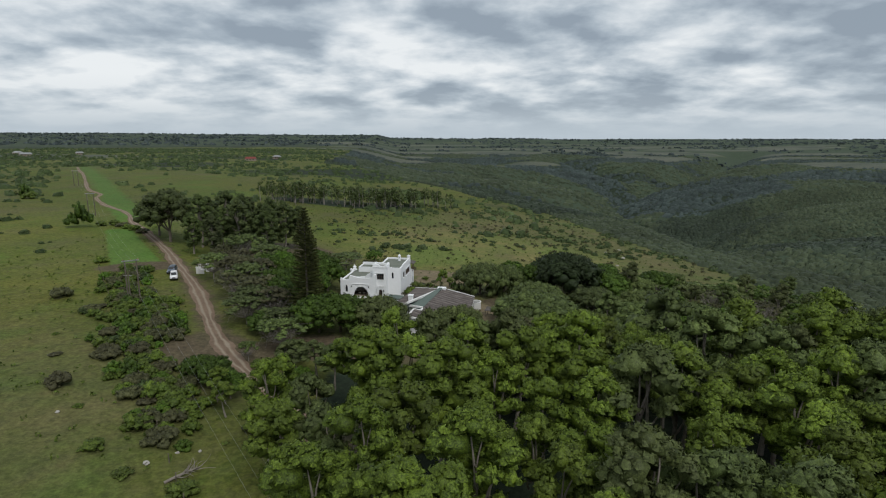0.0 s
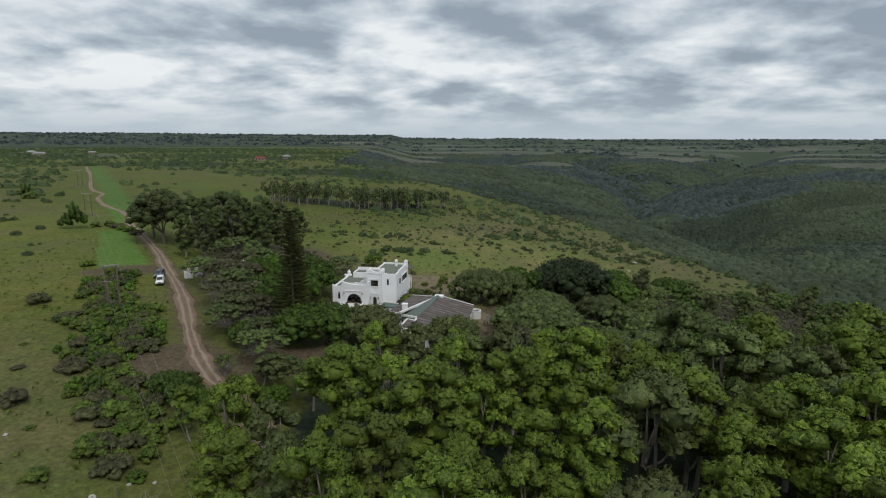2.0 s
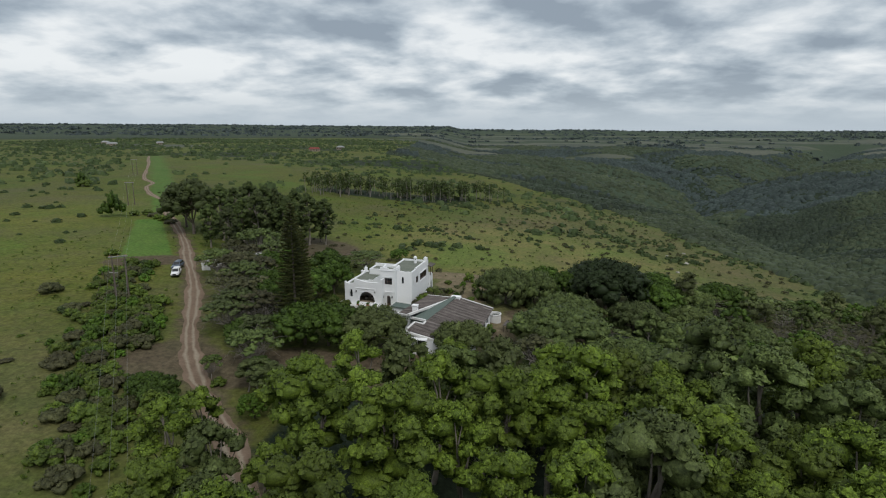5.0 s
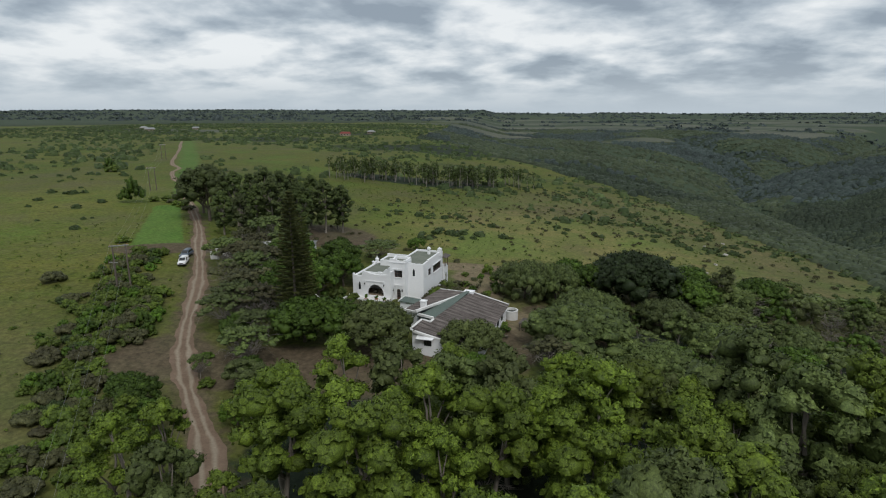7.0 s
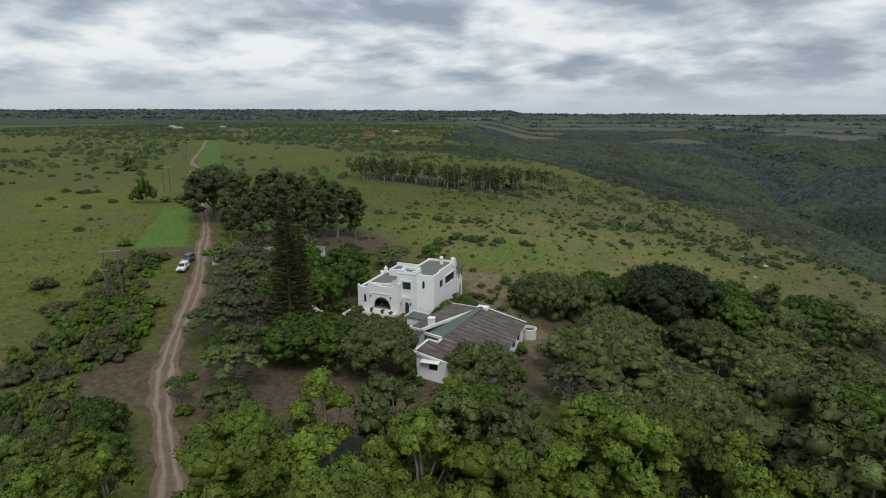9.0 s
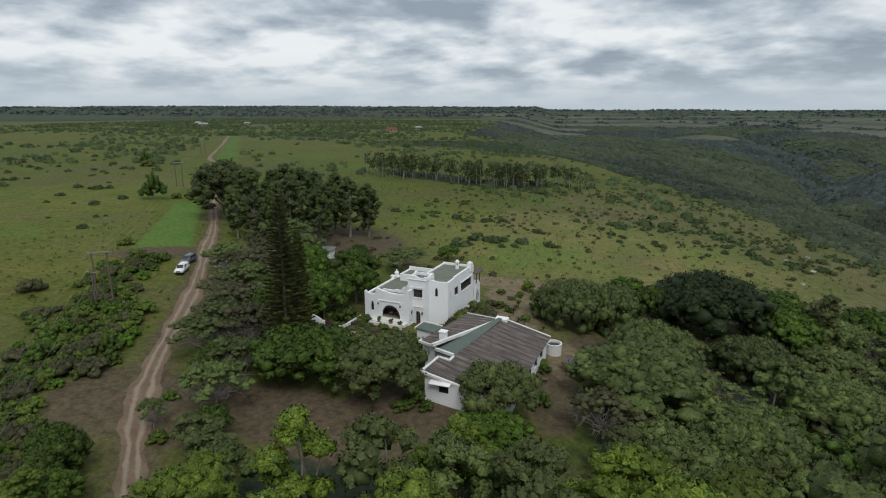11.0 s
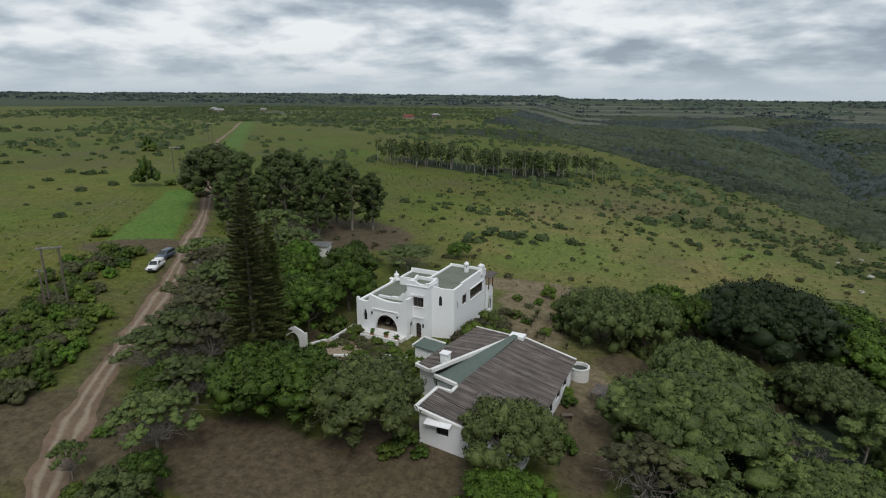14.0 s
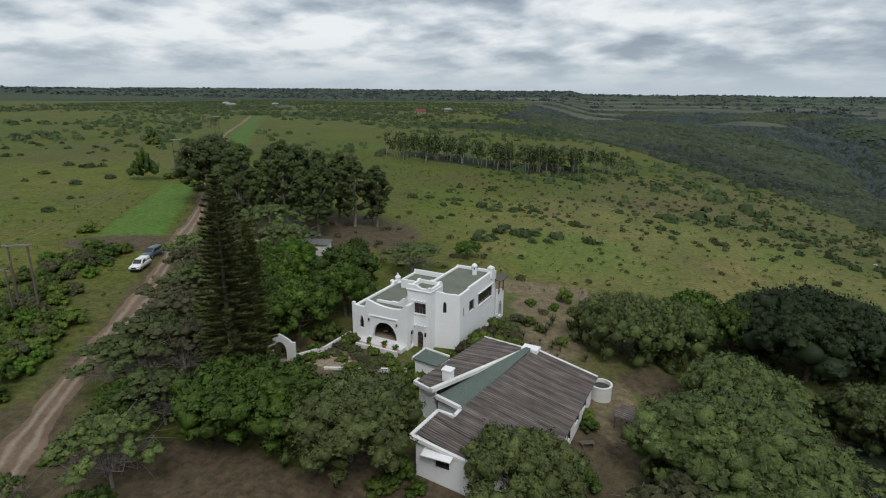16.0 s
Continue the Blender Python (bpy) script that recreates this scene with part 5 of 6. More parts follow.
# kind, x, y, turn, width, height
for kind, x, y, turn, w, h in [
    ("olive", -13.9, 110.2, 0, 1.06, 1.05), ("broad", -26.0, 109.4, 40, 1.1, 1.0), ("broad", -21.6, 109.8, 100, 1.05, 1.02), ("olive", -17.6, 118.6, 100, 0.34, 0.5), ("olive", 2.4, 110.6, 70, 0.84, 0.98),
    ("acacia", 20.6, 121.0, 20, 1.08, 1.12), ("acacia", 22.0, 134.0, 200, 0.75, 1.0), ("acacia", 9.4, 146.5, 130, 0.74, 1.15), ("acacia", 16.0, 148.5, 20, 0.64, 1.12), ("broad", 28.5, 160.5, 70, 1.0, 1.05), ("broad", 46.5, 159.5, 15, 1.1, 1.1), ("deep", 33, 151.0, 0, 1.12, 1.32), ("broad", 44.5, 151, 90, 1.15, 1.0), ("broad", 24.0, 152.5, 90, 0.85, 1.05), ("olive", 54, 154, 200, 0.9, 0.9), ("broad", 19.0, 157.0, 10, 0.9, 1.0), ("broad", 38.0, 163.0, 60, 1.0, 0.9), ("olive", 47.0, 165.0, 160, 0.8, 0.9), ("broad", 62.0, 160.0, 60, 1.1, 1.0),
    ("acacia", 37.5, 137, 120, 0.62, 0.9), ("broad", -32.4, 130.2, 10, 0.95, 1.0), ("broad", -36.5, 131.5, 130, 0.9, 0.95), ("green_thorn", -58.5, 161.0, 130, 1.2, 1.5), ("broad", -34.0, 146.0, 200, 1.1, 1.1), ("broad", -30.5, 139.5, 300, 0.9, 1.0), ("lime", -41.0, 139.0, 0, 1.1, 1.1), ("lime", -44.0, 147.0, 90, 1.0, 1.1),
    ("green_thorn", -30.0, 165.0, 0, 1.15, 0.85), ("broad", -36.5, 155.0, 60, 0.55, 0.95), ("green_thorn", -49.0, 153.0, 50, 1.15, 1.35), ("broad", -23.3, 179.5, 0, 0.55, 0.45), ("thorn", -57.0, 150.0, 30, 0.9, 1.1), ("thorn", -63.5, 157.0, 120, 0.8, 1.0),
    ("green_thorn", -47.5, 129.8, 0, 1.05, 1.3), ("thorn", -47.0, 135.5, 150, 1.1, 1.3), ("thorn", -42.0, 121.5, 10, 1.15, 1.2), ("thorn", -37.0, 115.0, 200, 1.05, 1.15), ("green_thorn", -41.0, 110.5, 60, 1.0, 1.0), ("green_thorn", -33.5, 108.0, 90, 0.9, 0.85),
    ("green_thorn", -31.0, 99.5, 100, 0.9, 1.0), ("broad", -27.5, 94.0, 50, 0.5, 0.55), ("thorn", -52.5, 140.0, 220, 1.0, 1.2), ("thorn", -56.0, 143.5, 20, 0.9, 1.0), ("broad", -40.0, 127.0, 140, 0.9, 1.0), ("lime", 3.6, 103.0, 30, 0.95, 0.72),
    ("thorn", -52.4, 134.5, 80, 1.0, 1.35), ("thorn", -43.2, 120.0, 250, 1.0, 1.2), ("green_thorn", -41.6, 114.6, 300, 0.95, 1.15), ("thorn", -48.8, 126.0, 170, 0.9, 1.1), ("broad", -37.5, 121.0, 20, 0.85, 0.95), ("green_thorn", -60.5, 142.0, 10, 0.95, 1.1), ("broad", -36.5, 106.5, 20, 0.6, 0.6), ("lime", -37.0, 134.0, 250, 0.9, 1.0), ("broad", -46.5, 142.5, 60, 0.8, 1.0),
    ("broad", -36.5, 83.0, 30, 0.55, 0.62), ("broad", -40.0, 85.0, 130, 0.5, 0.5), ("broad", -33.0, 79.5, 230, 0.5, 0.55), ("lime", -23.5, 84.0, 30, 0.5, 0.5), ("green_thorn", -35.0, 93.5, 90, 0.35, 0.6),
    ("acacia", 31, 110, 70, 0.8, 1.0), ("olive", 22, 104, 20, 0.95, 1.0), ("acacia", 45, 124, 40, 0.8, 0.95), ("thorn", 15.5, 111.5, 310, 1.0, 0.95), ("olive", 49, 137, 10, 0.9, 0.95), ("broad", 54, 119, 10, 1.0, 0.9), ("acacia", 58, 132, 10, 0.7, 0.85),
    ("olive", 27, 158.5, 220, 0.85, 0.85), ("broad", 21.5, 159.5, 30, 0.8, 0.7), ("deep", 50, 158, 10, 0.6, 0.7),
]:
    ob, label = KINDS[kind]
    put_plant(ob, label, "tree", "garden and hillside trees", x, y, turn, (w, h))
SMALL = {
    "acacia": (dome_tree(71, 5.5, 4.0, ACACIA, BARK_GREY, 24, 56, 0.5, 0.27, 0.45, 5, 0.16, 0.72, 4), "small flat-crowned acacia with dull green foliage"), "olive": (dome_tree(72, 5.6, 3.6, OLIVE, BARK_GREY, 24, 56, 0.65, 0.27, 0.45, 5, 0.16, 0.72, 4), "small grey-olive wild tree with dense leaves"),
    "broad": (dome_tree(73, 5.4, 3.2, BROAD, BARK_DARK, 20, 56, 0.8, 0.28, 0.5, 4, 0.16, 0.72, 4), "small round tree with dark green leaves"), "lime": (dome_tree(74, 5.2, 3.0, SCRUB, BARK_DARK, 20, 56, 0.75, 0.28, 0.5, 4, 0.15, 0.72, 4), "small tree with yellow-green leaves"),
    "green_thorn": (twiggy_tree(75, 5.4, 3.8, OLIVE, 20, 110), "small thorn tree with a thin green canopy"), "thorn": (twiggy_tree(76, 5.2, 3.6, SCRUB_GREY, 18, 70), "small grey half-bare thorn tree"),
}
# the smaller mixed wood between the gums and the slope
r_mix = np.random.default_rng(77)
mixed, tries = [], 0
while tries < 12000 and len(mixed) < 215:
    tries += 1
    x, y = r_mix.uniform(-22, 118), r_mix.uniform(78, 172)
    if x < 4 and (y > 95 or x < -15) or x > 12 and y < 86:
        continue
    if x < 27 and 104 < y < 165 or (x < 60 and y > 140 and x < 45) or any((x - a) ** 2 + (y - b) ** 2 < 4.4 ** 2 for a, b in mixed):
        continue
    if x < 14 and 95 < y or x < -4 or math.hypot((x - 34) / 9, (y - 130) / 8) < 1:
        continue
    if y > 150 + 0.1 * x and r_mix.random() < 0.7:
        continue
    mixed.append((x, y))
for x, y in mixed:
    kind = str(r_mix.choice(["acacia", "olive", "green_thorn", "broad", "thorn", "lime", "gum"], p=[0.14, 0.22, 0.16, 0.24, 0.08, 0.02, 0.14]))
    s = r_mix.uniform(0.5, 0.85)
    if kind == "gum":
        put_plant(GUMS[4 + int(r_mix.integers(2))], "gum tree with dull grey-green foliage", "gum tree", "mixed hillside wood", x, y, r_mix.uniform(0, 360), s * 0.85)
        continue
    ob, label = SMALL[kind]
    put_plant(ob, label, "tree", "mixed hillside wood", x, y, r_mix.uniform(0, 360), (s * 1.6, s * r_mix.uniform(1.2, 1.7)))

# ---- shrubs ----
SHRUBS = [shrub_mesh(81, 2.0, 2.2, SCRUB), shrub_mesh(82, 1.7, 1.7, SCRUB), shrub_mesh(83, 2.2, 1.9, SCRUB_GREY), shrub_mesh(84, 1.6, 2.4, BROAD), shrub_mesh(85, 1.8, 1.8, LIME), shrub_mesh(86, 1.8, 1.5, FAR_BUSH, 9, 80)]
SHRUB_LABEL = ["dense yellow-green scrub bush", "low rounded green scrub bush", "grey-green thorny scrub bush", "upright dark green bush", "fresh bright green bush", "low dark bush on grassland"]


def shrub(k, x, y, s, group, hs=1.0, turn=None):
    ob = new("shrub", SHRUBS[k])
    ob.matrix_world = pose(x, y, hz(x, y) - 0.12, 0, 0, (x * 37 + y * 91) % 360 if turn is None else turn)
    ob.scale = (s, s, s * hs)
    return tagged(ob, SHRUB_LABEL[k], "bush", group)


r_sh = np.random.default_rng(91)
# the belt of scrub between the pasture and the track
n = 0
belt = []
while n < 175:
    t = r_sh.random() * 0.82
    cx, cy = -83 + (83 - 23) * t, 141 - (141 - 52) * t
    w = 3.0 + 7.0 * math.sin(math.pi * min(1, 0.12 + t * 0.8)) * 0.8
    x, y = cx + r_sh.normal() * w * 0.42 - 4.5 * math.sin(math.pi * t) * 0.6, cy + r_sh.normal() * w * 0.42
    if float(from_track(np.array(x), np.array(y))) < 4.2 or math.hypot(x + 44, y - 97) < 7.5 or math.hypot(x + 32, y - 60) < 5 or any((x - a) ** 2 + (y - b) ** 2 < 1.8 for a, b in belt):
        continue
    belt.append((x, y))
    n += 1
    shrub(int(r_sh.choice(6, p=[0.28, 0.18, 0.26, 0.16, 0.06, 0.06])), x, y, r_sh.uniform(0.55, 1.15), "scrub belt beside the track", r_sh.uniform(0.8, 1.15))
for k, x, y, s, hs in [(3, -62.5, 103.5, 1.15, 1.0), (0, -57.0, 108.9, 1.01, 0.93), (4, -53.7, 108.5, 0.97, 1.05), (4, -55.0, 111.2, 0.8, 1.11), (1, -58.8, 115.4, 0.99, 0.95), (3, -51.2, 103.5, 0.9, 1.1), (0, -60.6, 111.7, 0.86, 1.14), (0, -57.3, 112.7, 0.91, 0.91), (3, -53.8, 105.9, 1.05, 1.13), (0, -60.5, 119.5, 1.11, 0.92), (3, -60.5, 101, 1.0, 1.0), (2, -85, 119, 1.25, 1.0), (1, -95, 150.5, 1.25, 0.8), (0, -44, 63.5, 0.85, 0.7), (1, -38, 59, 0.8, 0.6), (0, -30, 56.5, 1.0, 0.7), (1, -52, 73, 0.5, 0.6), (2, -66, 89, 0.55, 0.6), (1, -72, 98, 0.45, 0.6), (3, -132, 201, 2.3, 1.6), (3, -135, 200, 1.7, 1.3), (3, -210, 280, 2.2, 1.3), (0, -206, 277, 2.0, 0.8),
                      (2, -120, 206, 1.2, 0.8), (0, -113, 201, 1.2, 0.8), (2, -108, 197, 1.1, 0.9), (0, -125, 209, 1.2, 0.8), (1, -117, 203, 1.2, 0.8), (0, -128, 206, 1.1, 0.8), (4, -38.0, 99.5, 0.7, 0.8), (1, -33, 92, 0.8, 0.9)]:
    shrub(k, x, y, s, "bushes on the pasture", hs)
# scattered bushes on the pasture
pasture = []
for _ in range(200):
    x, y = r_sh.uniform(-270, -70), r_sh.uniform(110, 330)
    if x > -70 - 0.75 * (y - 120) - 14 or (x > -125 and y < 115):
        continue
    pasture.append((x, y))
# the garden's own shrubs
for k, x, y, s, hs in [(2, -10.2, 135.6, 0.8, 1.2), (0, -8.9, 137.2, 1.0, 1.3), (2, -8.1, 139.6, 1.05, 1.4), (0, -7.4, 142.0, 1.1, 1.3), (2, -6.2, 144.0, 0.9, 1.2), (2, -5.6, 141.2, 1.0, 1.2), (0, -6.4, 138.6, 0.95, 1.2), (2, -4.4, 137.2, 0.8, 1.1), (0, -4.8, 139.5, 0.8, 1.0), (2, -3.2, 138.0, 0.7, 1.0), (0, -11.6, 133.0, 0.5, 1.2), (0, -6.2, 142, 0.6, 0.9), (4, -2.5, 148, 0.6, 0.9), (0, -4.5, 149.5, 0.7, 0.9), (2, -6.5, 150, 0.7, 0.8), (4, 2.5, 151, 0.75, 1.3), (0, 4.5, 149, 0.7, 1.3), (0, 1.2, 145, 0.6, 0.9),
                      (3, 6.8, 125.0, 0.75, 0.8), (3, -8.6, 110.0, 1.1, 0.9), (3, -6.6, 109.0, 0.75, 0.7), (0, -9.6, 107.8, 0.8, 0.8), (3, 7.4, 116.0, 0.9, 0.9), (0, -29.0, 130.9, 1.0, 1.3), (3, -28.0, 131.9, 0.95, 1.1), (2, -25.8, 127.8, 0.55, 0.8), (0, -27.4, 125.2, 0.6, 0.9), (3, -26.2, 126.2, 0.5, 0.8), (0, -25.2, 131.6, 0.7, 1.0), (2, -25.6, 129.6, 0.6, 0.9), (0, -23.6, 126.4, 0.5, 0.7), (4, -20.4, 125.6, 0.5, 0.7), (2, -18.6, 128.2, 0.55, 0.8), (1, -26.2, 123.0, 0.6, 0.8), (0, 6.3, 127.3, 0.6, 0.9), (4, -27.0, 129.2, 0.5, 0.9), (0, -28.8, 128.0, 0.5, 1.0), (4, -24.5, 129.5, 0.45, 1.0), (2, -22.5, 128.0, 0.5, 0.7), (2, -21.0, 127.3, 0.55, 0.6), (0, -19.5, 126.6, 0.55, 0.8), (2, -18.0, 128.2, 0.5, 0.7), (0, -16.0, 126.0, 0.6, 0.9), (0, -14.8, 123.5, 0.7, 1.1), (0, -12.8, 121.5, 0.6, 1.2), (4, -21.6, 130.3, 0.32, 1.3), (2, -25.0, 127.5, 0.4, 0.7), (0, -14.0, 131.0, 0.32, 1.0), (0, -31, 126.0, 0.6, 1.0), (0, -25.4, 130.3, 0.5, 1.1), (2, -23.4, 129.3, 0.5, 0.9), (0, -20.6, 129.4, 0.5, 0.9), (4, -18.6, 129.2, 0.5, 1.0), (0, -17.2, 127.3, 0.6, 0.9), (2, -19.2, 125.2, 0.6, 0.9), (0, -21.5, 124.6, 0.6, 0.8), (4, -15.2, 128.2, 0.5, 1.0), (0, -13.6, 127.2, 0.65, 1.1), (0, -12.6, 124.8, 0.75, 1.2), (3, -28.5, 124.2, 0.5, 1.0), (0, -0.8, 162.8, 0.8, 1.5), (4, -1.8, 158.0, 0.6, 1.2), (0, -5.8, 158.1, 0.6, 0.9), (2, -3.2, 155.5, 0.5, 0.8), (0, 1.2, 157.5, 0.6, 1.2)]:
    shrub(k, x, y, s, "garden shrubs", hs)


# ---- woods and bushland too far or too many to count ----
def scatter(name, label, pts, size, tall, leaf, per, seed, spray):
    """Many small crowns in one mesh: leaf sprays over low domes."""
    r = np.random.default_rng(seed)
    pts = np.asarray(pts, float)
    z = height(pts[:, 0], pts[:, 1])
    n = len(pts)
    rad = size * r.uniform(0.55, 1.35, n)
    puffs = np.stack([pts[:, 0], pts[:, 1], z + rad * tall * 0.45, rad, rad * tall * 0.75], 1)
    P = np.repeat(puffs, per, axis=0)
    m = len(P)
    d = unit(r.normal(size=(m, 3)))
    d[:, 2] = np.abs(d[:, 2]) * 1.0 - 0.12
    c = P[:, :3] + d * r.uniform(0.55, 1.05, m)[:, None] * np.stack([P[:, 3], P[:, 3], P[:, 4]], 1)
    s = (P[:, 3] * spray * r.uniform(0.6, 1.3, m))[:, None]
    a = unit(np.cross(d, r.normal(size=(m, 3))))
    b = unit(np.cross(d + r.normal(size=(m, 3)) * 0.35, a))
    V = np.stack([c - a * s, c + a * s, c + b * s * 1.5], 1).reshape(-1, 3)
    return tagged(new(name, mesh_np(name, V, np.arange(m * 3).reshape(-1, 3), leaf)), label, "woods", kind="stuff")


def canopy(name, label, pts, size, tall, leaf, seed, sprays=3):
    """A closed wood: lumpy rounded crowns side by side in one mesh, with loose sprays over them."""
    r = np.random.default_rng(seed)
    pts = np.asarray(pts, float)
    n = len(pts)
    rad = size * (0.5 + 1.1 * r.random(n) ** 1.6)
    c = np.stack([pts[:, 0], pts[:, 1], height(pts[:, 0], pts[:, 1])], 1)
    form, F = CAP
    turn = r.uniform(0, 6.28, n)
    cs, sn = np.cos(turn)[:, None], np.sin(turn)[:, None]
    jit = 1 + 0.22 * r.normal(size=(n, 9))
    X, Y = form[None, :, 0] * jit, form[None, :, 1] * jit
    V = np.stack([X * cs - Y * sn, X * sn + Y * cs, form[None, :, 2] * tall * (1 + 0.2 * r.normal(size=(n, 9)))], 2) * rad[:, None, None] + c[:, None, :]
    faces = (F[None] + (np.arange(n) * 9)[:, None, None]).reshape(-1, 3)
    P = np.repeat(np.concatenate([c, rad[:, None]], 1), sprays, axis=0)
    m = len(P)
    d = unit(r.normal(size=(m, 3)))
    d[:, 2] = np.abs(d[:, 2]) * tall
    q = P[:, :3] + d * P[:, 3:4] * r.uniform(0.7, 1.0, m)[:, None]
    L = unit(r.normal(size=(m, 3)) * np.array([1, 1, 0.5])) * P[:, 3:4] * 0.35
    W = unit(np.cross(L, d)) * P[:, 3:4] * 0.28
    S = np.stack([q - L, q + L, q + W], 1).reshape(-1, 3)
    me = mesh_np(name, np.concatenate([V.reshape(-1, 3), S]), np.concatenate([faces, np.arange(m * 3).reshape(-1, 3) + n * 9]), leaf)
    me.polygons.foreach_set("use_smooth", np.r_[np.ones(len(faces), bool), np.zeros(m, bool)])
    return tagged(new(name, me), label, "woods", kind="stuff")


def pick(n, seed, x0, x1, y0, y1, keep):
    r = np.random.default_rng(seed)
    x, y = r.uniform(x0, x1, n), r.uniform(y0, y1, n)
    k = keep(x, y, r.random(n))
    return np.stack([x[k], y[k]], 1)


def in_view(x, y):
    return (x > -1.7 * y) & (x < 0.86 * y + 60)


canopy("pasture_bushes", "low dark bushes scattered over the green pasture", pasture, 1.3, 0.75, FAR_BUSH, 94, 40)
hill = pick(1500, 99, -62, 112, 168, 372, lambda x, y, q: (x - brink(y) < 16) & (np.hypot(x + 12, y - 172) > 22) & (1.2 * wave(x, y, 44, 17) + 1.0 * wave(x, y, 13, 18) + 0.5 * q > 0.95 - 0.005 * (x + 30) - 0.002 * (y - 200)))
canopy("hill_bushes", "low dark bushes and grey scrub dotting the dry hill", hill, 1.25, 0.8, FAR_BUSH, 98, 40)
hill2 = pick(420, 97, -60, 105, 165, 360, lambda x, y, q: x - brink(y) < 12)
scatter("hill_scrub", "small grey scrub clumps on the dry hill", hill2, 0.8, 0.8, SCRUB_GREY, 40, 96, 0.3)
# dark crowns in gullies, pale scrub on crests: the tones also carry relief shading
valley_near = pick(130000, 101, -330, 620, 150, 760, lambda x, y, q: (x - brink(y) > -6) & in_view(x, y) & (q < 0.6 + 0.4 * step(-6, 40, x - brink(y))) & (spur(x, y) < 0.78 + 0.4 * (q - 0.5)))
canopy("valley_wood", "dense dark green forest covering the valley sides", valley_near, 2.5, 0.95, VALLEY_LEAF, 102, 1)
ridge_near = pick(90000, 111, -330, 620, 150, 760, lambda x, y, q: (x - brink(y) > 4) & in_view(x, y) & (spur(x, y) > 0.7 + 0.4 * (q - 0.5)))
canopy("ridge_scrub", "lighter green scrub on the crests of the valley spurs", ridge_near, 1.9, 0.75, PALE_RIDGE_LEAF, 112, 1)
ridge_far = pick(50000, 113, -750, 1450, 760, 1850, lambda x, y, q: (x - brink(y) > 0) & in_view(x, y) & (masks(x, y)["crop"] < 0.4) & (spur(x, y) > 0.7) & (q < 1.25 - y / 2200))
canopy("far_ridge_scrub", "lighter green scrub on distant crests", ridge_far, 4.0, 0.6, PALE_RIDGE_LEAF, 114, 0)
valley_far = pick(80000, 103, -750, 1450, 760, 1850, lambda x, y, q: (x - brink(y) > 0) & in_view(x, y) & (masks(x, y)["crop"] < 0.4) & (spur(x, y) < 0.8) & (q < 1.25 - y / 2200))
canopy("far_wood", "distant dark forest on hills, haze tint in its leaf colour", valley_far, 4.2, 0.75, HAZED_LEAF, 104, 0)
bush = pick(10000, 105, -900, 60, 250, 1300, lambda x, y, q: (x - brink(y) < -4) & in_view(x, y) & (from_track(x, y) > 16) & (masks(x, y)["mown"] < 0.2) & (np.hypot(x + 60, y - 250) > 62) & (wave(x, y, 95, 11) + 0.5 * wave(x, y, 31, 12) + 0.9 * q > 0.5 - 0.55 * step(300, 430, y + 0.4 * x) + 0.12 * step(-120, -240, x) * step(430, 330, y)))
canopy("bushland", "scattered dark bushes over the rolling plateau", bush, 2.4, 0.85, FAR_BUSH, 106, 10)
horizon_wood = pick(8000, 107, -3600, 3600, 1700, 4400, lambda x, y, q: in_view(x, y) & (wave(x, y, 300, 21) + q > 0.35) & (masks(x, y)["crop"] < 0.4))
scatter("horizon_wood", "tree cover out to the horizon, coloured pale blue-grey for haze", horizon_wood, 10.0, 0.13, HAZED_HORIZON_LEAF, 10, 108, 0.5)
slope_grass = pick(3600, 109, -120, 100, 60, 320, lambda x, y, q: in_view(x, y) & (masks(x, y)["mown"] < 0.3) & (masks(x, y)["dirt"] < 0.3) & (x - brink(y) < 0) & ((x < -52 - 0.55 * (y - 110)) | (y > 165)))
scatter("grass_tufts", "coarse grass tufts over pasture and hill", slope_grass, 0.42, 1.1, SCRUB, 8, 110, 0.4)


def plantation():
    """A belt of thin straight gums with pale stems beyond the dry hill."""
    r = np.random.default_rng(121)
    limbs, puffs = [], []
    for _ in range(150):
        t = r.random()
        x, y = -100 + 95 * t + r.normal() * 5, 318 + 52 * t + r.normal() * 5
        h, z = r.uniform(8, 13), hz(x, y)
        limbs.append(([(x, y, z - 1), (x + r.normal() * 0.3, y, z + h * 0.5), (x + r.normal() * 0.4, y, z + h * 0.9)], [0.2, 0.16, 0.05], 4))
        for k in range(3):
            s = r.uniform(1.2, 2.1)
            puffs.append((x + r.normal() * 0.6, y + r.normal() * 0.6, z + h * (0.4 + 0.19 * k), s, s * 1.3))
    V, F, _ = leaves(r, puffs, 26, 1.1, 0.6)
    wood = empty("plantation", pose(0, 0, 0), "belt of thin straight gum trees with pale stems", "woods", kind="stuff")
    tagged(part("stems", tubes("stems", limbs, BARK_GREY), None, wood), kind="stuff")
    tagged(part("crowns", mesh_np("crowns", V, F, DARK_GUM), None, wood), kind="stuff")


plantation()


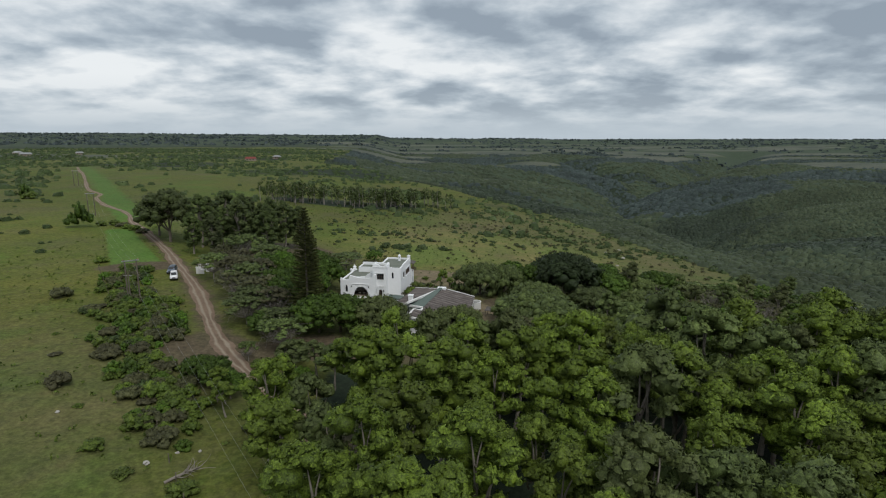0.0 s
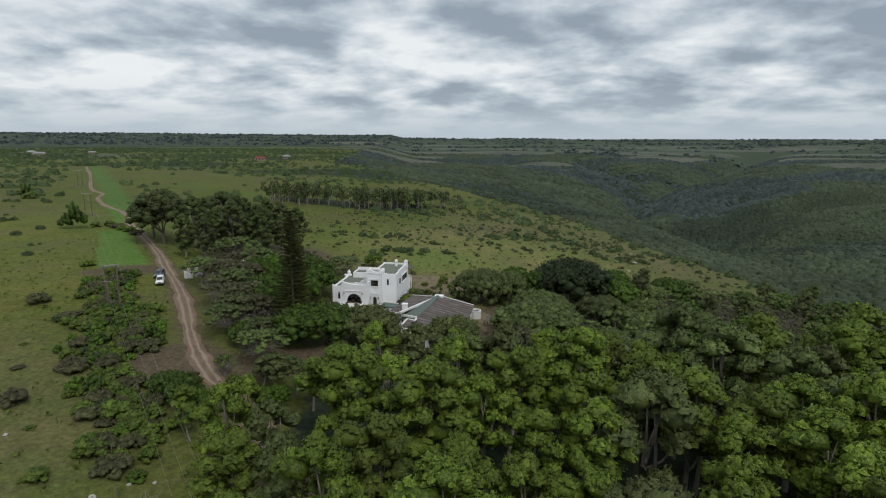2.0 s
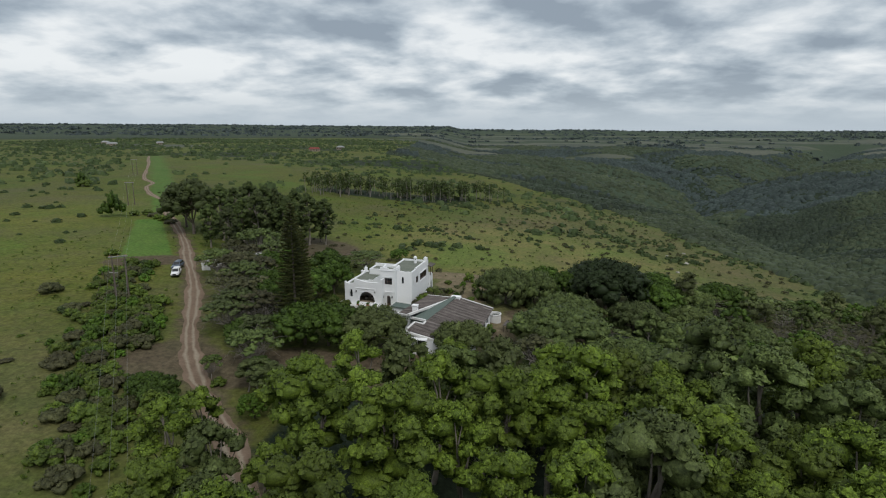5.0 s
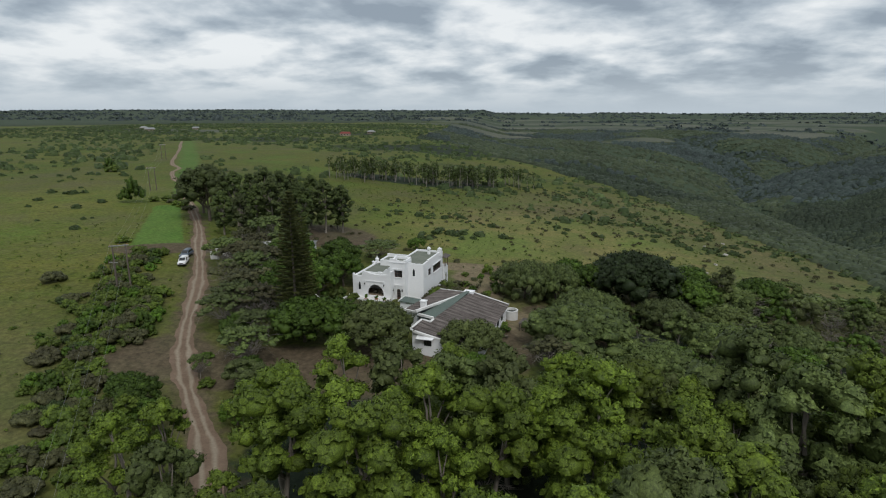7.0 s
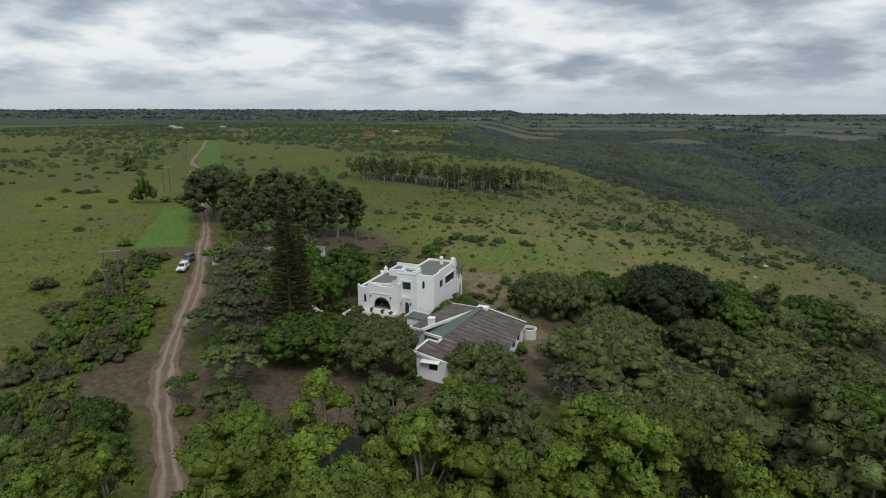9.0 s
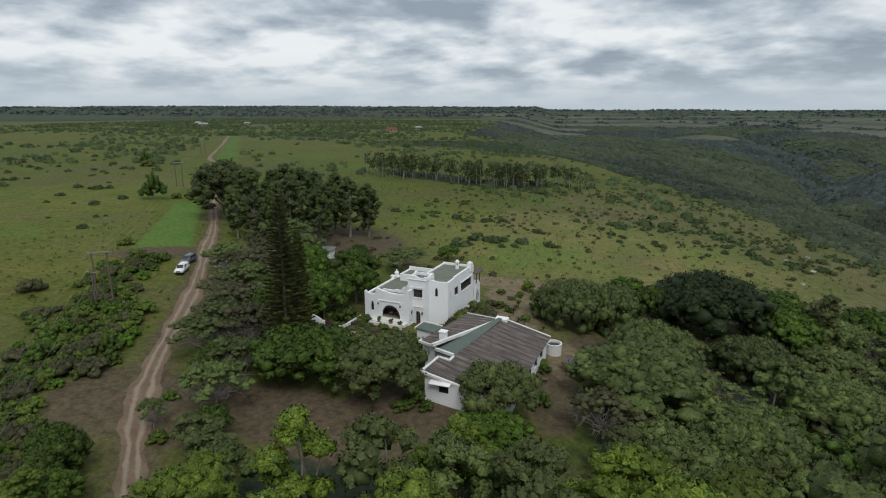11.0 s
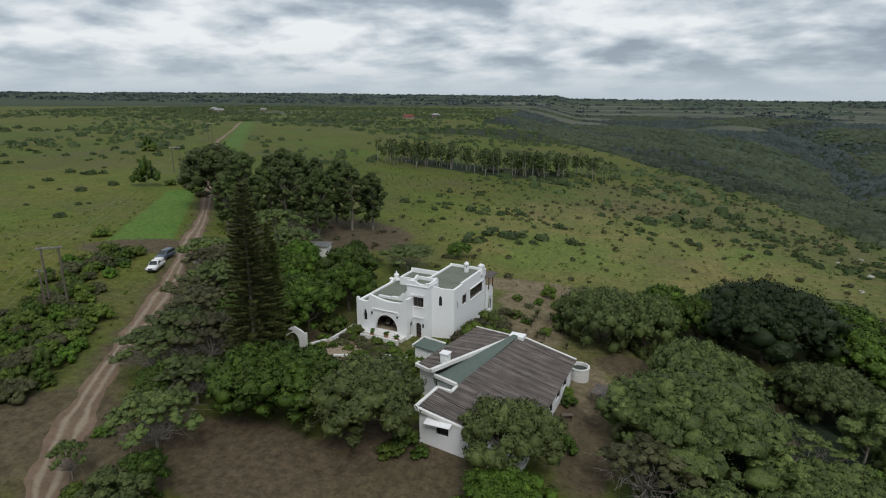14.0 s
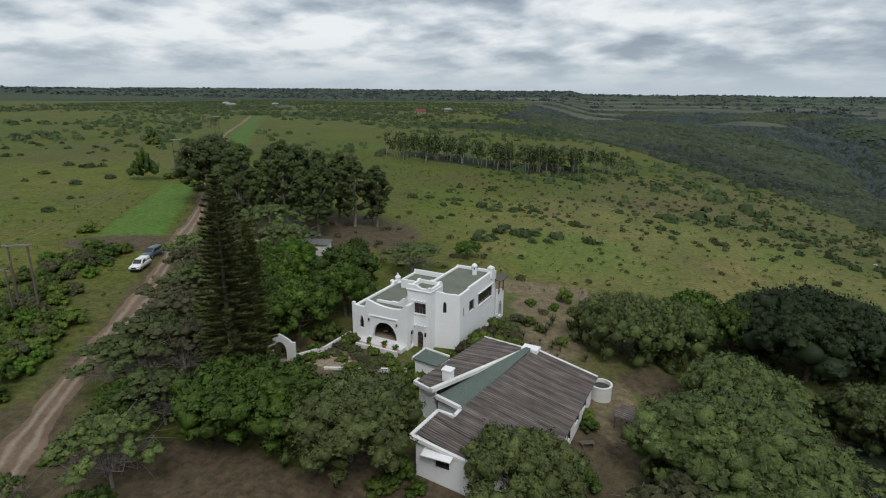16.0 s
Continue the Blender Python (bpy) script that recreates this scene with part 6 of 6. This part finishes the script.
# ---- power line ----
def h_pole(x, y, turn):
    """Two tall poles with a cross beam and a third, shorter transformer pole."""
    g = hz(x, y)
    p = empty("power_pole", pose(x, y, g, 0, 0, turn), "weathered wooden twin power pole with a cross beam", "power pole", "power line poles")
    for sx in (-1.15, 1.15):
        part("pole", lathe(bmesh.new(), [(0.19, -1), (0.17, 2), (0.13, 9.3), (0.1, 9.35)], sx, 0, 10), POLE_WOOD, p)
    part("cross_beam", boxed(-1.75, 1.75, -0.2, -0.08, 8.95, 9.2, 0.02), STEEL, p, "grey steel cross beam")
    for sx in (-1.5, 0, 1.5):
        part("insulator", lathe(bmesh.new(), [(0.04, 9.2), (0.09, 9.24), (0.05, 9.3), (0.09, 9.34), (0.03, 9.45)], sx, -0.14, 8), CLAY, p)
    return p


first_pole = h_pole(-69.6, 120.4, 35)
low_pole = empty("service_pole", pose(-68.9, 117.8, hz(-68.9, 117.8)), "short leaning wooden service pole with a steel bracket", "power pole")
part("pole", lathe(bmesh.new(), [(0.16, -1), (0.12, 6.6), (0.1, 6.65)], 0, 0, 10), POLE_WOOD, low_pole)
part("bracket", boxed(-1.0, 0.9, -0.06, 0.06, 6.3, 6.42, 0.01), STEEL, low_pole, "steel bracket")
POLES = [(22.0, -6.0), (-69.6, 120.4), (-144.0, 226.5), (-222.0, 338.0)]
for x, y in (POLES[0], POLES[2], POLES[3]):
    copy_thing(first_pole, pose(x, y, hz(x, y), 0, 0, 35))


def cable(a, b, sag):
    n = 18
    pts = [tuple(np.array(a) + (np.array(b) - np.array(a)) * t - np.array([0, 0, 4 * sag * t * (1 - t)])) for t in np.linspace(0, 1, n + 1)]
    ob = new("cable", tubes("cable", [(pts, [0.008] * (n + 1), 5)], WIRE))
    tagged(ob, "thin grey overhead cable between wooden poles", "cable", "power cables")


turn = radians(35)
for (ax, ay), (bx, by) in zip(POLES, POLES[1:]):
    for off in (-1.5, 0, 1.5):
        ox, oy = off * math.cos(turn), off * math.sin(turn)
        cable((ax + ox, ay + oy, hz(ax, ay) + 9.45), (bx + ox, by + oy, hz(bx, by) + 9.45), 3.0)


# ---- parked vehicles ----
def body_shell(sections, width):
    """A rounded body from cross sections (y, z low, z high, half width)."""
    V, F = [], []
    k = 8
    for y, z0, z1, w in sections:
        b = min(0.12, (z1 - z0) * 0.3)
        for sx, z in ((-w, z0), (-w - 0.02, z0 + (z1 - z0) * 0.5), (-w + 0.02, z1 - b), (-w + b + 0.05, z1), (w - b - 0.05, z1), (w - 0.02, z1 - b), (w + 0.02, z0 + (z1 - z0) * 0.5), (w, z0)):
            V.append((sx, y, z))
    n = len(sections)
    for i in range(n - 1):
        for j in range(k):
            F.append((i * k + j, i * k + (j + 1) % k, (i + 1) * k + (j + 1) % k, (i + 1) * k + j))
    bm = bmesh.new()
    vs = [bm.verts.new(v) for v in V]
    for f in F:
        bm.faces.new([vs[i] for i in f])
    bm.faces.new([vs[i] for i in range(k)])
    bm.faces.new([vs[(n - 1) * k + i] for i in range(k)])
    return bm


def vehicle(m, paint, label, pickup):
    v = empty("pickup_truck" if pickup else "sport_utility_vehicle", m, label, "car", "parked cars")
    part("body", body_shell([(-2.55, 0.5, 0.82, 0.78), (-2.45, 0.4, 0.98, 0.86), (-1.3, 0.38, 1.08, 0.9), (1.0, 0.38, 1.08, 0.9), (2.35, 0.4, 1.06, 0.88), (2.5, 0.5, 1.0, 0.84)], 1.8), paint, v, smooth=True)
    end = 0.75 if pickup else 2.3
    cabin = part("cabin", body_shell([(-1.25, 1.02, 1.1, 0.8), (-0.55, 1.02, 1.74, 0.72), (end - 0.45, 1.02, 1.76, 0.72), (end, 1.02, 1.15 if pickup else 1.3, 0.78)], 1.6), paint, v, smooth=True)
    part("windscreen", slab(bmesh.new(), [(-0.68, -1.22), (0.68, -1.22), (0.62, -0.62), (-0.62, -0.62)], lambda x, y: 1.12 + (y + 1.22) * 0.95, lambda x, y: 1.15 + (y + 1.22) * 0.95), GLASS, cabin)
    for sx in (-1, 1):
        part("side_window", boxed(min(sx * 0.765, sx * 0.79), max(sx * 0.765, sx * 0.79), -0.45, end - 0.35, 1.2, 1.6), GLASS, cabin)
        part("mirror", boxed(sx * 0.96 - 0.08, sx * 0.96 + 0.08, -0.95, -0.8, 1.1, 1.28, 0.02), BLACK_TRIM, v)
        part("headlight", boxed(sx * 0.62 - 0.18, sx * 0.62 + 0.18, -2.53, -2.4, 0.72, 0.92, 0.03), LAMP_GLASS, v, "clear headlight")
    part("grille", boxed(-0.4, 0.4, -2.57, -2.5, 0.62, 0.86, 0.02), BLACK_TRIM, v)
    part("bumper", boxed(-0.84, 0.84, -2.66, -2.5, 0.4, 0.58, 0.04), BLACK_TRIM, v)
    if pickup:
        part("load_bed", boxed(-0.76, 0.76, 0.9, 2.35, 1.06, 1.1), BLACK_TRIM, v, "black load bed liner")
        part("canopy", body_shell([(0.85, 1.06, 1.68, 0.74), (2.3, 1.06, 1.66, 0.76), (2.42, 1.06, 1.3, 0.76)], 1.5), paint, v, smooth=True)
    for sx in (-0.8, 0.8):
        for y in (-1.6, 1.55):
            bm = lathe(bmesh.new(), [(0.26, -0.11), (0.36, -0.09), (0.37, 0), (0.36, 0.09), (0.26, 0.11)], 0, 0, 16)
            w = part("wheel", bm, RUBBER, v, smooth=True)
            w.matrix_local = pose(sx, y, 0.37, 0, 90, 0)
            rim = part("rim", lathe(bmesh.new(), [(0.23, -0.115), (0.23, 0.115)], 0, 0, 12), STEEL, w)
    return v


vehicle(pose(-69.8, 139.6, hz(-69.8, 139.6) + 0.02, 0, 0, 24), PAINT_WHITE, "white pickup truck parked beside the dirt track", True)
vehicle(pose(-73.0, 145.4, hz(-73.0, 145.4) + 0.02, 0, 0, 14), PAINT_BLUE, "slate blue estate car parked behind a white pickup", False)


# ---- garden walls and gate ----
def garden_wall(name, ax, ay, bx, by, hgt, label, openings=(), top=None, thick=0.32):
    n = math.hypot(bx - ax, by - ay)
    g = min(hz(ax, ay), hz(bx, by))
    w = empty(name, pose(ax, ay, g, 0, 0, math.degrees(math.atan2(by - ay, bx - ax))), label, "wall")
    part("wall_body", wall_cells(bmesh.new(), 0, n, -0.8, top or (lambda s: hgt), list(openings), 0, thick), LIMEWASH_OLD, w)
    return w


gate = garden_wall("garden_gate", -32.7, 123.3, -29.0, 124.3, 3.2, "white plastered garden gateway with a pointed arch", [(1.0, 2.7, -0.8, pointed(1.0, 2.7, 1.3, 1.25))], lambda s: 2.5 + 1.1 * max(0, 1 - abs(s - 1.85) / 1.6) ** 0.8)
part("step", boxed(1.0, 2.7, -0.5, 0.4, -0.2, 0.12, 0.02), STONE, gate)
garden_wall("garden_wall", -29.0, 124.5, -26.9, 127.6, 0.8, "white plastered garden wall beside a gateway")
garden_wall("garden_wall", -26.8, 127.7, -26.0, 133.2, 0.8, "low white plastered wall joining the villa")
garden_wall("stair_wall", -33.2, 122.9, -31.4, 120.6, 2.4, "sloping white stair wall beside the gate", (), lambda s: 2.7 - 0.75 * s)
garden_wall("court_wall", -24.6, 123.6, -15.0, 126.6, 0.7, "low white wall round a paved court")
garden_wall("planter_wall", -24.0, 130.6, -17.8, 129.9, 0.75, "low white planter wall before the veranda")
g = hz(-26, 126)
pav = empty("pavement", pose(-26.0, 126.0, g, 0, 0, -8), "sandy paved garden court", "pavement", kind="structure")
r_pav = np.random.default_rng(131)
slab_mesh = mesh_np("paving_stone", [(-0.38, -0.38, -0.3), (0.38, -0.38, -0.3), (0.38, 0.38, -0.3), (-0.38, 0.38, -0.3), (-0.37, -0.37, 0.08), (0.37, -0.37, 0.08), (0.37, 0.37, 0.08), (-0.37, 0.37, 0.08)], [(4, 5, 6, 7), (0, 1, 5, 4), (1, 2, 6, 5), (2, 3, 7, 6), (3, 0, 4, 7)], PAVING)
for i in range(-3, 6):
    for j in range(-3, 3):
        if (i - 1) ** 2 * 0.6 + j * j * 1.2 > 9.5:
            continue
        s = new("paving_stone", slab_mesh)
        s.parent = pav
        s.matrix_local = pose(i * 0.8, j * 0.8, r_pav.uniform(0, 0.03), 0, 0, r_pav.uniform(-3, 3))


def clay_pot(m, tall):
    p = empty("plant_pot", m, "terracotta pot with a green potted plant", "plant pot", "terrace pots")
    part("pot", lathe(bmesh.new(), [(0.2, 0), (0.32, 0.45), (0.36, 0.47), (0.36, 0.55), (0.29, 0.55)], 0, 0, 12), CLAY, p)
    r = np.random.default_rng(int(tall * 100))
    part("foliage", crown_mesh("foliage", r, [(0, 0, 0.5 + tall * 0.5, 0.4, tall * 0.5), (0.15, 0.1, 0.5 + tall * 0.7, 0.3, tall * 0.4)], 110, 0.2, 0.4, LIME), None, p)
    return p


for x, y, t in ((-22.3, 131.0, 0.9), (-20.2, 131.4, 0.5), (-18.4, 130.8, 0.6), (-27.5, 127.2, 0.7)):
    clay_pot(pose(x, y, hz(x, y) + 0.02), t)

# ---- tank, rubble edge, bench, sheet shelter ----
g = hz(7.4, 132.6)
tank = empty("water_tank", pose(7.4, 132.6, g), "round open white-washed water tank beside the outbuilding", "water tank")
part("wall_ring", lathe(bmesh.new(), [(1.3, -0.8), (1.27, 1.55), (1.34, 1.6), (1.34, 1.82), (1.1, 1.82), (1.08, 1.3), (1.08, 0.9)], 0, 0, 28), LIMEWASH_OLD, tank, smooth=False)
# the dark water disc also stands in for shade inside the tank
part("water", lathe(bmesh.new(), [(1.07, 1.38), (1.06, 1.42)], 0, 0, 28), SHADED_WATER, tank, "dark still water, also standing for the tank's shaded inside")


def rock_mesh(seed, r0):
    r = np.random.default_rng(seed)
    V = ICO2[0] * (1 + 0.22 * r.normal(size=(len(ICO2[0]), 1))) * np.array([1, 0.8, 0.6]) * r0
    return V


ROCKS = [mesh_np("rock", rock_mesh(140 + i, 0.28), ICO2[1], STONE if i < 2 else CLAY) for i in range(3)]
PALE_ROCK = mesh_np("rock", rock_mesh(150, 0.35), ICO2[1], ROCK)
r_rk = np.random.default_rng(151)
for i in range(34):
    t = i / 33
    x, y = -1.2 + 7.0 * t + r_rk.normal() * 0.25, 139.4 - 3.4 * t + r_rk.normal() * 0.25
    ob = new("rock", ROCKS[int(r_rk.integers(3))])
    ob.matrix_world = pose(x, y, hz(x, y) + 0.08, r_rk.uniform(0, 30), r_rk.uniform(0, 30), r_rk.uniform(0, 360))
    ob.scale = (r_rk.uniform(0.9, 1.8),) * 3
    tagged(ob, "reddish brown stone in a garden border", "rock", "border stones")
for x, y, s in ((-53.5, 71, 0.9), (-36.5, 61.5, 1.2), (-34, 64.2, 0.8), (-37.5, 66.3, 0.7), (-31.5, 65, 0.7), (-18, 60, 0.9), (66, 210, 2.0), (74, 228, 2.4), (70, 240, 1.6), (60, 196, 1.5), (79, 250, 2.0), (52, 188, 1.5)):
    ob = new("rock", PALE_ROCK)
    ob.matrix_world = pose(x, y, hz(x, y) + 0.05, 0, 0, x * 31)
    ob.scale = (s, s, s)
    tagged(ob, "pale weathered rock lying in grass", "rock", "field rocks")
g = hz(6.9, 122.2)
bench = empty("garden_bench", pose(6.9, 122.2, g, 0, 0, 25), "low wooden bench on bare earth", "bench")
for i in range(3):
    part("plank", boxed(-0.75, 0.75, -0.3 + i * 0.21, -0.12 + i * 0.21, 0.4, 0.45), POLE_WOOD, bench)
for sx in (-0.55, 0.55):
    part("leg", boxed(sx - 0.05, sx + 0.05, -0.28, 0.28, -0.15, 0.4), POLE_WOOD, bench)
g = hz(12.0, 127.5)
shelter = empty("sheet_shelter", pose(11.0, 127.2, g, 0, 0, -20), "low shelter with a dark weathered sheet roof", "shelter")
for i in range(5):
    part("roof_sheet", slab(bmesh.new(), [(-1.6 + i * 0.64, -1.2), (-1.6 + i * 0.64 + 0.6, -1.2), (-1.6 + i * 0.64 + 0.6, 1.2), (-1.6 + i * 0.64, 1.2)], lambda x, y: 1.9 + 0.15 * y, lambda x, y: 1.93 + 0.15 * y), SHEET, shelter)
for x in (-1.4, 1.4):
    for y in (-1.0, 1.0):
        part("post", boxed(x - 0.05, x + 0.05, y - 0.05, y + 0.05, -0.3, 1.9 + 0.15 * y), POLE_WOOD, shelter)

# ---- roadside pillars and the shed behind the trees ----
for x, y, h in ((-66.6, 146.2, 1.7), (-67.6, 150.0, 1.5), (-65.2, 149.2, 2.1)):
    g = hz(x, y)
    p = empty("gate_pillar", pose(x, y, g, 0, 0, 20), "worn white plastered gate pillar beside the track", "pillar", "entrance pillars")
    part("shaft", boxed(-0.35, 0.35, -0.35, 0.35, -0.4, h, 0.04), LIMEWASH_OLD, p)
    part("cap", boxed(-0.42, 0.42, -0.42, 0.42, h, h + 0.14, 0.03), LIMEWASH_OLD, p)
    part("wing", boxed(0.35, 1.6, -0.18, 0.18, -0.4, h * 0.65, 0.03), LIMEWASH_OLD, p)


def small_shed(x, y, turn, w, d, h, roof, label):
    g = hz(x, y)
    s = empty("shed", pose(x, y, g, 0, 0, turn), label, "shed")
    part("wall_body", wall_cells(bmesh.new(), -w / 2, w / 2, -0.6, lambda v: h, [(-0.5, 0.5, 0, flat_head(2.0))], -d / 2, -d / 2 + 0.2), LIMEWASH_OLD, s)
    part("back_wall", boxed(-w / 2, w / 2, d / 2 - 0.2, d / 2, -0.6, h + 0.3), LIMEWASH_OLD, s)
    for sx in (-1, 1):
        part("side_wall", boxed(sx * w / 2 - (0.2 if sx > 0 else 0), sx * w / 2 + (0.2 if sx < 0 else 0), -d / 2 + 0.2, d / 2 - 0.2, -0.6, h), LIMEWASH_OLD, s)
    part("roof", slab(bmesh.new(), [(-w / 2 - 0.3, -d / 2 - 0.3), (w / 2 + 0.3, -d / 2 - 0.3), (w / 2 + 0.3, d / 2 + 0.3), (-w / 2 - 0.3, d / 2 + 0.3)], lambda a, b: h + 0.15 + 0.07 * b, lambda a, b: h + 0.25 + 0.07 * b), roof, s)
    return s


small_shed(-50.5, 164.0, 10, 5.5, 2.8, 2.3, STEEL, "long low shed with a pale flat roof")
small_shed(-56.5, 154.5, 30, 3.4, 2.6, 3.2, LIMEWASH_OLD, "small white shed among trees")

# ---- distant farmhouses ----
def farmhouse(x, y, turn, w, d, h, roof, label):
    g = hz(x, y)
    f = empty("farmhouse", pose(x, y, g, 0, 0, turn), label, "house", "distant farmhouses")
    part("wall_body", boxed(-w / 2, w / 2, -d / 2, d / 2, -1, h), STONE, f)
    bm = bmesh.new()
    e = 0.5
    v = [bm.verts.new(p) for p in ((-w / 2 - e, -d / 2 - e, h), (w / 2 + e, -d / 2 - e, h), (w / 2 + e, d / 2 + e, h), (-w / 2 - e, d / 2 + e, h), (-w / 2 + 1, 0, h + d * 0.32), (w / 2 - 1, 0, h + d * 0.32))]
    for q in ((0, 1, 5, 4), (2, 3, 4, 5), (1, 2, 5), (3, 0, 4), (3, 2, 1, 0)):
        bm.faces.new([v[i] for i in q])
    part("roof", bm, roof, f)
    for i in range(3):
        part("window", boxed(-w / 2 + w * (0.2 + 0.28 * i) - 0.6, -w / 2 + w * (0.2 + 0.28 * i) + 0.6, -d / 2 - 0.03, -d / 2, 0.9, 2.2), GLASS, f)


farmhouse(-246, 718, 10, 13, 7, 2.8, RED_ROOF, "distant farmhouse with a dull red roof among bushes")
farmhouse(-225, 760, -20, 9, 6, 3, STEEL, "distant small house with a pale roof")
farmhouse(-600, 812, 25, 14, 7, 3, STEEL, "distant house with a pale grey metal roof")
farmhouse(-640, 850, -10, 11, 7, 3, STEEL, "distant grey house on the plateau")
farmhouse(-560, 870, 40, 10, 6, 3, STEEL, "distant house with a pale grey metal roof")

# ---- a fallen dead tree, fence posts, aloes ----
r_dead = np.random.default_rng(171)
limbs = [limb(r_dead, (-2.2, 0, 0.25), (1.5, 0.3, 0.5), 0.2, 0.2, 0.12, 6, 6)]
for i in range(16):
    s = r_dead.uniform(0.2, 1)
    a = np.array([-2.2 + 3.7 * s, 0.3 * s, 0.3])
    limbs.append(limb(r_dead, a, a + np.array([r_dead.uniform(0.3, 1.8), r_dead.normal() * 1.2, r_dead.uniform(0.2, 1.6)]), 0.2, 0.07, 0.02, 5, 5))
dead = new("dead_tree", tubes("dead_tree", limbs, BARK_PALE))
dead.matrix_world = pose(-31.0, 59.5, hz(-31, 59.5), 0, 0, 40)
tagged(dead, "fallen bare dead tree bleached pale grey", "dead tree")
for i in range(26):
    t = i / 25
    x, y = -29 - 62 * t, 55 + 88 * t
    g = hz(x, y)
    p = new("fence_post", part("tmp", lathe(bmesh.new(), [(0.07, -0.4), (0.06, 1.25), (0.03, 1.28)], 0, 0, 7), POLE_WOOD).data) if i == 0 else new("fence_post", p.data)
    p.matrix_world = pose(x, y, g, r_dead.uniform(-4, 4), r_dead.uniform(-4, 4), 0)
    tagged(p, "thin weathered wooden fence post at the pasture's edge", "fence post", "pasture fence posts")
bpy.data.objects.remove(bpy.data.objects["tmp"])


def aloe(m, h):
    """A rosette of pointed leaves on a short stem."""
    V, F = [], []
    for i in range(22):
        a, e = i * 2.4, 0.25 + 0.9 * (i / 22)
        d, s = np.array([math.cos(a) * math.cos(e), math.sin(a) * math.cos(e), math.sin(e)]), np.array([-math.sin(a), math.cos(a), 0])
        b = np.array([0, 0, h * 0.5])
        k = len(V)
        V += [b + s * 0.05, b - s * 0.05, b + d * h * 0.35 + s * 0.05, b + d * h * 0.35 - s * 0.05, b + d * h * 0.75 + np.array([0, 0, 0.05])]
        F += [(k, k + 1, k + 3), (k, k + 3, k + 2), (k + 2, k + 3, k + 4)]
    p = new("aloe")
    p.matrix_world = m
    part("leaves", mesh_np("leaves", V, F, SCRUB_GREY), None, p)
    part("stem", lathe(bmesh.new(), [(0.1, -0.2), (0.07, h * 0.55)], 0, 0, 7), BARK_DARK, p)
    return tagged(p, "aloe with a rosette of pointed leaves in a dry bed", "aloe", "garden aloes")


first_aloe = aloe(pose(-2.5, 140.5, hz(-2.5, 140.5)), 1.3)
for i in range(26):
    x, y = r_dead.uniform(-5, 5), r_dead.uniform(138, 153)
    a = copy_thing(first_aloe, pose(x, y, hz(x, y), 0, 0, r_dead.uniform(0, 360)))
    a.scale = (r_dead.uniform(0.6, 1.3),) * 3
